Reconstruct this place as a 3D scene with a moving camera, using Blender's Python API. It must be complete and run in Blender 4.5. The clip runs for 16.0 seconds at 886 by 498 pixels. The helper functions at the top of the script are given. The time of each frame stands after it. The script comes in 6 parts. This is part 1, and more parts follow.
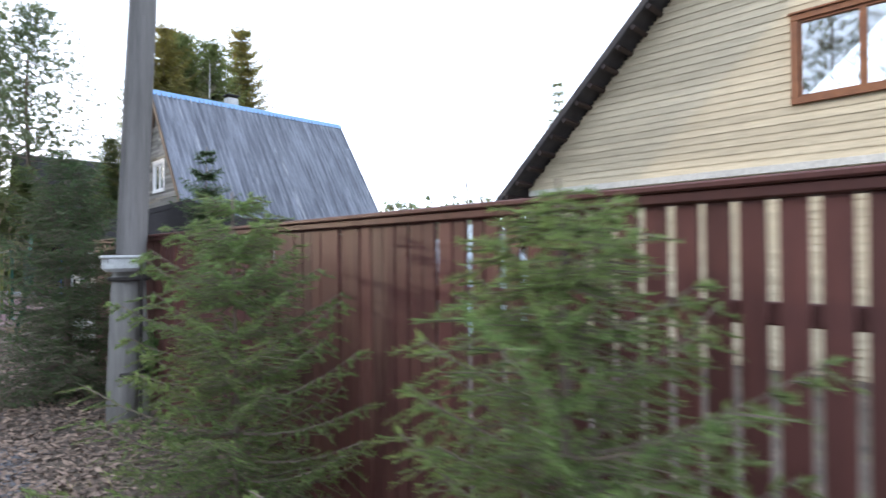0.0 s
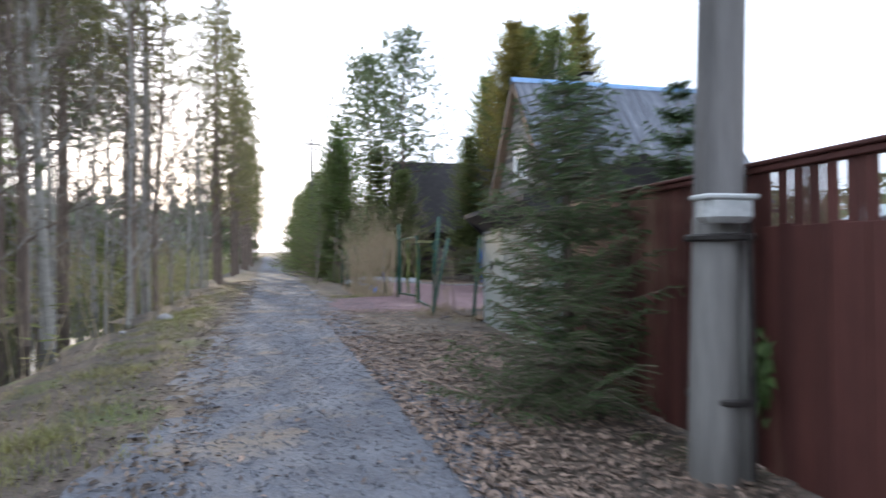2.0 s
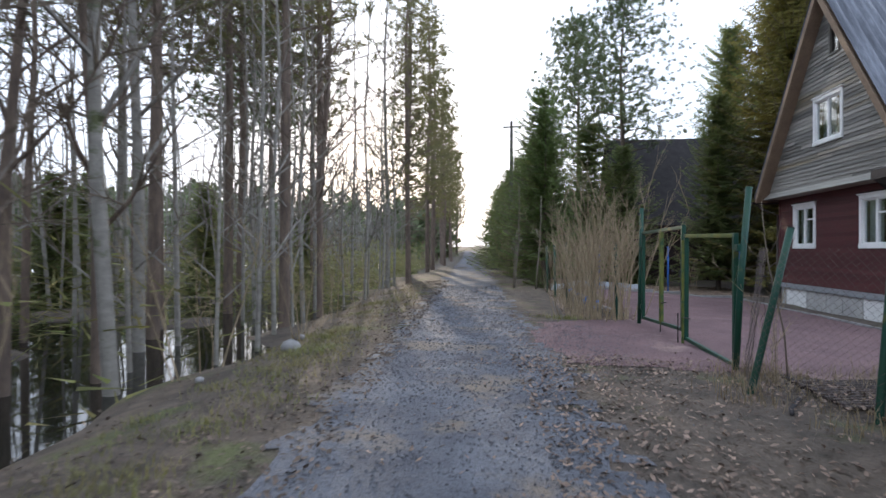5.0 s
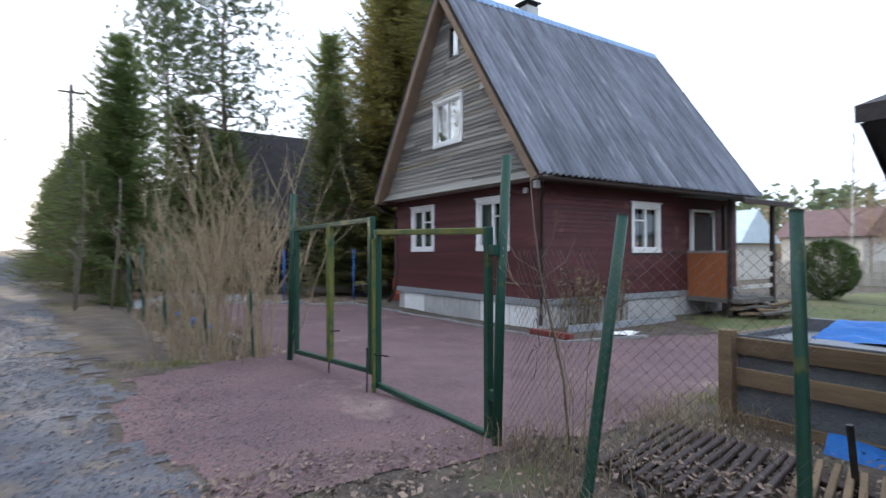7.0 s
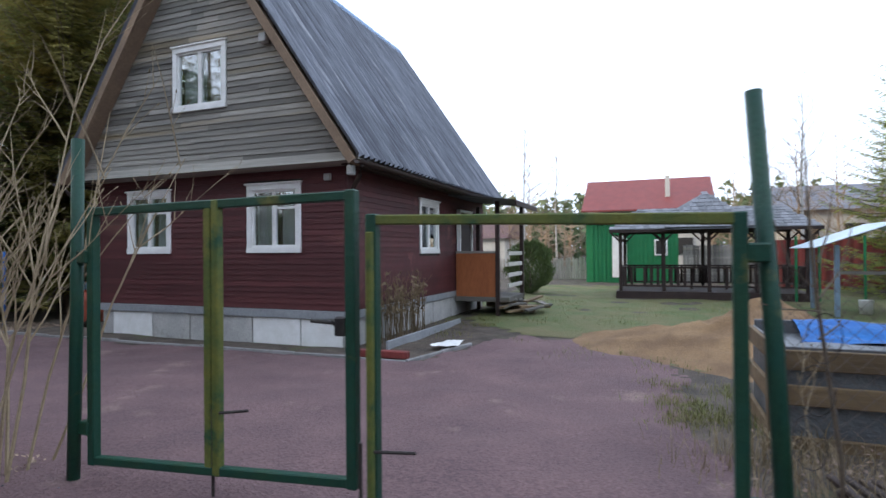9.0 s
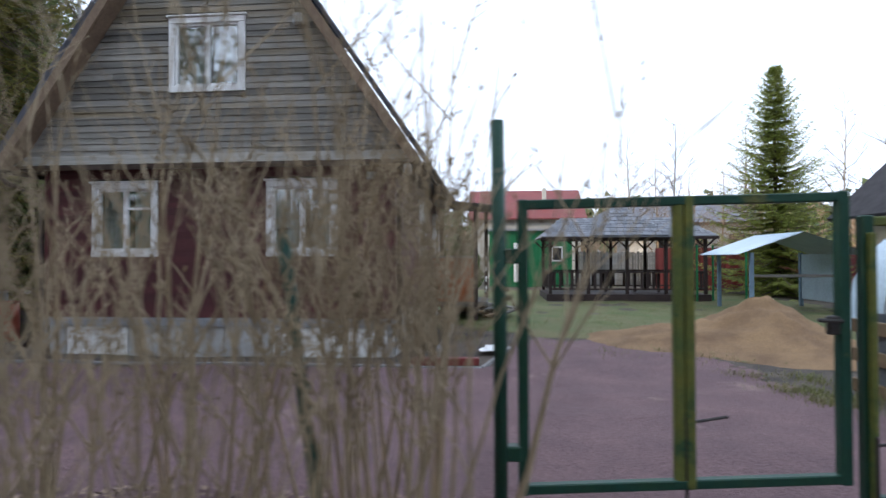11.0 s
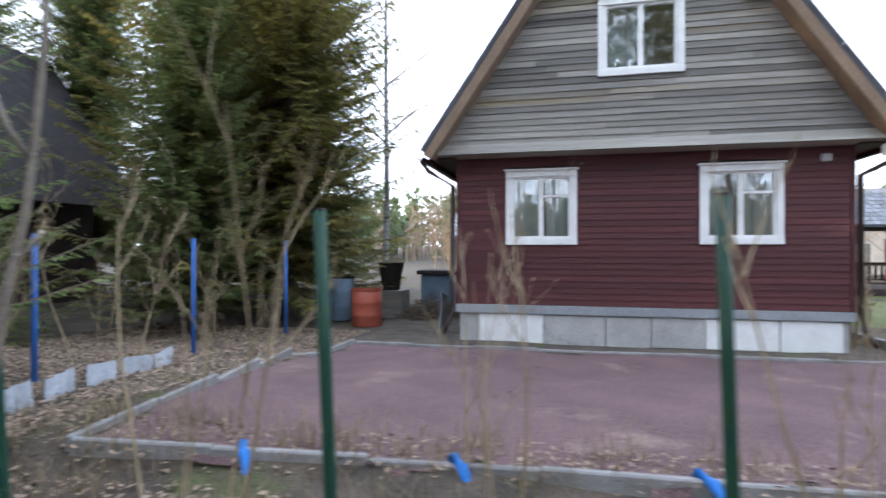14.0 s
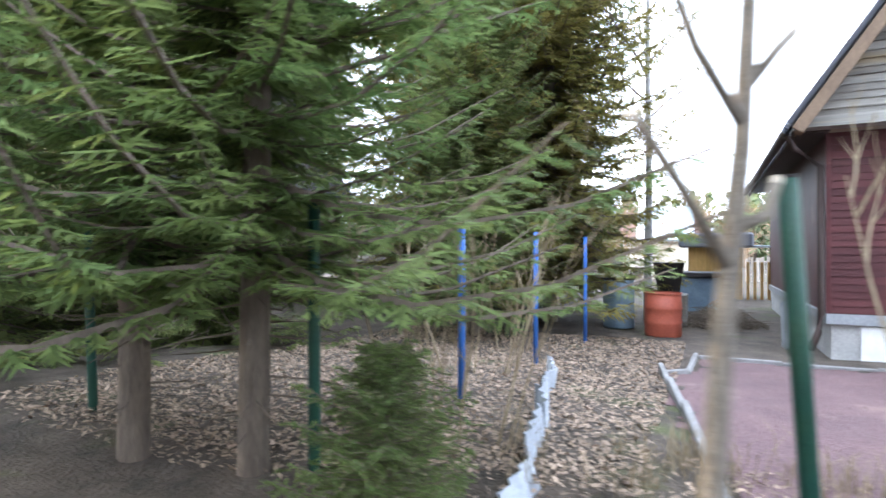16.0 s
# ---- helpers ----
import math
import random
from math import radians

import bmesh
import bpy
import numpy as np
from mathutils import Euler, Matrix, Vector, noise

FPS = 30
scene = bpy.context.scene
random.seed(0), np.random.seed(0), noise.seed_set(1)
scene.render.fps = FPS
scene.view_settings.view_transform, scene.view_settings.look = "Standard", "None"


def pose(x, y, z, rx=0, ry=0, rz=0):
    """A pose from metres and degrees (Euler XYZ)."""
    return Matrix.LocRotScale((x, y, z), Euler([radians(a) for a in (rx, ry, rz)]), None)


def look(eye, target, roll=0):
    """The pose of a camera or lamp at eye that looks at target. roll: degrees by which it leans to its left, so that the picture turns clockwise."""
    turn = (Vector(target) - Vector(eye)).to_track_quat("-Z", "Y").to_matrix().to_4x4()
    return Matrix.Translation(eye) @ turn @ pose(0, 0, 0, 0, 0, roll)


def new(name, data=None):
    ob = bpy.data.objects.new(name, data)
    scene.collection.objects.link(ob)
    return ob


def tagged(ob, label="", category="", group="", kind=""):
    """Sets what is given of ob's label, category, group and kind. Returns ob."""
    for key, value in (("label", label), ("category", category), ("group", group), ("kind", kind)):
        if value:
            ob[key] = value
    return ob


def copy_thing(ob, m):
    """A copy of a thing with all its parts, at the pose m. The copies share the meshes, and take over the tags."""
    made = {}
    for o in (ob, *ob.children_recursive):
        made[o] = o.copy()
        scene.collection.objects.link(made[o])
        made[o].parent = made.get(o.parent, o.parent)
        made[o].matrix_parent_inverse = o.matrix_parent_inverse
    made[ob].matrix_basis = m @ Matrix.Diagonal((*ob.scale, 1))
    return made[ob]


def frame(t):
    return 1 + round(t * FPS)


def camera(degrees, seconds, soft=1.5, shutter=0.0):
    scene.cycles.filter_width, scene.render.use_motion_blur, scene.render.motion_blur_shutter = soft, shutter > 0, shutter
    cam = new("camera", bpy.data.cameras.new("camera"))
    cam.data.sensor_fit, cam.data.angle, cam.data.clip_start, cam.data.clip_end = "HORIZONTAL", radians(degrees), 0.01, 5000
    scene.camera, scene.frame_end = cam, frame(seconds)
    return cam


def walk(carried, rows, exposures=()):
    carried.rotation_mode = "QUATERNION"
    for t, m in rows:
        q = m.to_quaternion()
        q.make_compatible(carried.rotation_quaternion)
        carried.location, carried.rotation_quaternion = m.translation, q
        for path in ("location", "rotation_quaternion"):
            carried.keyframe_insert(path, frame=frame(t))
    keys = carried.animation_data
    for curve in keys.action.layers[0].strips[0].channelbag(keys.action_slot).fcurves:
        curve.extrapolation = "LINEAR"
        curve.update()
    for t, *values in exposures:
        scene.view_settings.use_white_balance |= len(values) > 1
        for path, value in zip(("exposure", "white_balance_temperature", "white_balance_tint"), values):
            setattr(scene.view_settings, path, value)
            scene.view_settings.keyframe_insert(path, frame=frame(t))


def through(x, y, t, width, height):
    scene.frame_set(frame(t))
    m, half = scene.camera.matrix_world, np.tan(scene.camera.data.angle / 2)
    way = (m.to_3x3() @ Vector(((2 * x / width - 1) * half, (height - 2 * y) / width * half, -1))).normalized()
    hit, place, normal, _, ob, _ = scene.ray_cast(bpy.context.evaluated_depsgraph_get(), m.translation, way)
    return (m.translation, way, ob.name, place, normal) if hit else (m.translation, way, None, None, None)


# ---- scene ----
cam = camera(78.0, 16.0, 1.5, 0.4)
PATH = [
    (0, (1.433, 1.745, 1.500), (2.844, 3.163, 1.519), -0.5),
    (0.5, (1.307, 2.576, 1.472), (2.608, 4.095, 1.502), -0.4),
    (1, (1.138, 3.414, 1.401), (2.325, 5.024, 1.424), -0.2),
    (1.5, (0.924, 4.172, 1.301), (1.890, 5.923, 1.316), -0.4),
    (2, (0.789, 4.840, 1.233), (1.253, 6.785, 1.249), -0.7),
    (2.5, (0.808, 5.612, 1.264), (0.863, 7.611, 1.275), -0.1),
    (3, (0.729, 6.426, 1.290), (0.410, 8.401, 1.296), 0.1),
    (3.2, (0.749, 6.786, 1.305), (0.365, 8.749, 1.313), 0.2),
    (5.3, (0.881, 10.567, 1.334), (0.706, 12.559, 1.336), 0.1),
    (5.5, (0.873, 10.929, 1.338), (0.897, 12.929, 1.344), 0.1),
    (6, (0.853, 11.814, 1.340), (1.380, 13.743, 1.350), 0.0),
    (6.5, (0.851, 12.675, 1.334), (1.725, 14.474, 1.348), -0.0),
    (7, (0.901, 13.492, 1.330), (2.021, 15.149, 1.345), -0.1),
    (7.5, (0.924, 14.363, 1.365), (2.347, 15.768, 1.379), -0.3),
    (8, (0.936, 15.227, 1.389), (2.563, 16.390, 1.406), -0.3),
    (8.5, (0.942, 16.079, 1.384), (2.718, 16.998, 1.398), -0.5),
    (8.7, (0.922, 16.402, 1.373), (2.735, 17.246, 1.385), -0.5),
    (10.8, (0.317, 19.868, 1.346), (2.309, 20.045, 1.375), -0.2),
    (11, (0.257, 20.216, 1.346), (2.250, 20.391, 1.376), -0.2),
    (11.5, (0.136, 21.158, 1.344), (2.129, 21.321, 1.371), -0.2),
    (12, (0.018, 22.132, 1.345), (2.013, 22.275, 1.369), -0.1),
    (12.5, (-0.062, 23.142, 1.338), (1.934, 23.275, 1.350), 0.0),
    (13, (-0.132, 24.169, 1.339), (1.863, 24.303, 1.346), 0.1),
    (13.5, (-0.262, 25.045, 1.338), (1.724, 25.284, 1.341), 0.2),
    (14, (-0.329, 25.870, 1.290), (1.621, 26.314, 1.292), 0.0),
    (14.5, (-0.385, 26.700, 1.262), (1.511, 27.336, 1.262), 0.1),
    (15, (-0.270, 27.525, 1.250), (1.585, 28.273, 1.256), -0.2),
    (15.3, (-0.180, 28.041, 1.245), (1.655, 28.838, 1.252), 0.0),
    (15.5, (-0.140, 28.382, 1.225), (1.685, 29.200, 1.231), 0.0),
    (16, (-0.138, 29.193, 1.190), (1.663, 30.063, 1.202), 0.1),
]
walk(cam, [(t, look(eye, target, roll)) for t, eye, target, roll in PATH], exposures=[(0, 1.3), (1.5, 1.12), (2.5, 0.9), (3.0, 0.78), (5.5, 0.56), (7.0, 0.82), (8.5, 0.68), (11, 0.53), (12, 0.7), (13, 1.0), (14.2, 1.45), (15.2, 1.9), (16, 2.4)])

# ---------------- light ----------------
SUN_AZ, SUN_EL = radians(14), radians(10)          # ahead and a little left of the lane, low
world = bpy.data.worlds.new("sky")
scene.world = world
world.use_nodes = True
wn, wl = world.node_tree.nodes, world.node_tree.links
sky = wn.new("ShaderNodeTexSky")
sky.sky_type, sky.sun_disc = "NISHITA", False
sky.sun_elevation, sky.sun_rotation = SUN_EL, -SUN_AZ
sky.dust_density, sky.air_density = 3.0, 1.0
veil = wn.new("ShaderNodeMix")                      # thin high cloud over the sky
veil.data_type = "RGBA"
veil.inputs[0].default_value = 0.86
veil.inputs[7].default_value = (8.6, 9.9, 12.3, 1)
wl.new(sky.outputs[0], veil.inputs[6])
wl.new(veil.outputs[2], wn["Background"].inputs[0])
wn["Background"].inputs[1].default_value = 0.13
sun = new("sun", bpy.data.lights.new("sun", "SUN"))
sun.data.energy, sun.data.angle, sun.data.color = 2.6, radians(1.0), (1.0, 0.83, 0.62)
sun.matrix_world = look((-math.sin(SUN_AZ) * math.cos(SUN_EL) * 60, math.cos(SUN_AZ) * math.cos(SUN_EL) * 60, math.sin(SUN_EL) * 60), (0, 0, 0))

# ---------------- mesh tools ----------------
rng = random.Random(7)
WM = {}


class Build:
    """Collects corners and faces of one mesh."""

    def __init__(self):
        self.v, self.f = [], []

    def face(self, *pts):
        n = len(self.v)
        self.v += [tuple(p) for p in pts]
        self.f.append(tuple(range(n, n + len(pts))))

    def box(self, x0, x1, y0, y1, z0, z1, c=0.004, m=None):
        """A box with chamfered edges."""
        lo, hi = (min(x0, x1), min(y0, y1), min(z0, z1)), (max(x0, x1), max(y0, y1), max(z0, z1))
        c = min(c, *[(hi[k] - lo[k]) * 0.3 for k in range(3)])
        n, idx = len(self.v), {}
        for sx in (0, 1):
            for sy in (0, 1):
                for sz in (0, 1):
                    s = (sx, sy, sz)
                    for a in range(3):
                        p = [(hi[k] if s[k] else lo[k]) + (0 if k == a else (-c if s[k] else c)) for k in range(3)]
                        idx[(s, a)] = len(self.v)
                        self.v.append(tuple(m @ Vector(p)) if m is not None else tuple(p))
        for a in range(3):
            b, d = (a + 1) % 3, (a + 2) % 3
            for s in (0, 1):
                def key(u, w):
                    q = [0, 0, 0]
                    q[a], q[b], q[d] = s, u, w
                    return tuple(q)
                ring = [idx[(key(u, w), a)] for u, w in ((0, 0), (1, 0), (1, 1), (0, 1))]
                self.f.append(tuple(ring if s else ring[::-1]))
            for u in (0, 1):
                for w in (0, 1):
                    q0, q1 = [0, 0, 0], [0, 0, 0]
                    q0[b], q0[d], q1[b], q1[d] = u, w, u, w
                    q1[a] = 1
                    ring = (idx[(tuple(q0), b)], idx[(tuple(q1), b)], idx[(tuple(q1), d)], idx[(tuple(q0), d)])
                    self.f.append(ring if u == w else ring[::-1])
        for s, flip in (((0, 0, 0), 1), ((1, 0, 0), 0), ((0, 1, 0), 0), ((0, 0, 1), 0), ((1, 1, 0), 1), ((1, 0, 1), 1), ((0, 1, 1), 1), ((1, 1, 1), 0)):
            ring = (idx[(s, 0)], idx[(s, 1)], idx[(s, 2)])
            self.f.append(ring[::-1] if flip else ring)
        return self

    def tube(self, pts, radii, n=6, cap=True, turn=0.0):
        pts = [Vector(p) for p in pts]
        base = len(self.v)
        for i, p in enumerate(pts):
            d = (pts[min(i + 1, len(pts) - 1)] - pts[max(i - 1, 0)]).normalized()
            u = d.orthogonal() if abs(d.z) < 0.95 else Vector((1, 0, 0))
            u = (u - d * u.dot(d)).normalized()
            w = d.cross(u)
            r = radii[i] if hasattr(radii, "__len__") else radii
            for k in range(n):
                a = 2 * math.pi * k / n + turn
                self.v.append(tuple(p + (u * math.cos(a) + w * math.sin(a)) * r))
        for i in range(len(pts) - 1):
            for k in range(n):
                a, b = base + i * n + k, base + i * n + (k + 1) % n
                self.f.append((a, b, b + n, a + n))
        if cap:
            self.f.append(tuple(base + k for k in range(n))[::-1])
            self.f.append(tuple(base + (len(pts) - 1) * n + k for k in range(n)))
        return self

    def lathe(self, profile, n=20, at=(0, 0, 0)):
        base = len(self.v)
        for r, z in profile:
            for k in range(n):
                a = 2 * math.pi * k / n
                self.v.append((at[0] + r * math.cos(a), at[1] + r * math.sin(a), at[2] + z))
        for i in range(len(profile) - 1):
            for k in range(n):
                a, b = base + i * n + k, base + i * n + (k + 1) % n
                self.f.append((a, b, b + n, a + n))
        return self

    def mesh(self, name, mat=None, smooth=False):
        me = bpy.data.meshes.new(name)
        me.from_pydata(self.v, [], self.f)
        if mat:
            me.materials.append(mat)
        if smooth:
            me.polygons.foreach_set("use_smooth", [True] * len(me.polygons))
        me.update()
        return me


def thing(name, label, category, at=(0, 0, 0), group="", kind=""):
    ob = new(name)
    ob.location = at
    WM[ob] = Matrix.Translation(at)
    return tagged(ob, label, category, group, kind)


def solid(name, b, mat, label="", category="", group="", kind="", smooth=False):
    """A top-level mesh."""
    ob = new(name, b.mesh(name, mat, smooth))
    WM[ob] = Matrix()
    return tagged(ob, label, category, group, kind)


def part(name, b, mat, parent, label="", smooth=False):
    """One mesh under a thing or a part; corners are in world metres."""
    ob = new(name, b.mesh(name, mat, smooth) if isinstance(b, Build) else b)
    ob.parent = parent
    ob.matrix_parent_inverse = WM.get(parent, Matrix()).inverted()
    WM[ob] = Matrix()
    return tagged(ob, label)


def piece(name, me, m, parent):
    """A repeat that shares its mesh, at its own place."""
    ob = new(name, me)
    ob.parent = parent
    ob.matrix_parent_inverse = WM.get(parent, Matrix()).inverted()
    ob.matrix_basis = m
    WM[ob] = m
    return ob


def smooth01(x):
    x = min(1, max(0, x))
    return x * x * (3 - 2 * x)


# ---------------- materials ----------------
def shade(name, a, b=None, scale=3.0, fine=40.0, rough=0.8, metal=0.0, bump=0.3, stretch=(1, 1, 1), rnd=0.0, island=0.0, spot=None, spot_at=0.62, spec=0.3, contrast=0.18, fine_amt=0.35, spot_scale=1.7, sss=0.0, dist=0.01):
    m = bpy.data.materials.new(name)
    m.use_nodes = True
    n, l = m.node_tree.nodes, m.node_tree.links
    bsdf = n["Principled BSDF"]
    geo = n.new("ShaderNodeNewGeometry")
    mp = n.new("ShaderNodeMapping")
    mp.inputs["Scale"].default_value = stretch
    l.new(geo.outputs["Position"], mp.inputs[0])

    def noise_node(s, d=4.0):
        t = n.new("ShaderNodeTexNoise")
        t.inputs["Scale"].default_value, t.inputs["Detail"].default_value, t.inputs["Roughness"].default_value = s, d, 0.62
        l.new(mp.outputs[0], t.inputs["Vector"])
        return t
    big, small = noise_node(scale), noise_node(fine, 3.0)
    ramp = n.new("ShaderNodeValToRGB")
    ramp.color_ramp.elements[0].position, ramp.color_ramp.elements[1].position = 0.5 - contrast, 0.5 + contrast
    ramp.color_ramp.elements[0].color, ramp.color_ramp.elements[1].color = (*a, 1), (*(b or tuple(c * 0.7 for c in a)), 1)
    l.new(big.outputs[0], ramp.inputs[0])
    colour = ramp.outputs[0]
    if spot:
        third = noise_node(spot_scale, 6.0)
        lim = n.new("ShaderNodeMapRange")
        lim.inputs[1].default_value, lim.inputs[2].default_value = spot_at - 0.05, spot_at + 0.05
        l.new(third.outputs[0], lim.inputs[0])
        mix = n.new("ShaderNodeMix")
        mix.data_type = "RGBA"
        l.new(lim.outputs[0], mix.inputs[0])
        l.new(colour, mix.inputs[6])
        mix.inputs[7].default_value = (*spot, 1)
        colour = mix.outputs[2]
    hsv = n.new("ShaderNodeHueSaturation")
    l.new(colour, hsv.inputs["Color"])
    val = n.new("ShaderNodeMath")
    val.operation = "MULTIPLY_ADD"
    l.new(small.outputs[0], val.inputs[0])
    val.inputs[1].default_value, val.inputs[2].default_value = fine_amt * 2, 1 - fine_amt
    out = val.outputs[0]
    for amount, source in ((rnd, "obj"), (island, "isl")):
        if amount:
            src = n.new("ShaderNodeObjectInfo").outputs["Random"] if source == "obj" else geo.outputs["Random Per Island"]
            vm = n.new("ShaderNodeMath")
            vm.operation = "MULTIPLY_ADD"
            l.new(src, vm.inputs[0])
            vm.inputs[1].default_value, vm.inputs[2].default_value = amount, 1 - amount / 2
            mul = n.new("ShaderNodeMath")
            mul.operation = "MULTIPLY"
            l.new(out, mul.inputs[0])
            l.new(vm.outputs[0], mul.inputs[1])
            out = mul.outputs[0]
    l.new(out, hsv.inputs["Value"])
    l.new(hsv.outputs[0], bsdf.inputs["Base Color"])
    rr = n.new("ShaderNodeMath")
    rr.operation = "MULTIPLY_ADD"
    l.new(small.outputs[0], rr.inputs[0])
    rr.inputs[1].default_value, rr.inputs[2].default_value = 0.25, rough - 0.12
    l.new(rr.outputs[0], bsdf.inputs["Roughness"])
    bsdf.inputs["Metallic"].default_value = metal
    bsdf.inputs["Specular IOR Level"].default_value = spec
    if bump:
        bp = n.new("ShaderNodeBump")
        bp.inputs["Strength"].default_value, bp.inputs["Distance"].default_value = bump, dist
        l.new(small.outputs[0], bp.inputs["Height"])
        l.new(bp.outputs[0], bsdf.inputs["Normal"])
    return m


def leafy(name, a, b, island=0.7, through=0.35):
    """Needles and leaves: some light passes through."""
    m = shade(name, a, b, scale=1.2, fine=6, rough=0.65, bump=0, island=island, fine_amt=0.25)
    n, l = m.node_tree.nodes, m.node_tree.links
    bsdf = n["Principled BSDF"]
    tr = n.new("ShaderNodeBsdfTranslucent")
    l.new(bsdf.inputs["Base Color"].links[0].from_socket, tr.inputs[0])
    mix = n.new("ShaderNodeMixShader")
    mix.inputs[0].default_value = through
    l.new(bsdf.outputs[0], mix.inputs[1])
    l.new(tr.outputs[0], mix.inputs[2])
    l.new(mix.outputs[0], n["Material Output"].inputs[0])
    return m


def glassy(name, tint=(0.9, 0.95, 0.95), mixed=0.25, rough=0.03):
    """A pane: mostly clear with a mirror coat."""
    m = bpy.data.materials.new(name)
    m.use_nodes = True
    n, l = m.node_tree.nodes, m.node_tree.links
    clear, shine, mix = n.new("ShaderNodeBsdfTransparent"), n.new("ShaderNodeBsdfGlossy"), n.new("ShaderNodeMixShader")
    clear.inputs[0].default_value, shine.inputs[1].default_value = (*tint, 1), rough
    mix.inputs[0].default_value = mixed
    l.new(clear.outputs[0], mix.inputs[1])
    l.new(shine.outputs[0], mix.inputs[2])
    l.new(mix.outputs[0], n["Material Output"].inputs[0])
    return m


M_LITTER = shade("leaf_litter", (0.125, 0.098, 0.078), (0.055, 0.046, 0.038), 2.5, 30, 0.9, bump=0.9, dist=0.03, spot=(0.085, 0.095, 0.040), spot_at=0.61, spot_scale=0.7, fine_amt=0.6)
M_ROAD = shade("dark_gravel", (0.150, 0.155, 0.175), (0.070, 0.074, 0.090), 1.3, 45, 0.85, bump=1.0, dist=0.025, spot=(0.175, 0.145, 0.120), spot_at=0.585, spot_scale=0.9, fine_amt=0.7)
M_RED = shade("red_gravel", (0.195, 0.122, 0.124), (0.14, 0.090, 0.095), 1.1, 40, 0.9, bump=1.0, dist=0.03, spot=(0.27, 0.19, 0.17), spot_at=0.64, spot_scale=0.8, fine_amt=0.75)
M_GRASS = leafy("grass_blades", (0.16, 0.19, 0.06), (0.26, 0.22, 0.10), 0.6, 0.3)
M_DRY = leafy("dry_grass", (0.30, 0.235, 0.145), (0.20, 0.15, 0.09), 0.5, 0.3)
M_LAWN = shade("lawn_turf", (0.10, 0.135, 0.05), (0.17, 0.15, 0.075), 0.9, 45, 0.9, bump=0.9, dist=0.03, fine_amt=0.5)
M_LEAF = shade("fallen_leaves", (0.225, 0.160, 0.122), (0.14, 0.100, 0.080), 6, 60, 0.75, bump=0, island=1.3)
M_STONE = shade("gravel_stones", (0.15, 0.15, 0.165), (0.09, 0.09, 0.10), 4, 60, 0.85, bump=0.3, island=0.9)
M_RSTONE = shade("red_stones", (0.23, 0.15, 0.15), (0.17, 0.11, 0.112), 4, 60, 0.85, bump=0.3, island=0.5)
M_SAND = shade("sand", (0.30, 0.19, 0.10), (0.18, 0.11, 0.062), 1.5, 35, 0.95, bump=0.8, dist=0.03, fine_amt=0.4)
M_FENCE = shade("brown_red_paint", (0.098, 0.035, 0.028), (0.070, 0.026, 0.022), 2.5, 25, 0.6, stretch=(1, 1, 0.15), bump=0.35, rnd=0.45, spot=(0.14, 0.075, 0.055), spot_at=0.66)
M_SIDING = shade("dark_red_siding", (0.092, 0.026, 0.027), (0.066, 0.020, 0.022), 2.0, 22, 0.6, stretch=(1, 0.12, 1), bump=0.3, rnd=0.4, spot=(0.15, 0.055, 0.048), spot_at=0.66)
M_GABLE = shade("weathered_boards", (0.27, 0.252, 0.222), (0.15, 0.142, 0.13), 2.2, 26, 0.85, stretch=(1, 0.10, 2.5), bump=0.8, rnd=0.85, spot=(0.24, 0.19, 0.12), spot_at=0.60, spot_scale=0.9)
M_SOFFIT = shade("tan_soffit", (0.235, 0.165, 0.112), (0.165, 0.115, 0.08), 1.5, 20, 0.75, bump=0.3)
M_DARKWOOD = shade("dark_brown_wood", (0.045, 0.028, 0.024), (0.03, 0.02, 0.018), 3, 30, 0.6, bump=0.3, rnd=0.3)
M_SLATE = shade("asbestos_slate", (0.175, 0.188, 0.220), (0.085, 0.092, 0.112), 1.1, 9, 0.65, stretch=(5, 0.35, 0.35), bump=0.5, rnd=0.16, contrast=0.11, fine_amt=0.5, spot=(0.30, 0.31, 0.33), spot_at=0.66, spot_scale=1.2)
M_BLUECAP = shade("blue_ridge_metal", (0.16, 0.30, 0.50), (0.12, 0.24, 0.42), 3, 30, 0.45, bump=0.1)
M_CONCRETE = shade("pale_concrete", (0.46, 0.45, 0.43), (0.34, 0.335, 0.325), 2.2, 30, 0.9, bump=0.4, spot=(0.25, 0.24, 0.22), spot_at=0.64)
M_OFFCUT = shade("pale_slate", (0.40, 0.425, 0.46), (0.27, 0.29, 0.32), 3, 30, 0.8, bump=0.3, rnd=0.4, spot=(0.20, 0.21, 0.20), spot_at=0.62)
M_KERB = shade("kerb_concrete", (0.30, 0.29, 0.29), (0.20, 0.195, 0.19), 4, 40, 0.9, bump=0.5, rnd=0.2)
M_BAND = shade("zinc_sheet", (0.36, 0.38, 0.40), (0.27, 0.285, 0.30), 2, 25, 0.5, metal=0.3, bump=0.15)
M_WHITE = shade("white_paint", (0.80, 0.80, 0.79), (0.70, 0.695, 0.67), 5, 40, 0.5, bump=0.15, fine_amt=0.12)
M_CURTAIN = shade("net_curtain", (0.62, 0.63, 0.62), (0.42, 0.43, 0.43), 5, 30, 0.9, stretch=(1, 4, 0.3), bump=0.2)
# near-black colour that stands in for the unlit interior behind windows
M_ROOMSHADE = shade("room_shade_paint", (0.05, 0.045, 0.04), (0.03, 0.03, 0.03), 2, 20, 0.9, bump=0)
M_GLASS = glassy("window_glass", mixed=0.30)
M_GREEN = shade("green_enamel", (0.008, 0.050, 0.036), (0.014, 0.055, 0.03), 6, 50, 0.45, bump=0.3, spot=(0.11, 0.11, 0.03), spot_at=0.68, spot_scale=3.5)
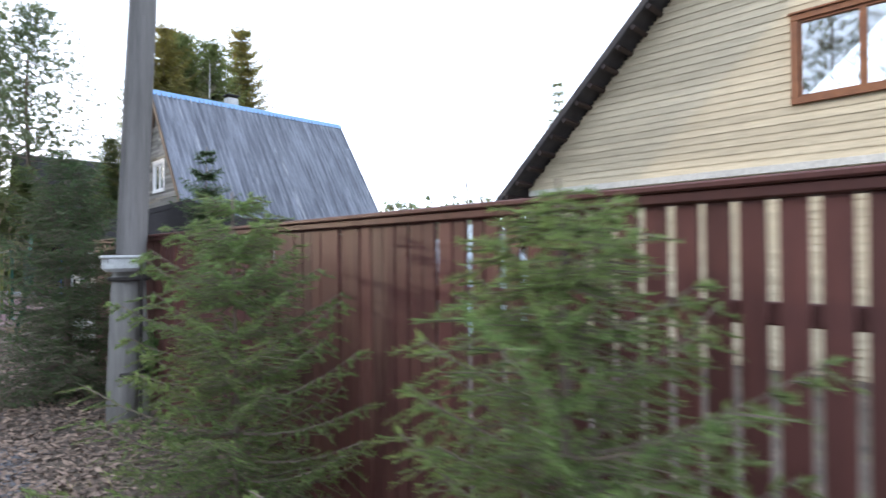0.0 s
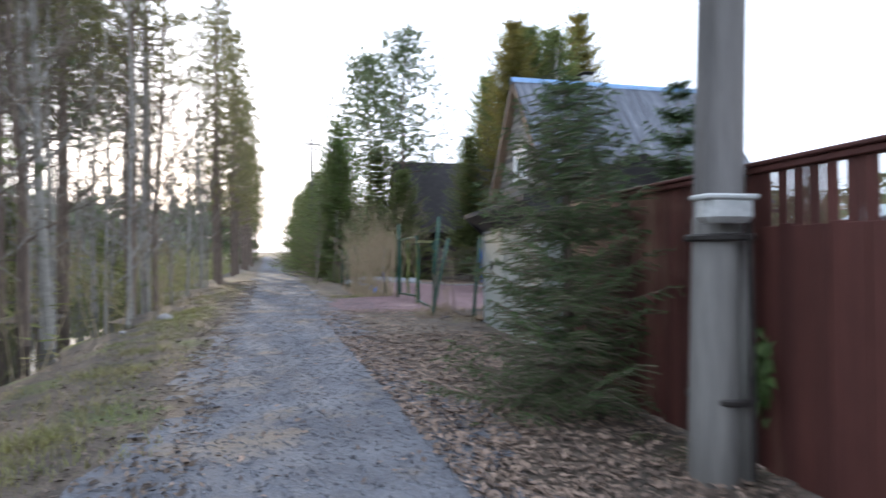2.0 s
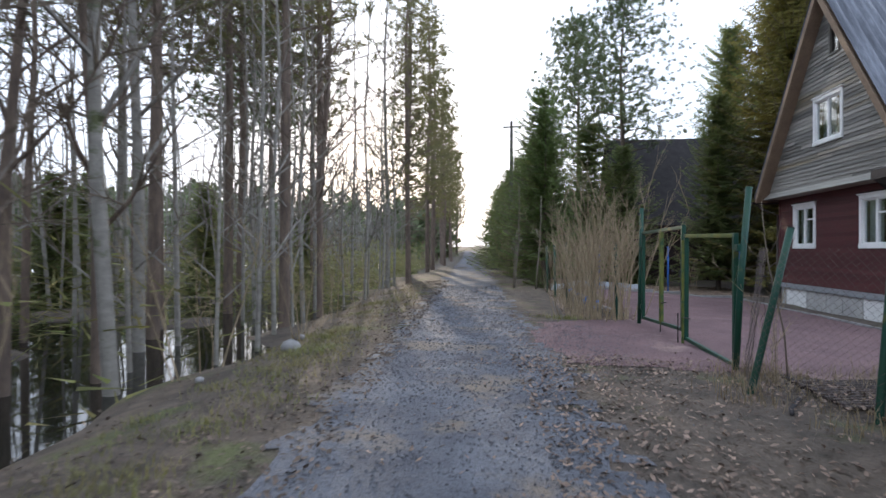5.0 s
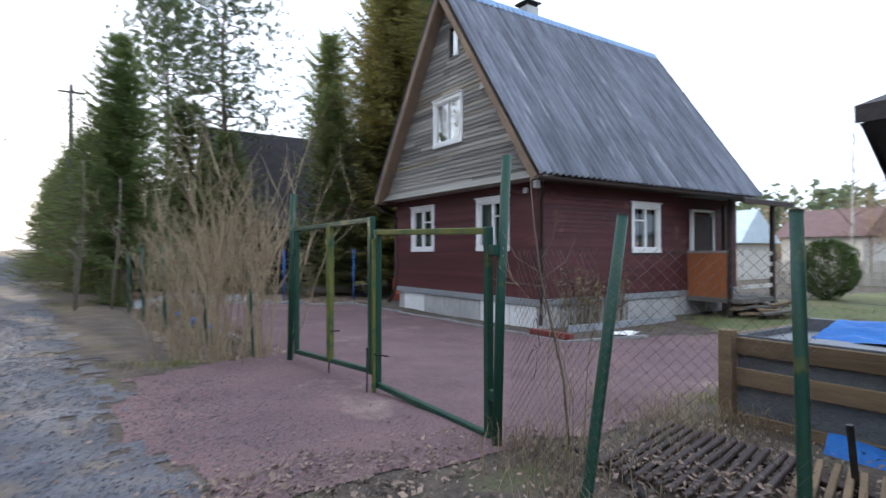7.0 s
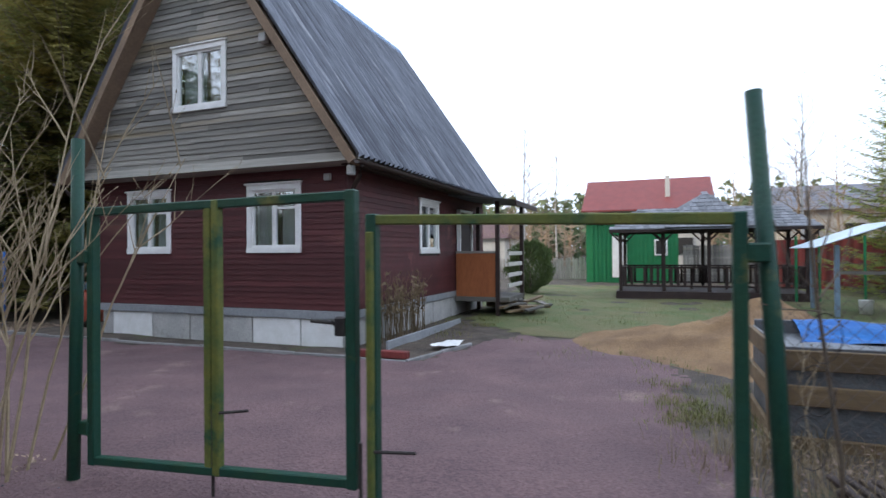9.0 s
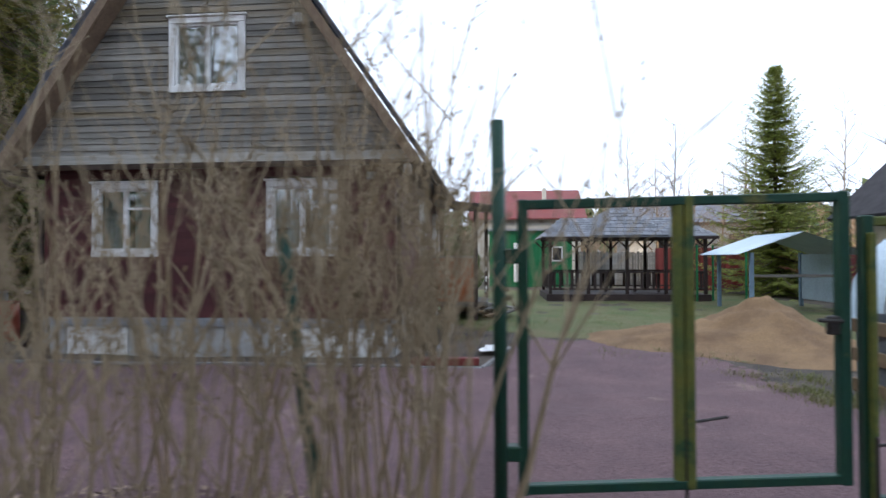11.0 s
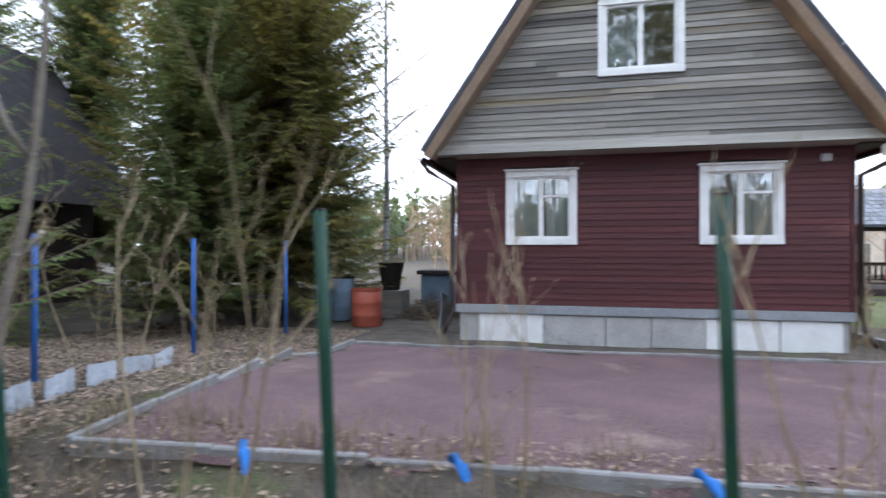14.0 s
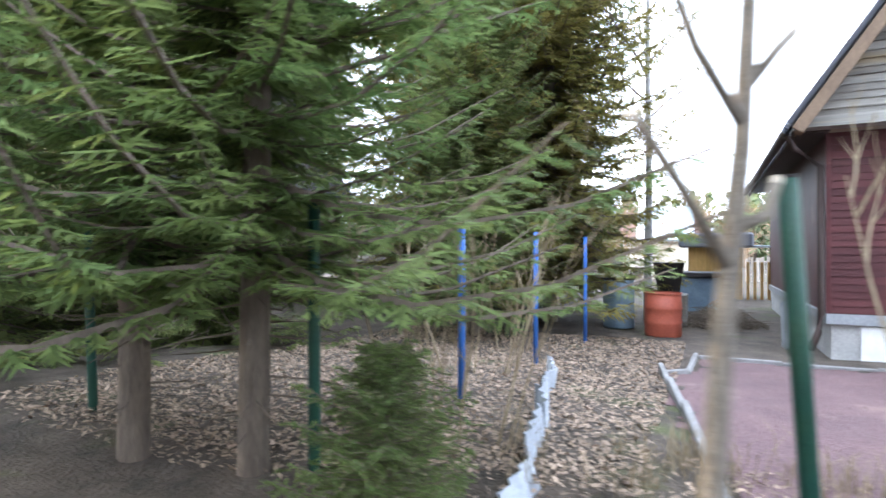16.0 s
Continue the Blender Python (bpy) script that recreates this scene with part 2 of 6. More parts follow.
M_OLIVE = shade("mossy_green_bar", (0.15, 0.145, 0.03), (0.06, 0.10, 0.03), 5, 50, 0.6, bump=0.4, spot=(0.02, 0.07, 0.035), spot_at=0.60, spot_scale=4)
M_WIRE = shade("rusty_wire", (0.16, 0.13, 0.12), (0.10, 0.075, 0.065), 9, 60, 0.6, metal=0.4, bump=0)
M_STEEL = shade("dark_steel", (0.06, 0.055, 0.05), (0.035, 0.03, 0.03), 8, 60, 0.5, metal=0.5, bump=0.2)
M_POLE = shade("weathered_pole", (0.195, 0.185, 0.178), (0.105, 0.10, 0.098), 3, 30, 0.9, stretch=(4, 4, 0.12), bump=0.9, spot=(0.12, 0.11, 0.10), spot_at=0.62)
M_STUB = shade("grey_stub", (0.25, 0.24, 0.222), (0.15, 0.143, 0.135), 3, 30, 0.9, stretch=(2.5, 2.5, 0.15), bump=0.7, spot=(0.17, 0.165, 0.15), spot_at=0.60)
M_GREYBOX = shade("grey_plastic", (0.45, 0.46, 0.45), (0.36, 0.37, 0.37), 4, 40, 0.5, bump=0.1)
M_SHED = shade("pale_green_sheet", (0.30, 0.32, 0.30), (0.24, 0.26, 0.245), 1.5, 25, 0.6, bump=0.2, spot=(0.22, 0.22, 0.19), spot_at=0.66)
M_FELT = shade("dark_roof_felt", (0.055, 0.05, 0.052), (0.035, 0.032, 0.034), 3, 40, 0.85, bump=0.5)
M_PLANK = shade("bed_planks", (0.215, 0.150, 0.085), (0.140, 0.095, 0.055), 2.5, 25, 0.8, stretch=(1, 0.15, 1.5), bump=0.5, rnd=0.4)
M_OCHRE = shade("ochre_boards", (0.46, 0.29, 0.10), (0.36, 0.22, 0.08), 2.5, 25, 0.8, stretch=(1, 1, 0.2), bump=0.4, rnd=0.3)
M_PICKET = shade("pale_pickets", (0.50, 0.44, 0.38), (0.36, 0.31, 0.27), 3, 30, 0.85, stretch=(1, 1, 0.2), bump=0.3, rnd=0.5)
M_BROWNROOF = shade("brown_sheet", (0.15, 0.085, 0.08), (0.11, 0.065, 0.06), 2, 25, 0.6, bump=0.2)
M_FILM = shade("grey_film", (0.155, 0.165, 0.175), (0.095, 0.10, 0.11), 2.5, 20, 0.45, bump=0.5, dist=0.03)
M_TARP = shade("blue_tarp", (0.010, 0.095, 0.34), (0.015, 0.14, 0.42), 2, 18, 0.65, bump=0.5, dist=0.02)
M_PEG = shade("bright_blue_plastic", (0.02, 0.20, 0.62), (0.015, 0.16, 0.52), 3, 30, 0.4, bump=0.1)
M_ORANGE = shade("orange_plywood", (0.36, 0.12, 0.045), (0.28, 0.09, 0.035), 2, 25, 0.6, stretch=(1, 1, 0.3), bump=0.2)
M_SHINGLE = shade("grey_shingle", (0.235, 0.24, 0.255), (0.155, 0.16, 0.175), 5, 40, 0.85, bump=0.5, rnd=0.5)
M_GREENSHED = shade("green_sheet", (0.02, 0.20, 0.075), (0.018, 0.16, 0.06), 2, 25, 0.5, bump=0.2)
M_REDSHEET = shade("red_sheet", (0.21, 0.045, 0.04), (0.165, 0.036, 0.034), 2, 25, 0.5, bump=0.2, rnd=0.2)
M_POLY = shade("frosted_polycarbonate", (0.50, 0.60, 0.66), (0.40, 0.50, 0.57), 2, 20, 0.35, bump=0.1)
M_BLUEPAINT = shade("blue_paint", (0.03, 0.13, 0.40), (0.03, 0.10, 0.33), 6, 40, 0.5, bump=0.15)
M_BUCKET = shade("red_plastic", (0.42, 0.10, 0.06), (0.34, 0.085, 0.055), 4, 30, 0.5, bump=0.1)
M_DRUM = shade("blue_grey_drum", (0.20, 0.28, 0.36), (0.14, 0.20, 0.27), 3, 30, 0.5, bump=0.15)
M_PALE = shade("pale_render", (0.55, 0.53, 0.48), (0.46, 0.44, 0.40), 2, 20, 0.85, bump=0.2)
M_YELLOW = shade("yellow_siding", (0.52, 0.44, 0.31), (0.43, 0.36, 0.25), 1.8, 22, 0.75, stretch=(1, 0.12, 1.5), bump=0.35, rnd=0.2)
M_BROWNWIN = shade("brown_window_wood", (0.24, 0.10, 0.045), (0.17, 0.07, 0.035), 5, 40, 0.5, bump=0.2)
M_BARK = shade("grey_brown_bark", (0.21, 0.165, 0.13), (0.12, 0.095, 0.077), 5, 30, 0.95, stretch=(2, 2, 0.5), bump=0.9, dist=0.02)
M_PINEBARK = shade("pine_bark", (0.22, 0.165, 0.13), (0.13, 0.10, 0.085), 5, 30, 0.95, stretch=(2, 2, 0.5), bump=0.9, dist=0.02)
M_BIRCH = shade("birch_bark", (0.50, 0.485, 0.46), (0.36, 0.345, 0.33), 4, 40, 0.8, stretch=(1, 1, 3), bump=0.3, spot=(0.06, 0.055, 0.05), spot_at=0.60, spot_scale=5)
M_ASPEN = shade("aspen_bark", (0.30, 0.28, 0.25), (0.20, 0.185, 0.165), 5, 40, 0.85, stretch=(1, 1, 2), bump=0.4, spot=(0.10, 0.11, 0.055), spot_at=0.62, spot_scale=2)
# twigs of the far trees, paler and warmer: sunlight put into the tan
M_TAN = shade("sun_painted_tan_twigs", (0.34, 0.25, 0.17), (0.25, 0.18, 0.12), 6, 50, 0.85, bump=0.2)
M_TWIG = shade("bare_twigs", (0.17, 0.135, 0.10), (0.115, 0.09, 0.07), 6, 50, 0.85, bump=0.2)
M_WILLOW = shade("willow_stems", (0.37, 0.29, 0.185), (0.26, 0.20, 0.13), 7, 60, 0.7, bump=0.2, spot=(0.30, 0.27, 0.20), spot_at=0.68, spot_scale=6)
M_SPRUCE = leafy("spruce_needles", (0.150, 0.205, 0.080), (0.205, 0.225, 0.080), 0.8, 0.62)
M_YSPRUCE = leafy("young_spruce_needles", (0.140, 0.220, 0.080), (0.205, 0.255, 0.085), 0.9, 0.5)
M_PINE = leafy("pine_needles", (0.10, 0.14, 0.075), (0.14, 0.165, 0.07), 0.7, 0.35)
M_DSPRUCE = leafy("dark_spruce_needles", (0.068, 0.120, 0.052), (0.095, 0.135, 0.055), 0.7, 0.3)
# fallen leaves darkened to carry the shade on the left verge
M_LEAFSHADE = shade("shade_painted_leaves", (0.135, 0.098, 0.074), (0.075, 0.056, 0.045), 6, 60, 0.7, bump=0, island=1.2)
M_LEAFPALE = shade("pale_fallen_leaves", (0.36, 0.265, 0.195), (0.24, 0.175, 0.13), 6, 60, 0.75, bump=0, island=0.8)
# brightened to yellow-green: the full sun on this tree is in its colour
M_SUNCONE = leafy("sun_painted_cone_needles", (0.27, 0.33, 0.085), (0.36, 0.38, 0.10), 0.7, 0.55)
# spruce needles again, with low golden sunlight painted into the colour
M_SUNSPRUCE = leafy("sun_painted_spruce_needles", (0.20, 0.20, 0.065), (0.27, 0.22, 0.07), 0.7, 0.5)
M_LPINE = leafy("lane_pine_needles", (0.15, 0.155, 0.075), (0.20, 0.175, 0.08), 0.7, 0.6)
M_SAPLING = shade("sapling_bark", (0.235, 0.20, 0.16), (0.14, 0.12, 0.098), 6, 50, 0.85, stretch=(1, 1, 2), bump=0.4, spot=(0.40, 0.37, 0.32), spot_at=0.66, spot_scale=6)
M_CUT = shade("cut_wood", (0.60, 0.54, 0.44), (0.48, 0.42, 0.34), 8, 60, 0.8, bump=0.2)
M_THUJA = leafy("thuja_leaves", (0.085, 0.135, 0.045), (0.12, 0.155, 0.048), 0.7, 0.3)
M_MUD = shade("pond_bed", (0.07, 0.055, 0.04), None, 2, 30, 0.9)
M_WATER = bpy.data.materials.new("still_water")
M_WATER.use_nodes = True
_b = M_WATER.node_tree.nodes["Principled BSDF"]
_b.inputs["Base Color"].default_value, _b.inputs["Roughness"].default_value, _b.inputs["IOR"].default_value = (0.012, 0.012, 0.010, 1), 0.03, 1.33


# ---------------- ground ----------------
def lane_x(y):
    return 0.85 - 0.075 * (y - 9)


WATER_Z = -0.36


def kerb_x(y):
    """The yard's front kerb."""
    return 3.05 - 0.055 * max(0, y - 22)


POOLS = ((-4.1, 13.2, 1.1, 1.3), (-5.3, 17.0, 1.2, 1.8), (-4.9, 21.5, 1.0, 2.2), (-5.6, 26.5, 1.2, 2.4), (-7.2, 11.5, 1.6, 1.6))


def ground_z(x, y):
    d = x - lane_x(y)
    n = noise.noise(Vector((x * 0.35, y * 0.35, 0.0)))
    h = 0.035 * noise.noise(Vector((x * 1.3, y * 1.3, 4.0)))
    if d < -1.2:
        h -= 0.52 * smooth01((-d - 1.4) / 3.1) * (0.76 + 0.72 * n) if d > -16 else 0.45 * (0.80 + 0.70 * n)
        for px, py, rx, ry in POOLS:
            h -= 0.27 * math.exp(-((x - px) / rx) ** 2 - ((y - py) / ry) ** 2)
    if 1.7 < x < 3.3 and 20.6 < y < 31:
        h -= 0.15 * smooth01((x - 1.7) / 0.5) * smooth01((kerb_x(y) - 0.04 - x) / 0.12) * smooth01((y - 20.6) / 0.5) * smooth01((31 - y) / 0.6)
    if x > 3:
        h -= 0.27 * smooth01((x - 3) / 5.0)
    far = math.hypot(x - 3, y - 15)
    if far > 60:
        h += min(6, (far - 60) * 0.02)
    return h * (1 if far < 150 else 0.6)


def axis_steps(lo, hi, fine_lo, fine_hi, step):
    out, x = [], fine_lo
    while x <= fine_hi:
        out.append(x)
        x += step
    s = step
    while out[-1] < hi:
        s *= 1.25
        out.append(out[-1] + s)
    s = step
    while out[0] > lo:
        s *= 1.25
        out.insert(0, out[0] - s)
    return out


def sheet(xs, ys, zf):
    b = Build()
    for y in ys:
        for x in xs:
            b.v.append((x, y, zf(x, y)))
    w = len(xs)
    for j in range(len(ys) - 1):
        for i in range(w - 1):
            b.f.append((j * w + i, j * w + i + 1, (j + 1) * w + i + 1, (j + 1) * w + i))
    return b


gx, gy = axis_steps(-900, 900, -9, 13, 0.28), axis_steps(-900, 900, -3, 36, 0.28)
solid("ground", sheet(gx, gy, ground_z), M_LITTER, "brown leaf-strewn ground with moss", "ground", kind="structure", smooth=True)

b = Build()
b.face((-60, -5, WATER_Z), (-1.2, -5, WATER_Z), (-9.5, 110, WATER_Z), (-60, 110, WATER_Z))
solid("water", b, M_WATER, "still dark flood water between the trees", "water", kind="structure")


def patch(poly, step, lift, edge=0.10, ragged=0.25):
    """A ragged sheet inside a polygon, following the ground."""
    xs, ys = [p[0] for p in poly], [p[1] for p in poly]

    def inside(x, y):
        c = False
        for (x0, y0), (x1, y1) in zip(poly, poly[1:] + poly[:1]):
            if (y0 > y) != (y1 > y) and x < (x1 - x0) * (y - y0) / (y1 - y0) + x0:
                c = not c
        return c
    b, ids = Build(), {}
    nx, ny = int((max(xs) - min(xs)) / step) + 2, int((max(ys) - min(ys)) / step) + 2

    def corner(i, j):
        if (i, j) not in ids:
            x, y = min(xs) + i * step, min(ys) + j * step
            x += edge * noise.noise(Vector((x * 3, y * 3, 1.0)))
            y += edge * noise.noise(Vector((x * 3, y * 3, 7.0)))
            ids[(i, j)] = len(b.v)
            b.v.append((x, y, ground_z(x, y) + lift))
        return ids[(i, j)]
    for i in range(nx):
        for j in range(ny):
            cx, cy = min(xs) + (i + 0.5) * step, min(ys) + (j + 0.5) * step
            k = 0.35 * noise.noise(Vector((cx * 1.1, cy * 1.1, 2.0))) + ragged * noise.noise(Vector((cx * 5, cy * 5, 9.0)))
            if inside(cx + k, cy + k):
                b.f.append((corner(i, j), corner(i + 1, j), corner(i + 1, j + 1), corner(i, j + 1)))
    return b


lane = [(lane_x(y) + 1.08, y) for y in range(-14, 130, 4)] + [(lane_x(y) - 1.12, y) for y in range(126, -18, -4)]
solid("road", patch(lane, 0.13, 0.008, 0.08, 0.35), M_ROAD, "dark gravel lane with leaf-strewn edges", "lane", kind="structure", smooth=True)
YARD = [(1.5, 16.5), (1.2, 18.3), (1.3, 20.1), (2.4, 20.5), (3.05, 20.6), (kerb_x(25), 25.0), (kerb_x(29.1), 29.1), (4.6, 29.36), (6.7, 29.68), (6.95, 29.4), (8.2, 29.33), (8.2, 20.4),
        (9.9, 19.9), (11.1, 19.2), (11.1, 17.9), (8.8, 16.5), (6.0, 16.6), (4.4, 16.3), (3.3, 16.3)]
solid("driveway", patch(YARD, 0.11, 0.009, 0.05, 0.12), M_RED, "dusky red crushed-stone yard surface", "driveway", kind="structure", smooth=True)
LAWN = [(8.9, 16.2), (11.2, 17.9), (11.3, 19.4), (13, 21), (19, 22.4), (27, 22), (27, 10), (19, 9.5), (13, 12), (9.5, 13.5)]
solid("lawn", patch(LAWN, 0.3, 0.012, 0.15), M_LAWN, "patchy spring lawn behind the yard", "lawn", kind="structure", smooth=True)



# ---------------- building tools ----------------
def lbox(b, plane, at, out, u0, u1, d0, d1, z0, z1, c=0.004):
    if plane == "x":
        return b.box(at + out * d0, at + out * d1, u0, u1, z0, z1, c)
    return b.box(u0, u1, at + out * d0, at + out * d1, z0, z1, c)


def wall_panels(b, plane, at, out, u0, u1, z0, z1, thick, openings=()):
    """A wall round its openings, built in bands."""
    cuts = sorted({z0, z1, *[z for o in openings for z in o[2:] if z0 < z < z1]})
    for a, c in zip(cuts, cuts[1:]):
        spans, u = [], u0
        for o in sorted(openings):
            if o[2] < (a + c) / 2 < o[3]:
                spans.append((u, o[0]))
                u = o[1]
        spans.append((u, u1))
        for s, e in spans:
            if e - s > 0.01:
                lbox(b, plane, at, out, s, e, -thick, 0, a, c, 0)
    return b


def board_mesh(name, pitch, top, bottom, mat):
    b = Build()
    b.v = [(0, 0, 0), (1, 0, 0), (1, bottom, 0), (0, bottom, 0), (0, 0, pitch), (1, 0, pitch), (1, top, pitch), (0, top, pitch)]
    b.f = [(0, 1, 2, 3)[::-1], (4, 5, 6, 7), (0, 1, 5, 4), (2, 3, 7, 6), (1, 2, 6, 5), (3, 0, 4, 7)]
    return b.mesh(name, mat)


def clad(name, me, parent, plane, at, out, rows, openings=(), jitter=0.004, joint=None):
    """Overlapping boards on a wall; rows: (z, u0, u1)."""
    for k, (z, u0, u1) in enumerate(rows):
        spans, u = [], u0
        for o in sorted(openings):
            if o[2] - 0.05 < z + 0.02 < o[3]:
                spans.append((u, min(o[0], u1)))
                u = max(o[1], u0)
        spans.append((u, u1))
        for s, e in spans:
            if e - s < 0.03:
                continue
            cuts = [s, e]
            if joint and e - s > joint:
                cuts.insert(1, s + (e - s) * (0.35 + 0.3 * ((k * 7) % 5) / 5))
            for p, q in zip(cuts, cuts[1:]):
                q -= 0.003
                tilt = Matrix.Rotation(rng.uniform(-jitter, jitter) / max(q - p, 1), 4, "Y")
                if plane == "x":
                    m = Matrix.Translation((at, p if out < 0 else q, z)) @ Matrix.Rotation(radians(90 if out < 0 else -90), 4, "Z")
                else:
                    m = Matrix.Translation((q if out < 0 else p, at, z)) @ Matrix.Rotation(radians(180 if out < 0 else 0), 4, "Z")
                piece(name, me, m @ tilt @ Matrix.Diagonal((q - p, 1, 1, 1)), parent)


def window(parent, plane, at, out, u0, u1, z0, z1, mat=M_WHITE, vent=True, curtain=True, name="window", flip=False, casing=0.10):
    w = part(name, lbox(Build(), plane, at, out, u0, u1, -0.02, 0.045, z1 - casing, z1), mat, parent, "white-painted casement window with casing" if mat is M_WHITE else "brown wooden casement window")
    for side, args in (("jamb", (u0, u0 + casing, -0.02, 0.04, z0 + casing, z1 - casing)), ("jamb", (u1 - casing, u1, -0.02, 0.04, z0 + casing, z1 - casing)),
                       ("sill", (u0, u1, -0.02, 0.055, z0, z0 + casing)), ("cap", (u0 - 0.03, u1 + 0.03, -0.02, 0.075, z1, z1 + 0.03))):
        part(side, lbox(Build(), plane, at, out, *args), mat, w)
    a, c, s, t = u0 + casing, u1 - casing, z0 + casing, z1 - casing
    mid, e = (a + c) / 2, 0.04
    for p, q in ((a, mid), (mid, c)):
        b = Build()
        for args in ((p, p + e, s, t), (q - e, q, s, t), (p + e, q - e, s, s + e), (p + e, q - e, t - e, t)):
            lbox(b, plane, at, out, args[0], args[1], -0.05, 0.012, args[2], args[3])
        if vent and ((p == a) != flip):
            zt = s + (t - s) * 0.68
            lbox(b, plane, at, out, p + e, q - e, -0.05, 0.008, zt - e / 2, zt + e / 2)
        sash = part("sash", b, mat, w)
        g = lbox(Build(), plane, at, out, p + e - 0.005, q - e + 0.005, -0.026, -0.020, s + e - 0.005, t - e + 0.005, 0)
        pane = part("pane", g, M_GLASS, w)
        pane.visible_shadow = False
    if curtain:
        b = Build()
        n = 26
        for p, q in ((a, a + (c - a) * 0.42), (a + (c - a) * 0.56, c)):
            pts = []
            for i in range(n + 1):
                u, d = p + (q - p) * i / n, -0.16 - 0.018 * math.sin(i * 1.9) - 0.01 * math.sin(i * 0.7)
                pts.append((at + out * d, u) if plane == "x" else (u, at + out * d))
            for f, g in zip(pts, pts[1:]):
                b.face((*f, s - 0.02), (*g, s - 0.02), (*g, t + 0.02), (*f, t + 0.02))
        part("curtain", b, M_CURTAIN, w, "thin white net curtain", True)
    return w


# ---------------- the red house ----------------
HX, HY0, HY1, HXB = 8.9, 21.76, 27.7, 16.6
HC, RZ, EZ = 24.73, 7.92, 2.88
EY0, EY1, RX0, RX1 = 21.28, 28.18, 8.36, 17.05
house = thing("house", "dark red timber house with steep grey slate roof", "house", (HX, HC, -0.27))
FRONT_OPEN = [(22.68, 23.86, 1.37, 2.60), (25.72, 26.88, 1.37, 2.60)]
SIDE_OPEN = [(11.88, 13.0, 1.33, 2.53)]
b = Build()
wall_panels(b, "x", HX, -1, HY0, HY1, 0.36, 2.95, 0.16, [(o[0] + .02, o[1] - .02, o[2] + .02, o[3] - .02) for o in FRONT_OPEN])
part("wall_front", b, M_ROOMSHADE, house)
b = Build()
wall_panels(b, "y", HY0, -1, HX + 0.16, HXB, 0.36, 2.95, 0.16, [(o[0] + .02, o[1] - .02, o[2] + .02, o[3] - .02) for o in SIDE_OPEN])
part("wall_side", b, M_ROOMSHADE, house)
b = Build()
wall_panels(b, "y", HY1, 1, HX + 0.16, HXB, 0.36, 2.95, 0.16)
wall_panels(b, "x", HXB, 1, HY0, HY1, 0.36, 2.95, 0.16)
part("wall_back", b, M_SIDING, house)
part("floor_slab", Build().box(HX + 0.16, HXB - 0.16, HY0 + 0.16, HY1 - 0.16, 0.2, 0.4), M_ROOMSHADE, house)
part("attic_floor", Build().box(HX - 0.2, HXB, HY0 + 0.02, HY1 - 0.02, 2.95, 3.02), M_ROOMSHADE, house)
window(house, "x", HX, -1, *FRONT_OPEN[0])
window(house, "x", HX, -1, *FRONT_OPEN[1])
window(house, "y", HY0, -1, *SIDE_OPEN[0])
# plinth with sheet panels and a zinc drip band
b = Build()
b.box(HX + 0.03, HXB, HY0 + 0.03, HY1 - 0.03, -0.6, 0.25)
plinth = part("plinth", b, M_CONCRETE, house)
part("drip_band", Build().box(HX - 0.035, HXB, HY0 - 0.035, HY1 + 0.035, 0.22, 0.36), M_BAND, house)
y = HY0 + 0.12
for w in (0.86, 1.05, 0.8, 0.7, 0.98, 1.1):
    if y + w < HY1 - 0.05:
        part("plinth_panel", Build().box(HX + 0.005, HX + 0.03, y, y + w - 0.03, -0.27 + rng.uniform(-.02, .02), 0.2), M_WHITE if rng.random() < 0.35 else M_CONCRETE, house)
    y += w
for k in range(6):
    part("plinth_panel", Build().box(HX + 0.2 + k * 1.2, HX + 1.36 + k * 1.2, HY0 + 0.005, HY0 + 0.03, -0.3, 0.2), M_CONCRETE, house)
# gable front, standing a little proud of the wall below
GX = 8.68
U_WIN, A_WIN = (24.12, 25.40, 4.02, 5.24), (24.25, 24.70, 6.18, 6.92)


def half_width(z):
    return (RZ - 0.12 - z) / (RZ - EZ) * (HC - EY0)


b = Build()
z = 2.97
cut = [U_WIN, A_WIN]
while z < 7.62:
    hw, spans, u = half_width(z + 0.1), [], None
    u = HC - hw
    for o in cut:
        if o[2] + 0.03 < z + 0.05 < o[3] - 0.03:
            spans.append((u, o[0] + 0.03))
            u = o[1] - 0.03
    spans.append((u, HC + hw))
    for s, e in spans:
        if e > s:
            b.box(GX + 0.002, GX + 0.10, s, e, z, z + 0.1, 0)
    z += 0.1
part("gable_wall", b, M_ROOMSHADE, house)
window(house, "x", GX, -1, *U_WIN, vent=False, curtain=False)
part("curtain", Build().box(GX + 0.2, GX + 0.21, 24.8, 25.35, 4.1, 5.2), M_CURTAIN, house)
b = Build()
for args in ((A_WIN[0], A_WIN[0] + 0.05, A_WIN[2], A_WIN[3]), (A_WIN[1] - 0.05, A_WIN[1], A_WIN[2], A_WIN[3]), (A_WIN[0], A_WIN[1], A_WIN[2] - 0.05, A_WIN[2]), (A_WIN[0], A_WIN[1], A_WIN[3], A_WIN[3] + 0.05)):
    lbox(b, "x", GX, -1, args[0], args[1], -0.02, 0.04, args[2], args[3])
att = part("attic_window", b, M_GABLE, house)
part("pane", lbox(Build(), "x", GX, -1, A_WIN[0] + 0.05, A_WIN[1] - 0.05, -0.03, -0.025, A_WIN[2], A_WIN[3], 0), M_GLASS, att)
b = Build()
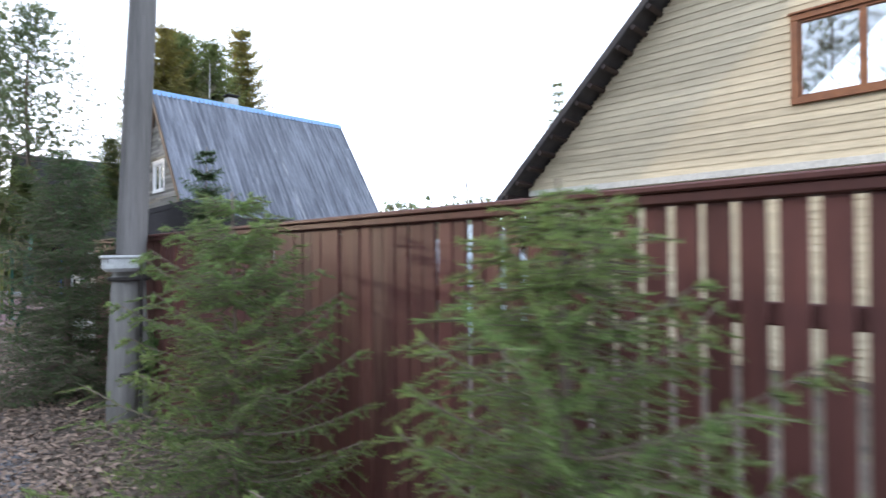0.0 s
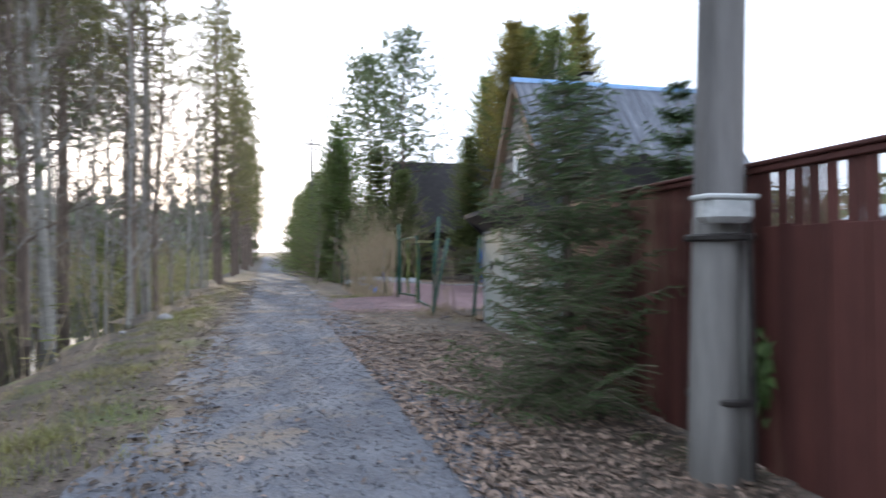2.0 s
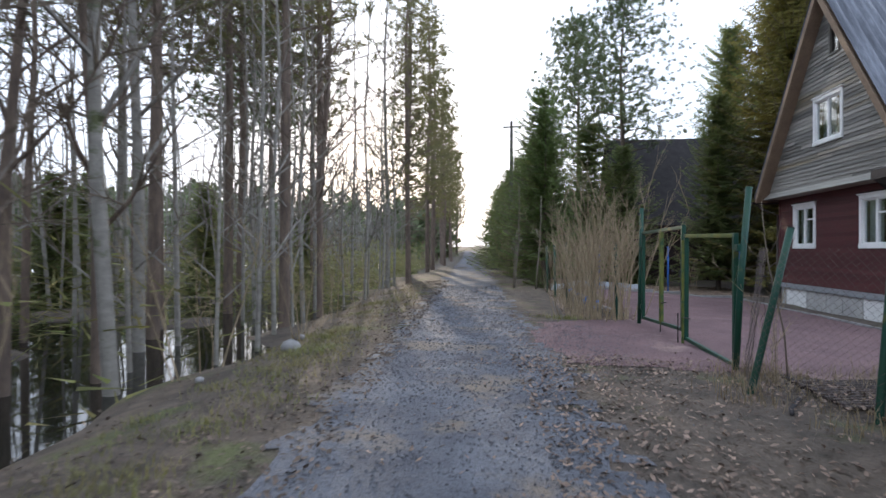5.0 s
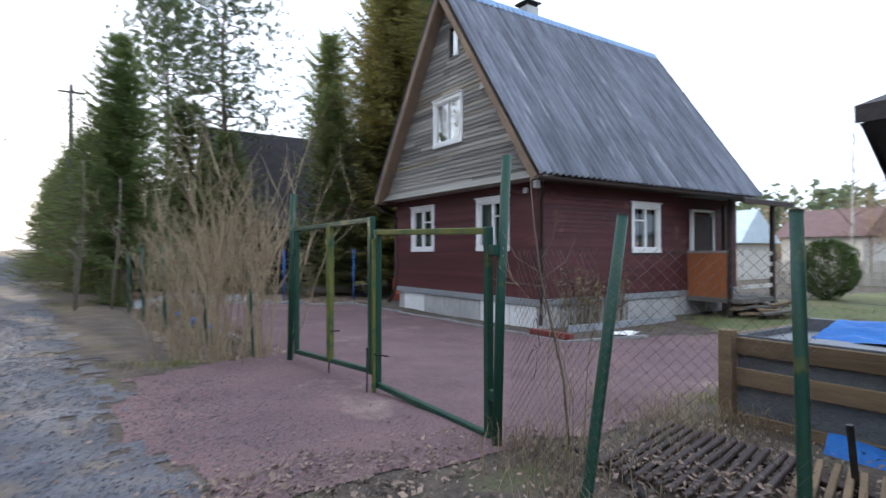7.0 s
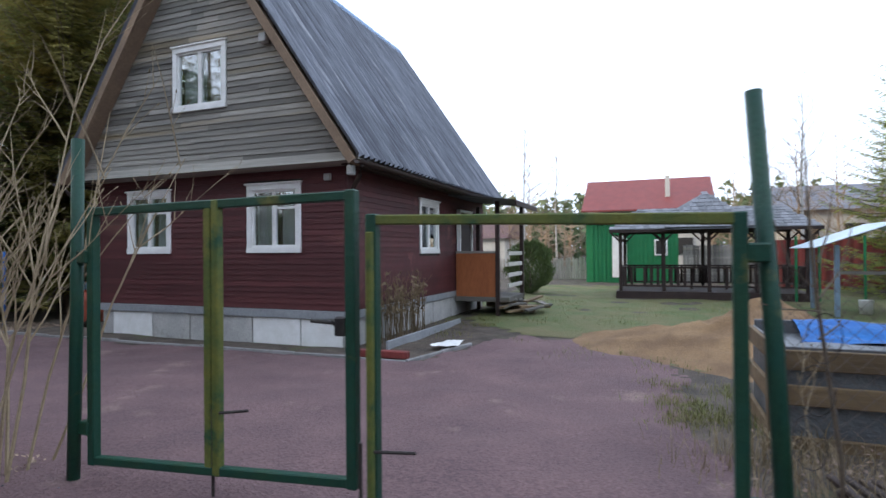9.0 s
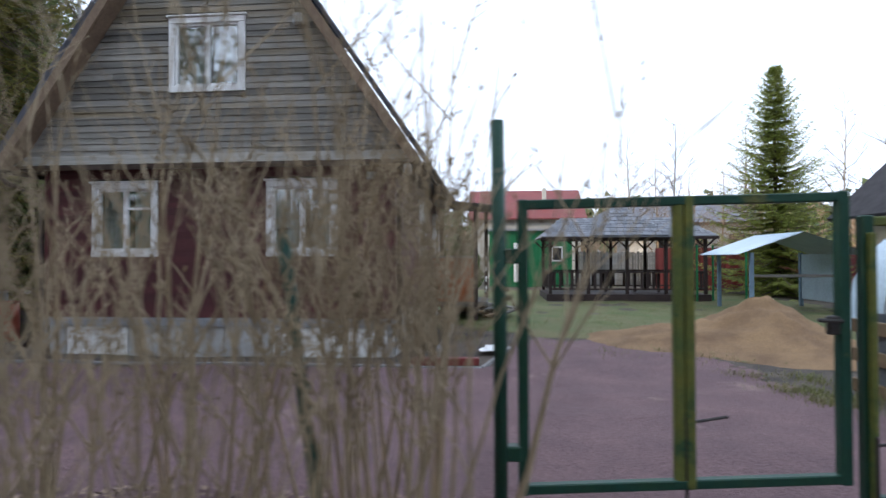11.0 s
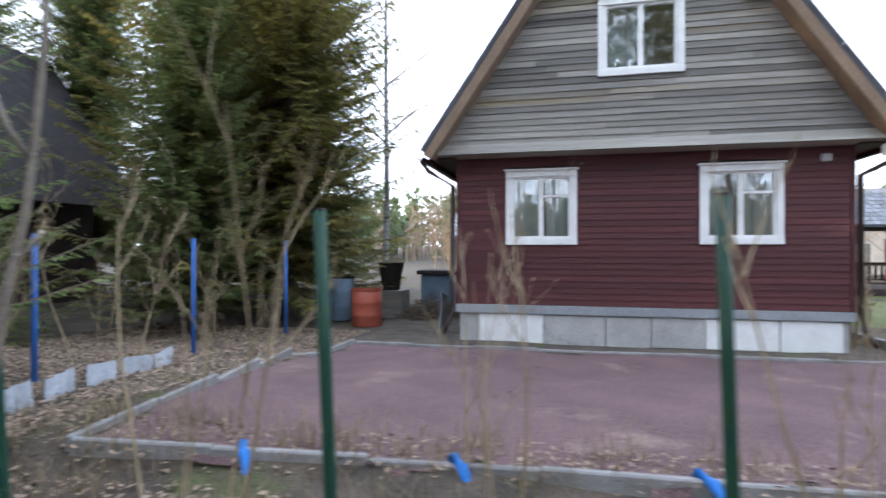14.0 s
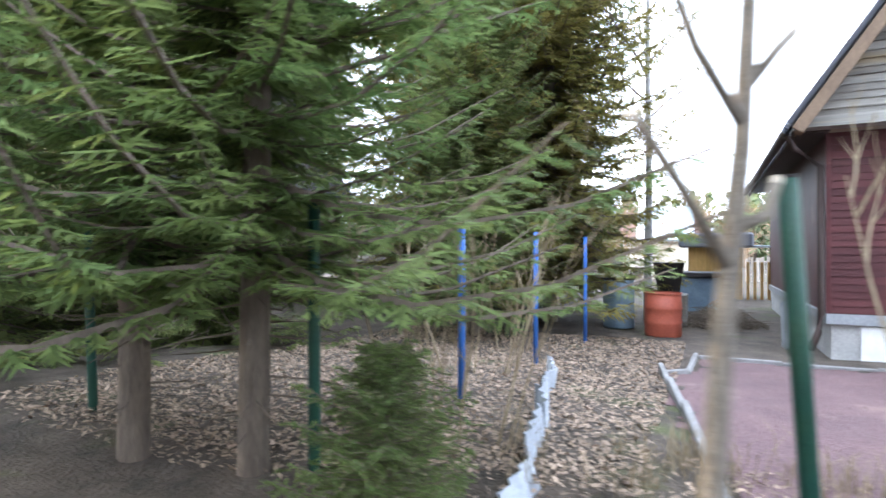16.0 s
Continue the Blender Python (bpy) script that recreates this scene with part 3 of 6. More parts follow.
b.v = [(GX - 0.16, EY0 + 0.02, 2.86), (GX - 0.16, EY1 - 0.02, 2.86), (GX - 0.02, EY1 - 0.1, 3.03), (GX - 0.02, EY0 + 0.1, 3.03),
       (GX + 0.2, EY0 + 0.02, 2.83), (GX + 0.2, EY1 - 0.02, 2.83), (GX + 0.2, EY1 - 0.1, 3.0), (GX + 0.2, EY0 + 0.1, 3.0)]
b.f = [(0, 3, 2, 1), (0, 1, 5, 4), (2, 3, 7, 6), (4, 5, 6, 7), (0, 4, 7, 3), (1, 2, 6, 5)]
part("gable_apron", b, M_GABLE, house, "weathered grey sloping apron board")
# roof frame for matrices: x along the ridge, y down the slope, z out
slope_len = math.hypot(HC - EY0, RZ - EZ)


def slope_frame(side):
    e = Vector((0, side * (HC - EY0), -(RZ - EZ))) / slope_len
    n = Vector((1, 0, 0)).cross(e) * (1 if side > 0 else -1)
    xa = e.cross(n)
    return Matrix((( xa.x, e.x, n.x, 0), (xa.y, e.y, n.y, 0), (xa.z, e.z, n.z, 0), (0, 0, 0, 1)))


SW, SL = (RX1 - RX0) / 8, slope_len / 4 - 0.003
b = Build()
N = 49
for lay in (0, 1):
    for j in (0, 1):
        for i in range(N):
            b.v.append((SW * i / (N - 1), j * SL, 0.038 * math.cos(i / (N - 1) * 2 * math.pi * 6) - lay * 0.003))
for i in range(N - 1):
    b.f.append((i, i + 1, N + i + 1, N + i))
    b.f.append((2 * N + i, 3 * N + i, 3 * N + i + 1, 2 * N + i + 1))
e0 = len(b.v)
for row in (N, 3 * N):
    b.v += [b.v[row + i] for i in range(N)]
for i in range(N - 1):
    b.f.append((e0 + i, e0 + i + 1, e0 + N + i + 1, e0 + N + i))
slate = b.mesh("slate_sheet", M_SLATE, True)
for side in (-1, 1):
    fr = slope_frame(side)
    deck = Build()
    o = Vector((RX0 + 0.03 if side < 0 else RX0 + 0.03, HC, RZ - 0.05))
    x_dir = fr.to_3x3() @ Vector((1, 0, 0))
    lo, hi = (0, RX1 - RX0 - 0.06) if x_dir.x > 0 else (-(RX1 - RX0 - 0.06), 0)
    deck.box(lo, hi, 0.05, slope_len - 0.03, -0.09, -0.04, 0, Matrix.Translation(o) @ fr)
    roof = part("roof", deck, M_SOFFIT, house, "steep roof of grey corrugated slate")
    for r in range(4):
        for c in range(8):
            s = r * slope_len / 4
            off = c * SW if x_dir.x > 0 else -(c + 1) * SW
            m = Matrix.Translation((RX0, HC, RZ)) @ fr @ pose(off, s, 0.045)
            piece("slate_sheet", slate, m, roof)
    # barge board and soffit of the front overhang
    bb = Build()
    bl, bh = (0.0, 0.035) if x_dir.x > 0 else (-0.035, 0.0)
    bb.box(bl, bh, 0.0, slope_len + 0.02, -0.16, -0.01, 0.006, Matrix.Translation((RX0 - 0.01, HC, RZ - 0.01)) @ fr)
    part("barge_board", bb, M_SOFFIT, house, "tan-painted barge board under the roof edge")
    so = Build()
    bl, bh = (0.04, 0.34) if x_dir.x > 0 else (-0.34, -0.04)
    so.box(bl, bh, 0.08, slope_len, -0.16, -0.10, 0.004, Matrix.Translation((RX0 - 0.01, HC, RZ - 0.01)) @ fr)
    part("soffit", so, M_SOFFIT, house, "tan-painted soffit boards")
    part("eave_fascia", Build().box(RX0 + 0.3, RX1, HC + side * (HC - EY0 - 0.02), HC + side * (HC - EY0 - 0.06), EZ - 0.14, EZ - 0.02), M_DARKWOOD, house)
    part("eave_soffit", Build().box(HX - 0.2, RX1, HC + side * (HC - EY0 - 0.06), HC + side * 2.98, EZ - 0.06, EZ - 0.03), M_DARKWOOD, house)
    gy_ = HC + side * (HC - EY0 + 0.06)
    gutter = Build()
    for k in range(9):
        a = math.pi * k / 8
        for xx in (RX0 - 0.05, RX1):
            gutter.v.append((xx, gy_ + 0.065 * math.cos(a), EZ - 0.06 - 0.065 * math.sin(a)))
    for k in range(8):
        gutter.f.append((2 * k, 2 * k + 1, 2 * k + 3, 2 * k + 2))
    part("gutter", gutter, M_DARKWOOD, house, "dark metal gutter", True)
    pipe = Build()
    pipe.tube([(RX0 + 0.1, gy_, EZ - 0.12), (RX0 + 0.2, gy_ - side * 0.1, EZ - 0.28), (HX - 0.02, HC + side * 3.06, EZ - 0.5), (HX - 0.03, HC + side * 3.06, 0.35), (HX - 0.08, HC + side * 3.10, 0.1), (HX - 0.2, HC + side * 3.2, -0.12)], 0.042, 10)
    part("downpipe", pipe, M_DARKWOOD, house, "dark metal downpipe at the corner", True)
cap = Build()
NC = 60
for i in range(NC):
    x = RX0 - 0.05 + (RX1 - RX0 + 0.1) * i / (NC - 1)
    wv = 0.012 * (i % 2)
    cap.v += [(x, HC - 0.17, RZ - 0.14 + wv), (x, HC - 0.04, RZ + 0.09), (x, HC + 0.04, RZ + 0.09), (x, HC + 0.17, RZ - 0.14 + wv)]
for i in range(NC - 1):
    for k in range(3):
        cap.f.append((4 * i + k, 4 * i + k + 1, 4 * i + 5 + k, 4 * i + 4 + k))
part("ridge_cap", cap, M_BLUECAP, house, "blue-grey metal ridge cap")
ch = part("chimney", Build().box(11.5, 11.95, 24.9, 25.35, 7.3, 8.36, 0.01), M_CONCRETE, house, "squat rendered chimney with metal hood")
hood = Build()
for px, py in ((11.52, 24.92), (11.9, 24.92), (11.52, 25.3), (11.9, 25.3)):
    hood.box(px, px + 0.03, py, py + 0.03, 8.36, 8.46)
hood.box(11.44, 12.01, 24.84, 25.41, 8.46, 8.50, 0.01)
part("hood", hood, M_STEEL, ch)
part("flood_lamp", lbox(Build(), "x", GX, -1, 23.15, 23.31, 0.03, 0.14, 5.03, 5.2, 0.015), M_GREYBOX, house, "small grey floodlight")
part("alarm_box", lbox(Build(), "x", HX, -1, 22.05, 22.19, 0.02, 0.07, 2.6, 2.72, 0.01), M_GREYBOX, house, "small white box")
part("corner_camera", Build().box(8.5, 8.62, 21.42, 21.54, 2.62, 2.78, 0.02), M_GREYBOX, house, "small white camera housing")
# corner boards
for yy in (HY0, HY1):
    part("corner_board", Build().box(HX - 0.03, HX + 0.07, yy - 0.03, yy + 0.03, 0.36, 2.86), M_SIDING, house)

# porch on the side
porch = thing("porch", "timber porch with orange plywood side and slate lean-to roof", "porch", (14.2, 20.4, -0.25))
part("deck", Build().box(14.1, 15.75, 20.3, 21.72, 0.10, 0.22), M_GABLE, porch)
part("side_panel", Build().box(14.1, 14.14, 20.62, 21.7, 0.22, 1.32), M_ORANGE, porch, "orange-brown plywood panel")
part("panel_rail", Build().box(14.08, 14.16, 20.6, 21.7, 1.32, 1.38), M_GABLE, porch)
for xx, yy in ((14.12, 20.6), (15.68, 20.35), (15.68, 21.6)):
    part("post", Build().box(xx - 0.05, xx + 0.05, yy - 0.05, yy + 0.05, -0.3, 2.62), M_DARKWOOD, porch)
b = Build()
for i in range(40):
    for j in (0, 1):
        b.v.append((13.6 + 2.4 * i / 39, 21.74 - 1.75 * j, 2.78 - 0.2 * j + 0.02 * math.cos(i * 1.5)))
for i in range(39):
    b.f.append((2 * i, 2 * i + 1, 2 * i + 3, 2 * i + 2))
part("lean_to_roof", b, M_SLATE, porch, smooth=True)
part("fascia", Build().box(13.6, 16.0, 19.98, 20.02, 2.46, 2.58), M_DARKWOOD, porch)
door = part("porch_door", Build().box(14.3, 15.2, 21.66, 21.71, 0.25, 2.3), M_DARKWOOD, porch)
b = Build()
for a0, a1, c0, c1 in ((14.22, 14.28, 0.2, 2.45), (15.2, 15.26, 0.2, 2.45), (14.22, 15.26, 2.4, 2.46)):
    b.box(a0, a1, 21.62, 21.72, c0, c1)
part("door_frame", b, M_WHITE, porch)
for k in range(4):
    part("rail", Build().box(14.2, 15.66, 20.33, 20.37, 0.45 + k * 0.27, 0.55 + k * 0.27), M_PALE, porch)
for k in range(2):
    part("step", Build().box(15.75 + k * 0.3, 16.07 + k * 0.3, 20.4, 21.4, -0.2, 0.1 - k * 0.14), M_GABLE, porch)

# ---------------- yellow neighbour house ----------------
NX, NC_, NE = 10.7, 2.9, 2.72
nh = thing("neighbour_house", "pale yellow clapboard house with brown gable roof", "house", (NX, NC_, -0.25))
b = Build()
wall_panels(b, "x", NX, -1, -2.2, 8.0, -0.6, NE, 0.2)
wall_panels(b, "y", 8.0, 1, NX + 0.2, 19, -0.6, NE, 0.2)
wall_panels(b, "y", -2.2, -1, NX + 0.2, 19, -0.6, NE, 0.2)
part("wall", b, M_YELLOW, nh)
b = Build()
z = NE
NW = (2.1, 3.78, 3.62, 4.92)
while z < 8.0:
    hw = (8.25 - z) / (8.25 - NE) * 5.6
    spans = [(NC_ - hw, NC_ + hw)]
    if NW[2] + 0.03 < z + 0.06 < NW[3]:
        spans = [(NC_ - hw, NW[0] + 0.02), (NW[1] - 0.02, NC_ + hw)]
    for s, e in spans:
        b.box(NX - 0.02, NX + 0.15, s, e, z, z + 0.12, 0)
    z += 0.12
part("gable_wall", b, M_YELLOW, nh)
ybm = board_mesh("clapboard", 0.125, 0.006, 0.02, M_YELLOW)
nwin = window(nh, "x", NX - 0.04, -1, *NW, mat=M_BROWNWIN, vent=False, curtain=False, casing=0.09)
part("flashing", Build().box(NX - 0.16, NX + 0.1, -2.6, 8.4, NE - 0.06, NE + 0.05), M_PALE, nh)
for side in (-1, 1):
    sl = math.hypot(6.0, 5.85)
    e = Vector((0, side * 6.0, -5.85)) / sl
    n = Vector((0, side * 5.85, 6.0)) / sl
    fr = Matrix(((1, e.x, n.x, 0), (0, e.y, n.y, 0), (0, e.z, n.z, 0), (0, 0, 0, 1)))
    r = part("roof", Build().box(-0.55, 9, -0.05, sl, 0.0, 0.12, 0.01, Matrix.Translation((NX, NC_, 8.35)) @ fr), M_FELT, nh, "dark brown roof edge")
    for k in range(22):
        r2 = part("rafter_end", Build().box(-0.52, -0.02, 0.1 + k * sl / 22, 0.18 + k * sl / 22, -0.08, 0.0, 0.004, Matrix.Translation((NX, NC_, 8.35)) @ fr), M_DARKWOOD, nh)

# ---------------- dark house behind the shrubs ----------------
dh = thing("dark_house", "dark timber house under a black-green roof, half hidden by trees", "house", (7.3, 43.5, -0.3))
part("wall", Build().box(7.2, 14, 40.4, 46.6, -0.5, 3.0), M_DARKWOOD, dh)
b = Build()
for k in range(44):
    z = 3.0 + k * 0.105
    hw = (7.7 - z) / 4.7 * 3.3
    if hw > 0.05:
        b.box(7.1, 7.2, 43.5 - hw, 43.5 + hw, z, z + 0.1, 0.003)
part("gable", b, M_BROWNWIN, dh, "weathered brown gable boards")
for side in (-1, 1):
    sl = math.hypot(3.8, 5.2)
    e, n = Vector((0, side * 3.8, -5.2)) / sl, Vector((0, side * 5.2, 3.8)) / sl
    fr = Matrix(((1, e.x, n.x, 0), (0, e.y, n.y, 0), (0, e.z, n.z, 0), (0, 0, 0, 1)))
    part("roof", Build().box(-0.9, 8, -0.03, sl, 0, 0.08, 0.01, Matrix.Translation((7.2, 43.5, 7.75)) @ fr), M_FELT, dh)
part("window", Build().box(7.12, 7.17, 42.0, 42.9, 1.2, 2.2), M_GLASS, dh)

# ---------------- plank fence ----------------
FX = 3.2
fence = thing("plank_fence", "brown-red painted plank fence with slotted upper part", "fence", (FX, 3, 0))
pk_full, pk_low = Build().box(-0.011, 0.011, -0.036, 0.036, 0.04, 1.66, 0.003).mesh("picket", M_FENCE), Build().box(-0.011, 0.011, -0.049, 0.049, 0.04, 1.36, 0.003).mesh("board", M_FENCE)
pk_wide = Build().box(-0.011, 0.011, -0.0485, 0.0485, 0.04, 1.66, 0.003).mesh("board_tall", M_FENCE)
pk_mid = Build().box(-0.011, 0.011, -0.043, 0.043, 0.04, 1.66, 0.003).mesh("board_mid", M_FENCE)
k, y = 0, -6.0
while y < 9.7:
    tw = Matrix.Translation((FX + rng.uniform(-.004, .004), y, rng.uniform(-.008, .008))) @ pose(0, 0, 0, rng.uniform(-.3, .3), 0, 0)
    if y < 4.35:
        piece("board", pk_full if y < 3.45 else pk_mid, tw, fence)
    elif 5.0 < y < 7.3:
        piece("board", pk_full, tw, fence)
        piece("board", pk_low, Matrix.Translation((-0.024, 0.05, 0)) @ tw, fence)
    else:
        piece("board", pk_wide, tw, fence)
    y += 0.098
for z in (0.3, 1.32):
    for y0 in range(-6, 10, 3):
        part("rail", Build().box(FX + 0.014, FX + 0.055, y0, min(y0 + 2.995, 9.7), z - 0.033, z + 0.033), M_FENCE, fence)
for y0 in range(-6, 10, 3):
    part("top_rail", Build().box(FX - 0.035, FX + 0.05, y0, min(y0 + 2.996, 9.72), 1.652, 1.69, 0.006), M_FENCE, fence)
    part("top_cap", Build().box(FX - 0.05, FX + 0.07, y0, min(y0 + 2.998, 9.72), 1.69, 1.715, 0.006), M_FENCE, fence)
for y0 in range(-6, 11, 3):
    part("post", Build().box(FX + 0.06, FX + 0.15, y0 - 0.05, y0 + 0.05, -0.4, 1.62), M_DARKWOOD, fence)

# ---------------- utility poles ----------------
PX, PY = 2.95, 7.42
pole = thing("utility_pole", "grey weathered wooden utility pole on a concrete stub", "pole", (PX, PY, 0))
part("pole_shaft", Build().tube([(PX + 0.02, PY + 0.01, 0.55), (PX + 0.025, PY + 0.01, 1.5), (PX + 0.10, PY + 0.02, 3.2), (PX + 0.22, PY + 0.03, 5.5), (PX + 0.32, PY + 0.04, 8.2)], [0.105, 0.128, 0.122, 0.11, 0.10], 16), M_POLE, pole, smooth=True)
part("stub", Build().tube([(PX - 0.07, PY - 0.04, -0.4), (PX - 0.065, PY - 0.04, 0.3), (PX - 0.05, PY - 0.035, 0.8), (PX - 0.03, PY - 0.03, 1.40), (PX - 0.02, PY - 0.03, 1.46)], [0.135, 0.128, 0.120, 0.112, 0.09], 18), M_STUB, pole, "pale grey stub under the shaft", smooth=True)
part("stub_rear", Build().tube([(PX + 0.10, PY - 0.06, -0.4), (PX + 0.10, PY - 0.05, 0.5), (PX + 0.09, PY - 0.03, 1.30)], [0.062, 0.060, 0.05], 9), M_STUB, pole, "weathered timber stub", smooth=True)
for z in (0.42, 1.28):
    part("wire_band", Build().lathe([(0.168, z), (0.176, z + 0.01), (0.176, z + 0.03), (0.168, z + 0.04)], 22, (PX, PY - 0.02, 0)), M_STEEL, pole, "twisted wire binding")
mb = part("meter_box", Build().box(PX - 0.26, PX + 0.03, PY - 0.26, PY - 0.14, 1.37, 1.51, 0.03), M_GREYBOX, pole, "pale grey meter box")
part("box_lid", Build().box(PX - 0.27, PX + 0.04, PY - 0.27, PY - 0.13, 1.485, 1.515, 0.012), M_GREYBOX, mb)
part("cable", Build().tube([(PX + 0.06, PY - 0.17, 1.45), (PX + 0.05, PY - 0.19, 0.8), (PX + 0.04, PY - 0.20, 0.05)], 0.016, 6), M_STEEL, pole)
moss = Build()
for k in range(220):
    a, z, r = rng.uniform(-1.3, -0.2), rng.gauss(0.58, 0.09), 0.15 + rng.uniform(0, .05)
    p = Vector((PX + 0.02 + r * math.cos(a), PY - 0.02 + r * math.sin(a), z))
    moss.face(p, p + Vector((rng.uniform(-.05, .05), rng.uniform(-.05, .02), 0.03)), p + Vector((rng.uniform(-.04, .04), rng.uniform(-.05, .01), -0.04)))
part("moss_tuft", moss, M_THUJA, pole)
pole2 = thing("utility_pole", "distant thin wooden utility pole", "pole", (0.78, 47.5, 0))
part("pole_shaft", Build().tube([(0.78, 47.5, -0.3), (0.78, 47.5, 10.05)], [0.15, 0.10], 10), M_POLE, pole2)
part("cross_arm", Build().box(0.2, 1.4, 47.45, 47.55, 9.6, 9.7), M_POLE, pole2)

# ---------------- grey shed by the lane ----------------
shed = thing("garden_shed", "pale grey-green sheet-clad shed under a dark felt roof", "shed", (4.6, 12.7, 0))
SM = Matrix.Translation((3.82, 14.30, 0)) @ pose(0, 0, 0, 0, 0, -5)       # local: x inward, y back along the lane
part("wall", Build().box(0, 2.3, -3.2, 0, -0.3, 1.98, 0.006, SM), M_SHED, shed)
for k in range(4):
    part("wall_sheet", Build().box(-0.012, 0.0, -0.80 * (k + 1) + 0.012, -0.80 * k, -0.05, 1.93, 0.003, SM), M_SHED, shed)
part("corner_trim", Build().box(-0.03, 0.05, -0.05, 0.02, -0.1, 1.95, 0.004, SM), M_BAND, shed)
b = Build()
b.v = [tuple(SM @ Vector(p)) for p in ((-0.36, -3.6, 1.84), (-0.36, 0.04, 1.84), (1.15, 0.04, 2.32), (1.15, -3.6, 2.32), (2.7, 0.04, 1.84), (2.7, -3.6, 1.84),
                                       (-0.36, -3.6, 1.91), (-0.36, 0.04, 1.91), (1.15, 0.04, 2.40), (1.15, -3.6, 2.40), (2.7, 0.04, 1.91), (2.7, -3.6, 1.92))]
b.f = [(0, 1, 2, 3), (3, 2, 4, 5), (6, 9, 8, 7), (9, 11, 10, 8), (0, 6, 7, 1), (4, 10, 11, 5), (1, 7, 8, 2), (2, 8, 10, 4), (0, 3, 9, 6), (3, 5, 11, 9)]
part("roof", b, M_FELT, shed)
b = Build()
for yy in (0.03, -3.58):
    b.face(*[SM @ Vector((x, yy, z)) for x, z in ((-0.34, 1.84), (0.0, 1.5), (2.3, 1.5), (2.68, 1.84), (1.15, 2.31))])
    b.face(*[SM @ Vector((x, yy - 0.03, z)) for x, z in ((-0.34, 1.84), (1.15, 2.31), (2.68, 1.84), (2.3, 1.5), (0.0, 1.5))])
b.face(*[SM @ Vector(p) for p in ((-0.35, 0.03, 1.84), (-0.35, -3.58, 1.84), (0.0, -3.58, 1.60), (0.0, 0.03, 1.60))])
part("soffit", b, M_FELT, shed, "dark boarded soffit under the eave")
sd = part("door", Build().box(-0.03, -0.013, -1.5, -0.62, 0.05, 1.78, 0.004, SM), M_SHED, shed)
part("handle", Build().box(-0.06, -0.03, -0.72, -0.70, 0.95, 1.1, 0.004, SM), M_STEEL, sd)
part("vent", Build().box(-0.03, -0.012, -2.2, -2.0, 0.15, 0.32, 0.004, SM), M_STEEL, shed)

# ---------------- green posts, gate and wire netting ----------------
def green_post(base, top, r=0.032, mat=M_GREEN, label="dark green painted steel fence post, chipped and leaning"):
    p = thing("fence_post", label, "post", base, "green fence posts")
    bs, tp = Vector(base), Vector(top)
    part("tube", Build().tube([bs - (tp - bs) * 0.12, bs, (bs + tp) / 2, tp], r, 12), mat, p, smooth=True)
    part("cap", Build().tube([tp, tp + (tp - bs).normalized() * 0.012], r * 1.04, 12), M_STEEL, p)


for base, top in (((3.05, 15.41, -0.08), (3.43, 15.45, 1.53)), ((3.68, 14.64, -0.1), (3.88, 14.76, 1.53)), ((2.9, 21.05, -0.05), (2.9, 21.25, 1.48)),
                  ((2.72, 23.18, -0.05), (2.68, 23.24, 1.50)), ((2.36, 25.14, -0.05), (2.32, 25.20, 1.53)), ((2.17, 27.00, -0.05), (2.14, 27.05, 1.48)),
                  ((2.04, 28.86, -0.05), (2.02, 28.95, 1.44)), ((2.15, 31.04, -0.05), (2.21, 31.10, 1.48)), ((2.4, 33.3, -0.05), (2.4, 33.4, 1.5))):
    green_post(base, top)
gate = thing("metal_gate", "dark green two-leaf tube gate, mossy and sagging, closed", "gate", (3.2, 18.2, 0))
part("gate_post", Build().tube([(3.12, 20.17, -0.2), (3.15, 20.17, 1.0), (3.17, 20.18, 2.07)], 0.036, 12), M_GREEN, gate, smooth=True)
part("gate_post", Build().tube([(3.31, 16.41, -0.2), (3.385, 16.45, 1.0), (3.49, 16.50, 2.03)], 0.035, 12), M_GREEN, gate, smooth=True)


def bar(p, q, w, name, mat, parent):
    p, q = Vector(p), Vector(q)
    d = (q - p)
    m = Matrix.Translation(p) @ d.to_track_quat("Z", "Y").to_matrix().to_4x4()
    return part(name, Build().box(-w / 2, w / 2, -w / 2, w / 2, -w * 0.5, d.length + w * 0.5, 0.006, m), mat, parent)


def leaf(h, e, zl, zr, zt, mid, name):
    """A gate leaf from the hinge h to the free end e (plan), with bottom and top heights."""
    (hx, hy), (ex, ey) = h, e
    lf = bar((hx, hy, zl), (hx, hy, zl + zt), 0.055, name, M_GREEN, gate)
    bar((ex, ey, zr), (ex, ey, zr + zt), 0.06, "stile", M_GREEN, lf)
    bar((hx, hy, zl), (ex, ey, zr), 0.05, "bottom_rail", M_GREEN, lf)
    bar((hx, hy, zl + zt), (ex, ey, zr + zt), 0.05, "top_rail", M_GREEN if mid else M_OLIVE, lf)
    if mid:
        mx, my, mz = (hx + ex) / 2, (hy + ey) / 2, (zl + zr) / 2
        bar((mx, my + 0.028, mz), (mx, my + 0.028, mz + zt), 0.05, "middle_bar", M_OLIVE, lf)
        bar((mx, my - 0.028, mz), (mx, my - 0.028, mz + zt), 0.05, "middle_bar", M_OLIVE, lf)
    return lf


l1 = leaf((3.17, 20.05), (3.34, 18.36), 0.13, 0.17, 1.49, True, "gate_leaf")
l2 = leaf((3.375, 16.57), (3.345, 18.24), 0.02, 0.06, 1.47, False, "gate_leaf")
bar((3.30, 18.235, 0.0), (3.30, 18.235, 1.45), 0.035, "stile_strip", M_OLIVE, l2)
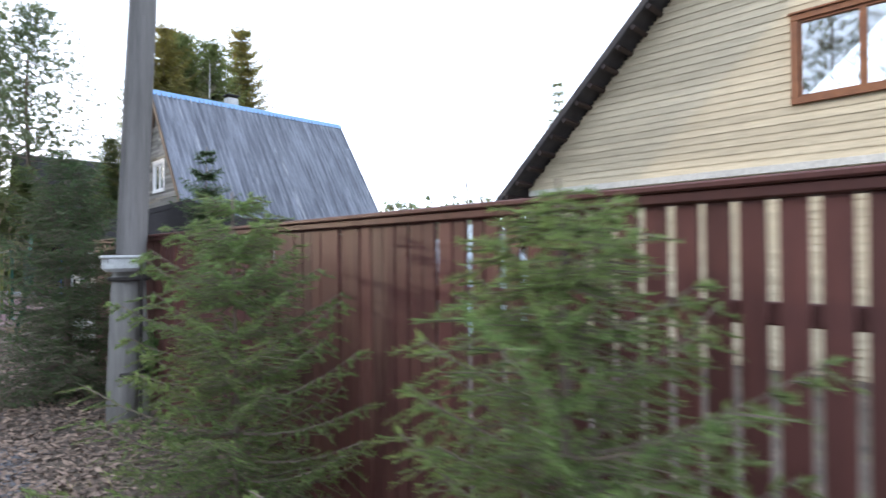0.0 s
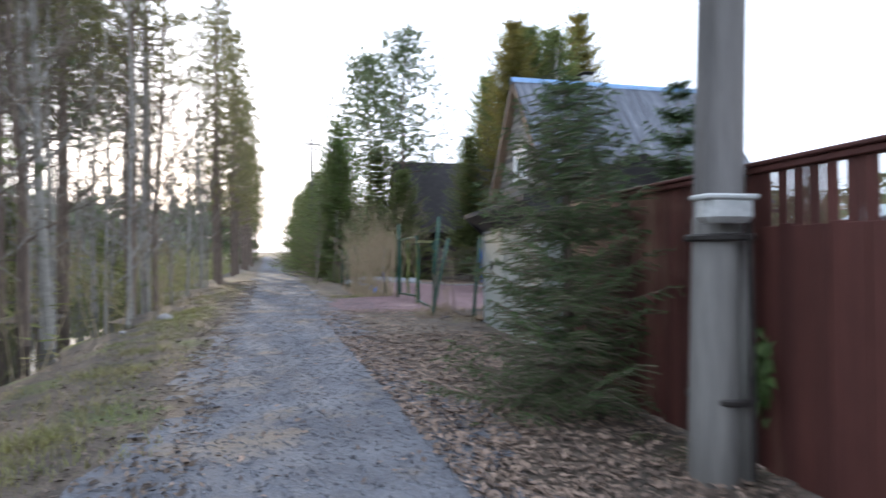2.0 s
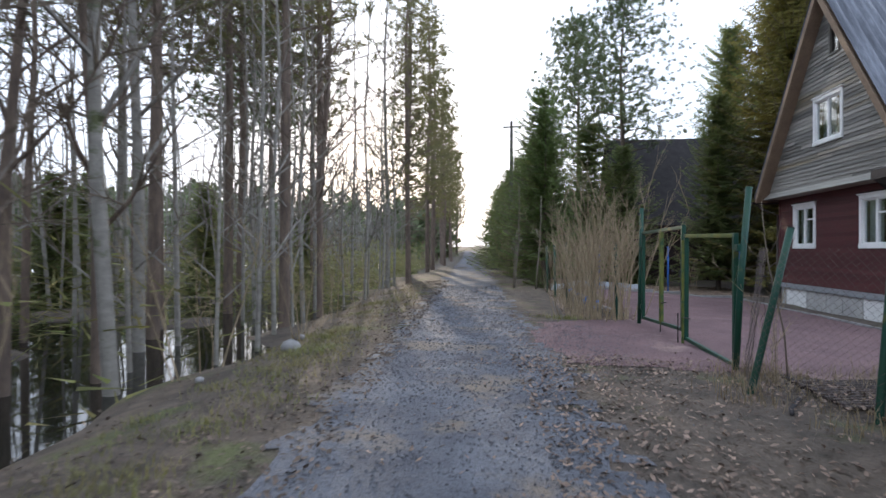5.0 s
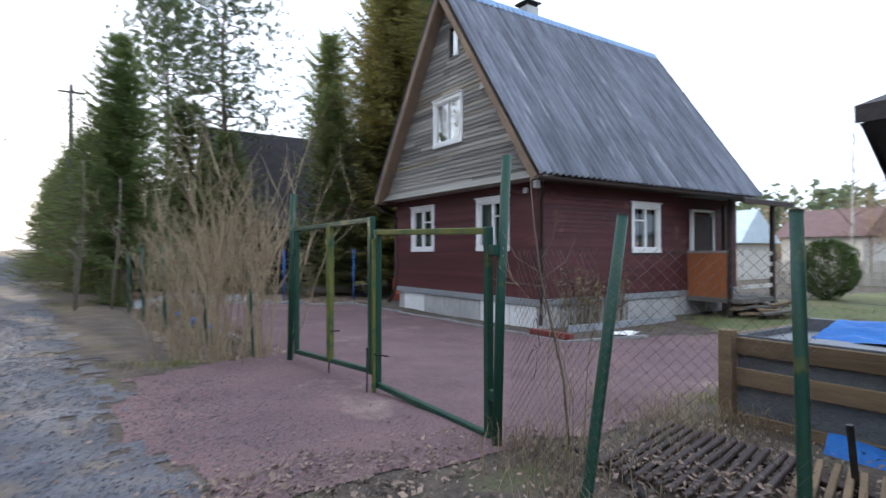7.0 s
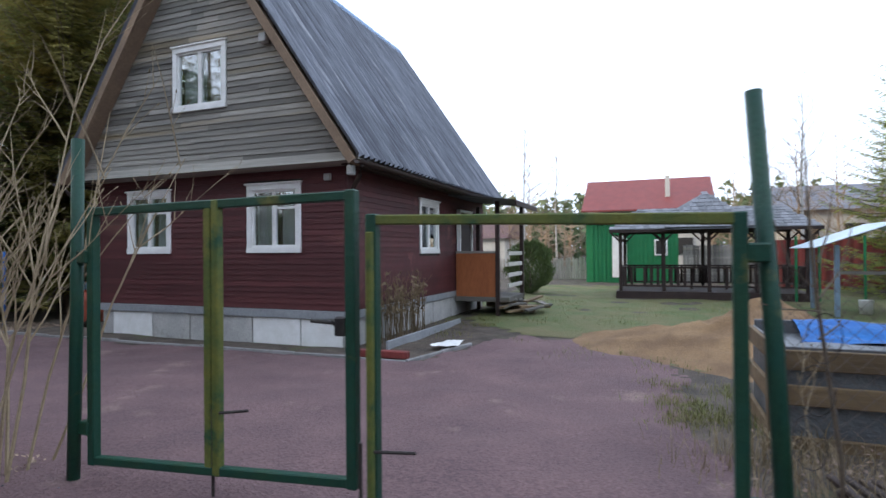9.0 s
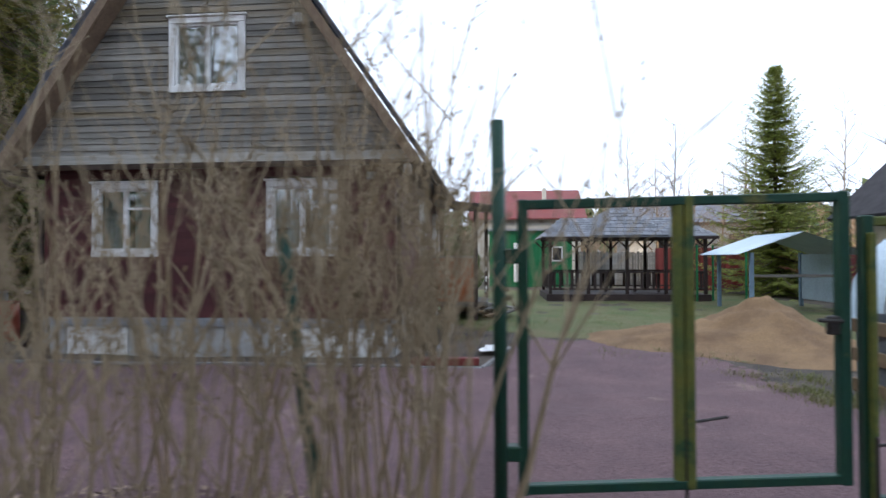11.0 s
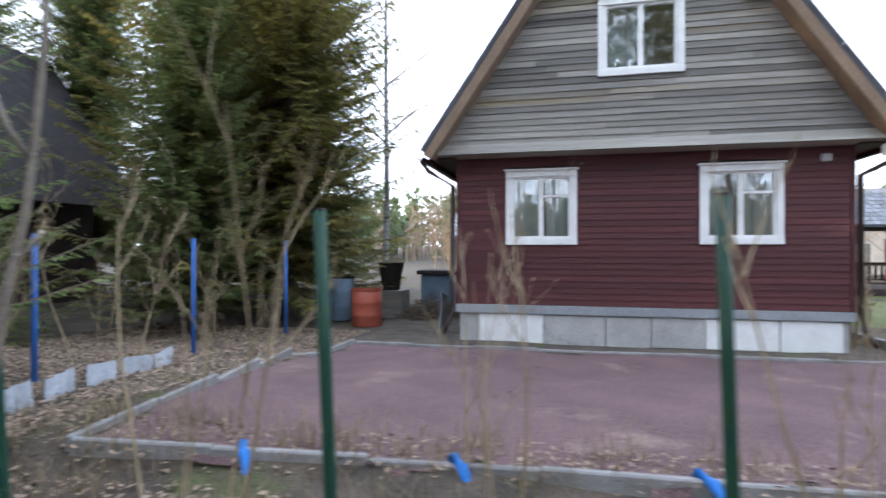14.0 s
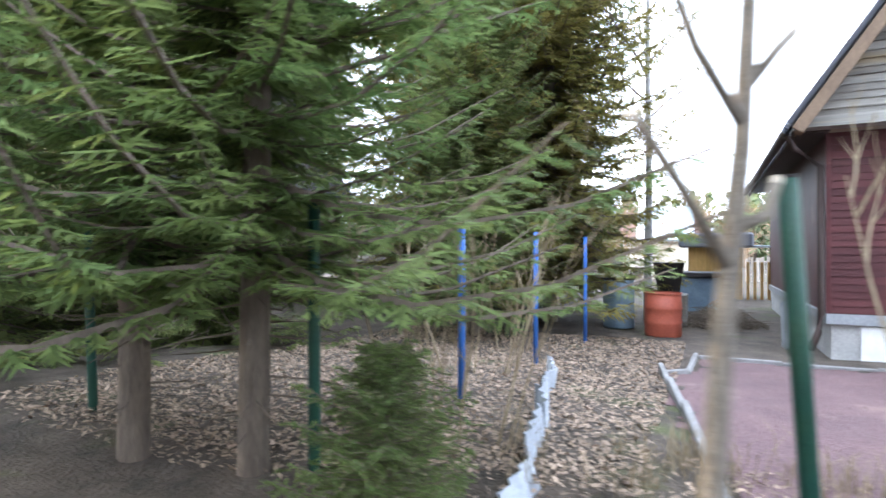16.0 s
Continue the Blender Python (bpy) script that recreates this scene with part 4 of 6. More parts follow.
for y0, z0 in ((19.2, 0.0), (18.26, -0.08)):
    part("drop_bolt", Build().tube([(3.24, y0, z0 - 0.05), (3.24, y0, z0 + 0.5)], 0.009, 6), M_STEEL, gate)
part("bolt_handle", Build().tube([(3.24, 19.15, 0.48), (3.27, 18.98, 0.50)], 0.009, 6), M_STEEL, gate)
part("bolt_handle", Build().tube([(3.30, 18.22, 0.36), (3.33, 18.0, 0.37)], 0.009, 6), M_STEEL, gate)
part("lock", Build().box(3.30, 3.34, 18.39, 18.45, 0.93, 1.03, 0.008), M_STEEL, gate)
part("lever", Build().tube([(3.26, 18.42, 1.0), (3.24, 18.42, 1.01), (3.235, 18.54, 1.015)], 0.011, 8), M_STEEL, gate)
for z in (0.32, 1.35):
    part("hinge", Build().box(3.13, 3.2, 20.06, 20.15, z - 0.04, z + 0.04, 0.008), M_GREEN, gate)
    part("hinge", Build().box(3.35, 3.40, 16.46, 16.55, z - 0.04, z + 0.04, 0.008), M_GREEN, gate)


def netting(p, q, z0, z1, lean=(0, 0)):
    """Diamond wire netting between two plan points."""
    b = Build()
    p, q = Vector((*p, 0)), Vector((*q, 0))
    d = q - p
    L, H, s = d.length, z1 - z0, 0.068
    u = d / L
    off = Vector((lean[0], lean[1], 0))
    k = -int(H / s) - 1
    while k * s < L:
        for way in (1, -1):
            a0, a1 = (k * s, k * s + H) if way > 0 else (k * s + H, k * s)
            t0, t1 = 0.0, 1.0
            lo, hi = min(a0, a1), max(a0, a1)
            c0, c1 = max(0, lo), min(L, hi)
            if c1 - c0 > 0.02:
                f = lambda a: (a - a0) / (a1 - a0)
                e = [p + u * c + Vector((0, 0, z0 + H * f(c))) + off * f(c) + Vector((0.012 * math.sin(c * 9 + k), 0, 0)) for c in (c0, (c0 + c1) / 2, c1)]
                b.tube(e, 0.0012, 3, False)
        k += 1
    return b


net = thing("wire_netting", "rusty diamond wire netting between the green posts", "netting", (3.1, 15, 0))
tagged(part("wire_mesh", netting((3.40, 16.4), (3.02, 15.34), 0.02, 1.35, (0.2, 0.1)), M_WIRE, net), kind="stuff")
tagged(part("wire_mesh", netting((3.02, 15.34), (3.67, 14.6), 0.02, 1.35, (0.3, 0.1)), M_WIRE, net), kind="stuff")
coil = Build()
for k in range(3):
    coil.tube([(3.55 + 0.03 * math.sin(a * 1.3 + k), 16.30 - 0.03 * k + 0.06 * math.cos(a), 0.55 + 0.22 * k + 0.11 * math.sin(a)) for a in [i * 0.5 for i in range(12)]], 0.0025, 4, False)
part("wire_coil", coil, M_STEEL, net, "loose loops of dark wire")

# ---------------- kerbs ----------------
kerb = thing("yard_kerb", "worn grey concrete kerbstones edging the red yard", "kerb", (3.3, 24, -0.1))
kb = Build().box(-0.028, 0.028, 0, 0.992, -0.14, 0.045, 0.010).mesh("kerbstone", M_KERB)


def kerb_run(p, q, lift=0.0):
    p, q = Vector(p), Vector(q)
    L = (q - p).length
    n = max(1, round(L))
    for k in range(n):
        a = p + (q - p) * k / n
        z = ground_z(a.x, a.y) + lift
        piece("kerbstone", kb, Matrix.Translation((a.x, a.y, z + rng.uniform(-.012, .012))) @ pose(0, 0, 0, rng.uniform(-.8, .8), rng.uniform(-2, 2), math.degrees(math.atan2(-(q - p).x, (q - p).y)) + rng.uniform(-.5, .5)) @ Matrix.Diagonal((1, L / n, 1, 1)), kerb)


for p, q in (((3.05, 21.6), (kerb_x(25), 25.0)), ((kerb_x(25), 25.0), (kerb_x(29.08), 29.08)), ((kerb_x(29.08), 29.1), (4.6, 29.36)), ((4.6, 29.36), (6.72, 29.68)), ((6.72, 29.68), (6.95, 29.4)), ((6.95, 29.4), (8.22, 29.33)), ((8.22, 29.3), (8.2, 20.35)), ((8.2, 20.35), (9.9, 19.9))):
    kerb_run(p, q)
piece("kerb_brick", Build().box(-0.06, 0.06, -0.5, 0.5, -0.05, 0.06, 0.01).mesh("brick_edge", M_REDSHEET), pose(8.35, 20.9, -0.2, 0, 0, 4), kerb)
for x, y in [(kerb_x(y) - 0.02, y) for y in (23.8, 25.05, 26.4, 27.75)]:
    peg = thing("plastic_peg", "short bright blue plastic tube bent over the kerb", "peg", (x, y, -0.1), "blue kerb pegs")
    part("tube", Build().tube([(x - 0.10, y - 0.03, -0.32), (x - 0.08, y, -0.08), (x - 0.03, y + 0.06, 0.04), (x + 0.05, y + 0.13, 0.06)], 0.036, 10), M_PEG, peg, smooth=True)


# ---------------- raised bed, boards on the ground ----------------
bed = thing("raised_bed", "tall plank-framed garden bed lined with grey film", "garden bed", (6.2, 14.5, -0.25))
for y0 in (16.06, 14.6, 13.1):
    part("post", Build().box(5.58, 5.68, y0 - 0.06, y0 + 0.06, -0.45, 0.66, 0.006), M_PLANK, bed)
for z in (-0.13, 0.22, 0.55):
    part("plank", Build().box(5.66, 5.70, 13.0, 16.06, z - 0.075, z + 0.075, 0.006, pose(0, 0, 0, rng.uniform(-.4, .4))), M_PLANK, bed)
    part("plank", Build().box(5.68, 7.0, 16.02, 16.06, z - 0.075, z + 0.075, 0.006), M_PLANK, bed)
part("film_wall", Build().box(5.71, 5.73, 13.0, 16.02, -0.3, 0.62), M_FILM, bed)
part("film_wall", Build().box(5.73, 7.0, 15.99, 16.01, -0.3, 0.62), M_FILM, bed)
part("back_wall", Build().box(6.95, 7.0, 13.0, 16.0, -0.3, 0.68), M_FILM, bed)
part("film_top", Build().box(6.0, 6.95, 13.0, 16.0, 0.5, 0.56), M_FILM, bed)


def cloth(x0, x1, y0, y1, zf, n=26, amp=0.05, seed=1.0):
    b = Build()
    for j in range(n):
        for i in range(n):
            x, y = x0 + (x1 - x0) * i / (n - 1), y0 + (y1 - y0) * j / (n - 1)
            e = amp * noise.noise(Vector((x * 3.1, y * 3.1, seed))) + amp * 0.5 * noise.noise(Vector((x * 9, y * 9, seed)))
            ex = 0.12 * noise.noise(Vector((x * 2, y * 2, seed + 5)))
            b.v.append((x + ex, y + ex, zf(x, y) + e))
    for j in range(n - 1):
        for i in range(n - 1):
            b.f.append((j * n + i, j * n + i + 1, (j + 1) * n + i + 1, (j + 1) * n + i))
    return b


solid("tarpaulin", cloth(6.35, 7.1, 13.0, 15.75, lambda x, y: 0.555 + 0.11 * smooth01((x - 6.3) / 0.6)), M_TARP, "crumpled bright blue tarpaulin lying over the garden bed", "tarpaulin", smooth=True)
solid("tarpaulin", cloth(5.18, 5.58, 13.0, 15.25, lambda x, y: -0.24 + 0.20 * smooth01((x - 5.25) / 0.32)), M_TARP, "blue tarpaulin hanging down against the garden bed", "tarpaulin", smooth=True)
mat_ = thing("slatted_mat", "old brown wooden slat mat lying on leaves", "mat", (4.2, 15.3, 0))
sl = Build().box(-0.02, 0.02, -0.55, 0.55, 0, 0.03, 0.006).mesh("slat", M_PLANK)
sd_ = Build().box(-0.022, 0.022, -0.55, 0.55, 0, 0.035, 0.008).mesh("slat_dark", M_DARKWOOD)
for k in range(19):
    m_, a_ = (sd_, 12) if k < 12 else (sl, 16)
    piece("slat", m_, pose(4.12 + 0.10 * (k > 11) + rng.uniform(-.02, .02), 15.85 - k * 0.078, ground_z(4.1, 15.3) + 0.045, 0, rng.uniform(-2, 2), a_ - 90 + rng.uniform(-1.5, 1.5)), mat_)
for e in (-0.34, 0.34):
    part("batten", Build().box(4.12 + e, 4.16 + e, 14.42 + e * 0.2, 15.9 + e * 0.2, ground_z(4, 15.2) + 0.005, ground_z(4, 15.2) + 0.038, 0.004), M_DARKWOOD, mat_)
solid("hose", Build().tube([(x, y, ground_z(x, y) + 0.022) for x, y in ((3.66, 16.14), (3.71, 16.0), (3.68, 15.78), (3.55, 15.46), (3.36, 15.17), (3.17, 14.88), (3.10, 14.72))], 0.018, 8), M_FELT, "black rubber hose lying in the leaves", "hose", smooth=True)
solid("stake", Build().tube([(4.6, 14.75, -0.2), (4.56, 14.78, 0.35)], 0.02, 8), M_STEEL, "short dark metal stake in the ground", "stake")

# ---------------- sand heap ----------------
b = Build()
NS = 44
for j in range(NS):
    for i in range(NS):
        x, y = 8.4 + 4.8 * i / (NS - 1), 13.2 + 5.2 * j / (NS - 1)
        g = 0.85 * math.exp(-(((x - 10.9) / 1.05) ** 2 + ((y - 15.2) / 1.0) ** 2)) + 0.38 * math.exp(-(((x - 11.2) / 1.2) ** 2 + ((y - 16.9) / 1.1) ** 2)) + 0.3 * math.exp(-(((x - 9.6) / 1.0) ** 2 + ((y - 15.0) / 1.1) ** 2))
        g *= 0.82 + 0.2 * noise.noise(Vector((x * 1.7, y * 1.7, 3))) + 0.16 * noise.noise(Vector((x * 5, y * 5, 3)))
        b.v.append((x, y, ground_z(x, y) - 0.05 + g))
for j in range(NS - 1):
    for i in range(NS - 1):
        b.f.append((j * NS + i, j * NS + i + 1, (j + 1) * NS + i + 1, (j + 1) * NS + i))
solid("sand_mound", b, M_SAND, "low heap of orange-brown building sand on the lawn", "sand heap", smooth=True)

# ---------------- gazebo ----------------
GZX, GZY, GH, GD = 22.0, 15.3, 3.1, 1.7
gz = thing("gazebo", "dark timber gazebo with grey shingled hip roof", "gazebo", (GZX, GZY, -0.2))
part("floor", Build().box(GZX - GD + 0.2, GZX + GD - 0.2, GZY - GH + 0.2, GZY + GH - 0.2, -0.3, -0.02), M_DARKWOOD, gz)
for i in range(5):
    for sx in (-1, 1):
        yy = GZY - GH + 0.35 + i * (2 * GH - 0.7) / 4
        xx = GZX + sx * (GD - 0.35)
        part("post", Build().box(xx - 0.055, xx + 0.055, yy - 0.055, yy + 0.055, -0.1, 2.05), M_DARKWOOD, gz)
        for s in (-1, 1):
            part("brace", Build().box(-0.03, 0.03, -0.03, 0.03, 0, 0.5, 0.004, Matrix.Translation((xx, yy, 1.65)) @ pose(0, 0, 0, -45 * s)), M_DARKWOOD, gz)
for sx in (-1, 1):
    xx = GZX + sx * (GD - 0.35)
    part("beam", Build().box(xx - 0.06, xx + 0.06, GZY - GH + 0.25, GZY + GH - 0.25, 1.98, 2.1), M_DARKWOOD, gz)
    for z in (0.16, 0.78):
        part("rail", Build().box(xx - 0.03, xx + 0.03, GZY - GH + 0.4, GZY + GH - 0.4, z - 0.03, z + 0.03), M_DARKWOOD, gz)
    for k in range(26):
        yy = GZY - GH + 0.5 + k * (2 * GH - 1.0) / 25
        if not (sx < 0 and 11 < k < 15) and k % 4 != 3:
            part("baluster", Build().box(xx - 0.02, xx + 0.02, yy - 0.045, yy + 0.045, 0.16, 0.78), M_DARKWOOD, gz)
for sy in (-1, 1):
    yy = GZY + sy * (GH - 0.35)
    for z in (0.16, 0.78):
        part("rail", Build().box(GZX - GD + 0.35, GZX + GD - 0.35, yy - 0.03, yy + 0.03, z - 0.03, z + 0.03), M_DARKWOOD, gz)
    for k in range(9):
        part("baluster", Build().box(GZX - 1.2 + k * 0.3 - 0.04, GZX - 1.2 + k * 0.3 + 0.04, yy - 0.02, yy + 0.02, 0.16, 0.78), M_DARKWOOD, gz)
shin = Build().box(-0.10, 0.10, 0, 0.26, 0, 0.02, 0.004).mesh("shingle", M_SHINGLE)


def shingled(parent, a, c, e, f, rows):
    """Shingles on the slope a-c (eave) to e-f (ridge)."""
    a, c, e, f = Vector(a), Vector(c), Vector(e), Vector(f)
    b = Build()
    b.face(a, c, f, e)
    b.face(*[p - Vector((0, 0, 0.05)) for p in (e, f, c, a)])
    deck = part("roof_slope", b, M_SHINGLE, parent)
    for r in range(rows):
        t = r / rows
        p, q = a.lerp(e, t), c.lerp(f, t)
        up = ((e + f) / 2 - (a + c) / 2).normalized()
        ux = (q - p)
        n = int(ux.length / 0.22)
        if n < 1:
            continue
        ux = ux.normalized()
        nz = ux.cross(up)
        if nz.z < 0:
            nz = -nz
        rows_m = Matrix(((ux.x, up.x, nz.x, 0), (ux.y, up.y, nz.y, 0), (ux.z, up.z, nz.z, 0), (0, 0, 0, 1)))
        for k in range(n):
            pos = p.lerp(q, (k + 0.5 + 0.25 * (r % 2)) / (n + 0.3))
            piece("shingle", shin, Matrix.Translation(pos + nz * 0.012) @ rows_m @ pose(0, 0, 0.0, -3.0, 0, rng.uniform(-1.5, 1.5)), deck)


EZG, RZG = 2.06, 2.95
x0, x1, y0, y1 = GZX - GD, GZX + GD, GZY - GH, GZY + GH
shingled(gz, (x0, y1, EZG), (x0, y0, EZG), (GZX, y1 - 0.9, RZG - 0.12), (GZX, y0 + 0.9, RZG - 0.12), 8)
b = Build()
for tri_ in (((x1, y0, EZG), (x1, y1, EZG), (GZX, y1 - 0.9, RZG - 0.12), (GZX, y0 + 0.9, RZG - 0.12)), ((x0, y0, EZG), (x1, y0, EZG), (GZX, y0 + 0.9, RZG - 0.12)), ((x1, y1, EZG), (x0, y1, EZG), (GZX, y1 - 0.9, RZG - 0.12))):
    b.face(*tri_)
part("roof_slope", b, M_SHINGLE, gz)
apex = (GZX - 0.1, GZY, 3.38)
shingled(gz, (x0 - 0.35, GZY + 1.35, EZG + 0.02), (x0 - 0.35, GZY - 1.35, EZG + 0.02), (GZX - 0.1, GZY + 0.02, 3.38), (GZX - 0.1, GZY - 0.02, 3.38), 9)
b = Build()
for s in (-1, 1):
    b.face((x0 - 0.35, GZY + s * 1.35, EZG + 0.02), (GZX + 1.2, GZY + s * 1.35, EZG + 0.6), apex)
b.face((GZX + 1.2, GZY - 1.35, EZG + 0.6), (GZX + 1.2, GZY + 1.35, EZG + 0.6), apex)
part("centre_roof", b, M_SHINGLE, gz)
part("fascia", Build().box(x0 - 0.02, x0 + 0.02, y0, y1, EZG - 0.1, EZG), M_DARKWOOD, gz)
for yy in (14.2, 16.2):
    t = thing("picnic_table", "dark wooden table and benches in the gazebo", "table", (22.1, yy, -0.02), "gazebo tables")
    part("tabletop", Build().box(21.8, 22.5, yy - 0.6, yy + 0.6, 0.70, 0.74), M_PLANK, t)
    for s in (-0.45, 0.45):
        part("leg", Build().box(22.05, 22.25, yy + s - 0.04, yy + s + 0.04, -0.02, 0.70), M_DARKWOOD, t)

# ---------------- buildings and fences at the back ----------------
gs = thing("green_shed", "bright green corrugated sheet shed with a white door", "shed", (31, 18, -0.2))
part("wall", Build().box(30, 34, 15.9, 20.3, -0.3, 2.75), M_GREENSHED, gs)
for k in range(21):
    part("rib", Build().box(29.96, 30.0, 15.95 + k * 0.2, 16.02 + k * 0.2, -0.25, 2.72), M_GREENSHED, gs)
part("roof", Build().box(29.8, 34.2, 15.7, 20.5, 2.75, 2.85), M_BAND, gs)
part("door", Build().box(29.93, 29.96, 18.3, 19.0, 0.0, 2.1), M_WHITE, gs)
wd = part("window", Build().box(29.93, 29.96, 16.4, 17.0, 1.1, 1.9), M_WHITE, gs)
part("pane", Build().box(29.92, 29.93, 16.47, 16.93, 1.17, 1.83), M_ROOMSHADE, wd)
gf = thing("plank_screen", "grey weathered plank screen behind the gazebo", "fence", (30.6, 13.5, -0.2))
pl_ = Build().box(-0.012, 0.012, -0.068, 0.068, 0, 1.9, 0.004).mesh("plank", M_GABLE)
for k in range(29):
    piece("plank", pl_, pose(30.6, 11.4 + k * 0.15, -0.32 + rng.uniform(-.03, .05), 0, 0, rng.uniform(-2, 2)), gf)
for z in (0.2, 1.1):
    part("rail", Build().box(30.62, 30.67, 11.3, 15.8, z, z + 0.08), M_GABLE, gf)
rh = thing("red_roof_house", "distant pale house with a dull red metal roof", "house", (43, 17.5, -0.2))
part("wall", Build().box(41.5, 49, 13.6, 21.5, -0.3, 4.3), M_PALE, rh)
b = Build()
b.v = [(40.9, 13.2, 4.1), (40.9, 21.9, 4.1), (45, 21.9, 6.6), (45, 13.2, 6.6), (49.5, 13.2, 4.1), (49.5, 21.9, 4.1), (40.9, 13.2, 4.2), (40.9, 21.9, 4.2), (45, 21.9, 6.72), (45, 13.2, 6.72), (49.5, 13.2, 4.2), (49.5, 21.9, 4.2)]
b.f = [(0, 1, 2, 3), (3, 2, 5, 4), (6, 9, 8, 7), (9, 10, 11, 8), (0, 6, 7, 1), (0, 3, 9, 6), (3, 4, 10, 9), (1, 7, 8, 2), (2, 8, 11, 5)]
part("roof", b, M_REDSHEET, rh, "dull red metal roof")
part("chimney", Build().box(42.4, 42.7, 16.0, 16.3, 4.5, 6.6), M_PALE, rh)
for y0 in (14.6, 17.0, 19.4):
    part("window", Build().box(41.44, 41.5, y0, y0 + 1.0, 1.0, 2.2), M_ROOMSHADE, rh)
wh = thing("white_house", "distant white house behind the back fence", "house", (38, 6.5, -0.2))
part("wall", Build().box(38, 46, 2.5, 10, -0.3, 3.7), M_PALE, wh)
b = Build()
b.v = [(37.5, 2, 3.6), (37.5, 10.5, 3.6), (42, 10.5, 5.4), (42, 2, 5.4), (46.5, 2, 3.6), (46.5, 10.5, 3.6)]
b.f = [(0, 3, 2, 1), (3, 4, 5, 2), (0, 4, 3), (1, 2, 5)]
part("roof", b, M_SLATE, wh)
for y0 in (3.5, 6.0, 8.2):
    part("window", Build().box(37.95, 38.0, y0, y0 + 1.0, 1.6, 2.8), M_ROOMSHADE, wh)
bs_ = thing("blue_shed", "distant shed with a pale blue sheet roof", "shed", (33, 31.4, -0.2))
part("wall", Build().box(33, 37, 30.3, 32.5, -0.3, 1.8), M_PALE, bs_)
b = Build()
b.v = [(32.6, 29.9, 1.9), (32.6, 32.9, 1.9), (34.6, 32.9, 3.9), (34.6, 29.9, 3.9), (37.4, 29.9, 1.9), (37.4, 32.9, 1.9)]
b.f = [(0, 3, 2, 1), (3, 4, 5, 2), (0, 4, 3), (1, 2, 5)]
part("roof", b, M_POLY, bs_)
bh = thing("brown_roof_house", "distant house with a dull brown metal roof", "house", (54, 33, -0.2))
part("wall", Build().box(51, 58, 30.2, 36, -0.3, 2.7), M_PALE, bh)
b = Build()
b.v = [(50.5, 29.8, 2.6), (50.5, 36.4, 2.6), (54.5, 36.4, 5.0), (54.5, 29.8, 5.0), (58.5, 29.8, 2.6), (58.5, 36.4, 2.6)]
b.f = [(0, 3, 2, 1), (3, 4, 5, 2), (0, 4, 3), (1, 2, 5)]
part("roof", b, M_BROWNROOF, bh, "dull brown metal roof")
pf = thing("picket_fence", "pale weathered picket fence behind the lawn", "fence", (32.4, 24, -0.2))
pk = Build().box(-0.012, 0.012, -0.05, 0.05, 0, 1.25, 0.004).mesh("picket", M_PICKET)
for k in range(52):
    f = k / 51
    piece("picket", pk, pose(31.2 + 2.3 * f, 27.4 - 6.6 * f, -0.32 + rng.uniform(-.05, .08), rng.uniform(-3, 3), 0, 15), pf)
for z in (0.1, 0.75):
    part("rail", Build().tube([(31.22, 27.4, z), (33.52, 20.8, z)], 0.03, 5), M_PICKET, pf)
rf = thing("red_fence", "dull red profiled-sheet fence along the back of the plot", "fence", (26, 6, 0))
sheet_m = Build()
for i in range(13):
    for z in (-0.3, 1.85):
        sheet_m.v.append((0.02 * (1 if (i // 2) % 2 else -1), i * 1.15 / 12, z))
for i in range(12):
    sheet_m.f.append((2 * i, 2 * i + 2, 2 * i + 3, 2 * i + 1))
sheet_m = sheet_m.mesh("fence_sheet", M_REDSHEET)
for k in range(20):
    piece("fence_sheet", sheet_m, pose(27.2, 12.4 - k * 1.15 - 1.15, -0.1), rf)
cn = thing("canopy", "low frosted canopy on blue-grey posts over the garden path", "canopy", (17, 11, -0.2))
for xx, yy in ((16.4, 12.9), (16.4, 10.4), (18.6, 12.9), (18.6, 10.4)):
    part("post", Build().box(xx - 0.05, xx + 0.05, yy - 0.05, yy + 0.05, -0.35, 1.45), M_DRUM, cn)
for s in (-1, 1):
    b = Build()
    m = [(16.1, 11.65 + s * 1.75, 1.40), (18.9, 11.65 + s * 1.75, 1.40), (18.9, 11.65, 2.02), (16.1, 11.65, 2.02)]
    b.face(*m)
    b.face(*[(p[0], p[1], p[2] - 0.02) for p in m[::-1]])
    part("roof_sheet", b, M_POLY, cn)
part("side_sheet", Build().box(16.45, 18.6, 10.38, 10.41, 0.0, 1.4), M_POLY, cn)
part("rail", Build().box(16.36, 16.44, 10.4, 12.9, 0.75, 0.83), M_GABLE, cn)
bk = thing("bucket", "white plastic bucket standing under the canopy", "bucket", (17.2, 12.1, -0.25))
part("body", Build().lathe([(0.0, 0.0), (0.13, 0.0), (0.16, 0.33), (0.165, 0.34), (0.15, 0.34), (0.0, 0.3)], 18, (17.2, 12.1, -0.25)), M_WHITE, bk, smooth=True)
for yy, xx in ((12.9, 20.5), (12.2, 20.9), (11.0, 21)):
    gp = thing("garden_stake", "bright green painted steel stake", "stake", (xx, yy, -0.2), "green garden stakes")
    part("tube", Build().tube([(xx, yy, -0.3), (xx, yy, 1.75)], 0.04, 8), M_GREENSHED, gp)
ph = thing("greenhouse", "small arched polycarbonate greenhouse with grey frame", "greenhouse", (10.5, 11.2, -0.2))
for k in range(4):
    xx = 9.6 + k * 1.1
    part("hoop", Build().tube([(xx, 9.8 + 1.35 * (1 - math.cos(a)), -0.3 + 2.15 * math.sin(a) ** 0.8) for a in [math.pi * i / 14 for i in range(15)]], 0.025, 6), M_BAND, ph)
b = Build()
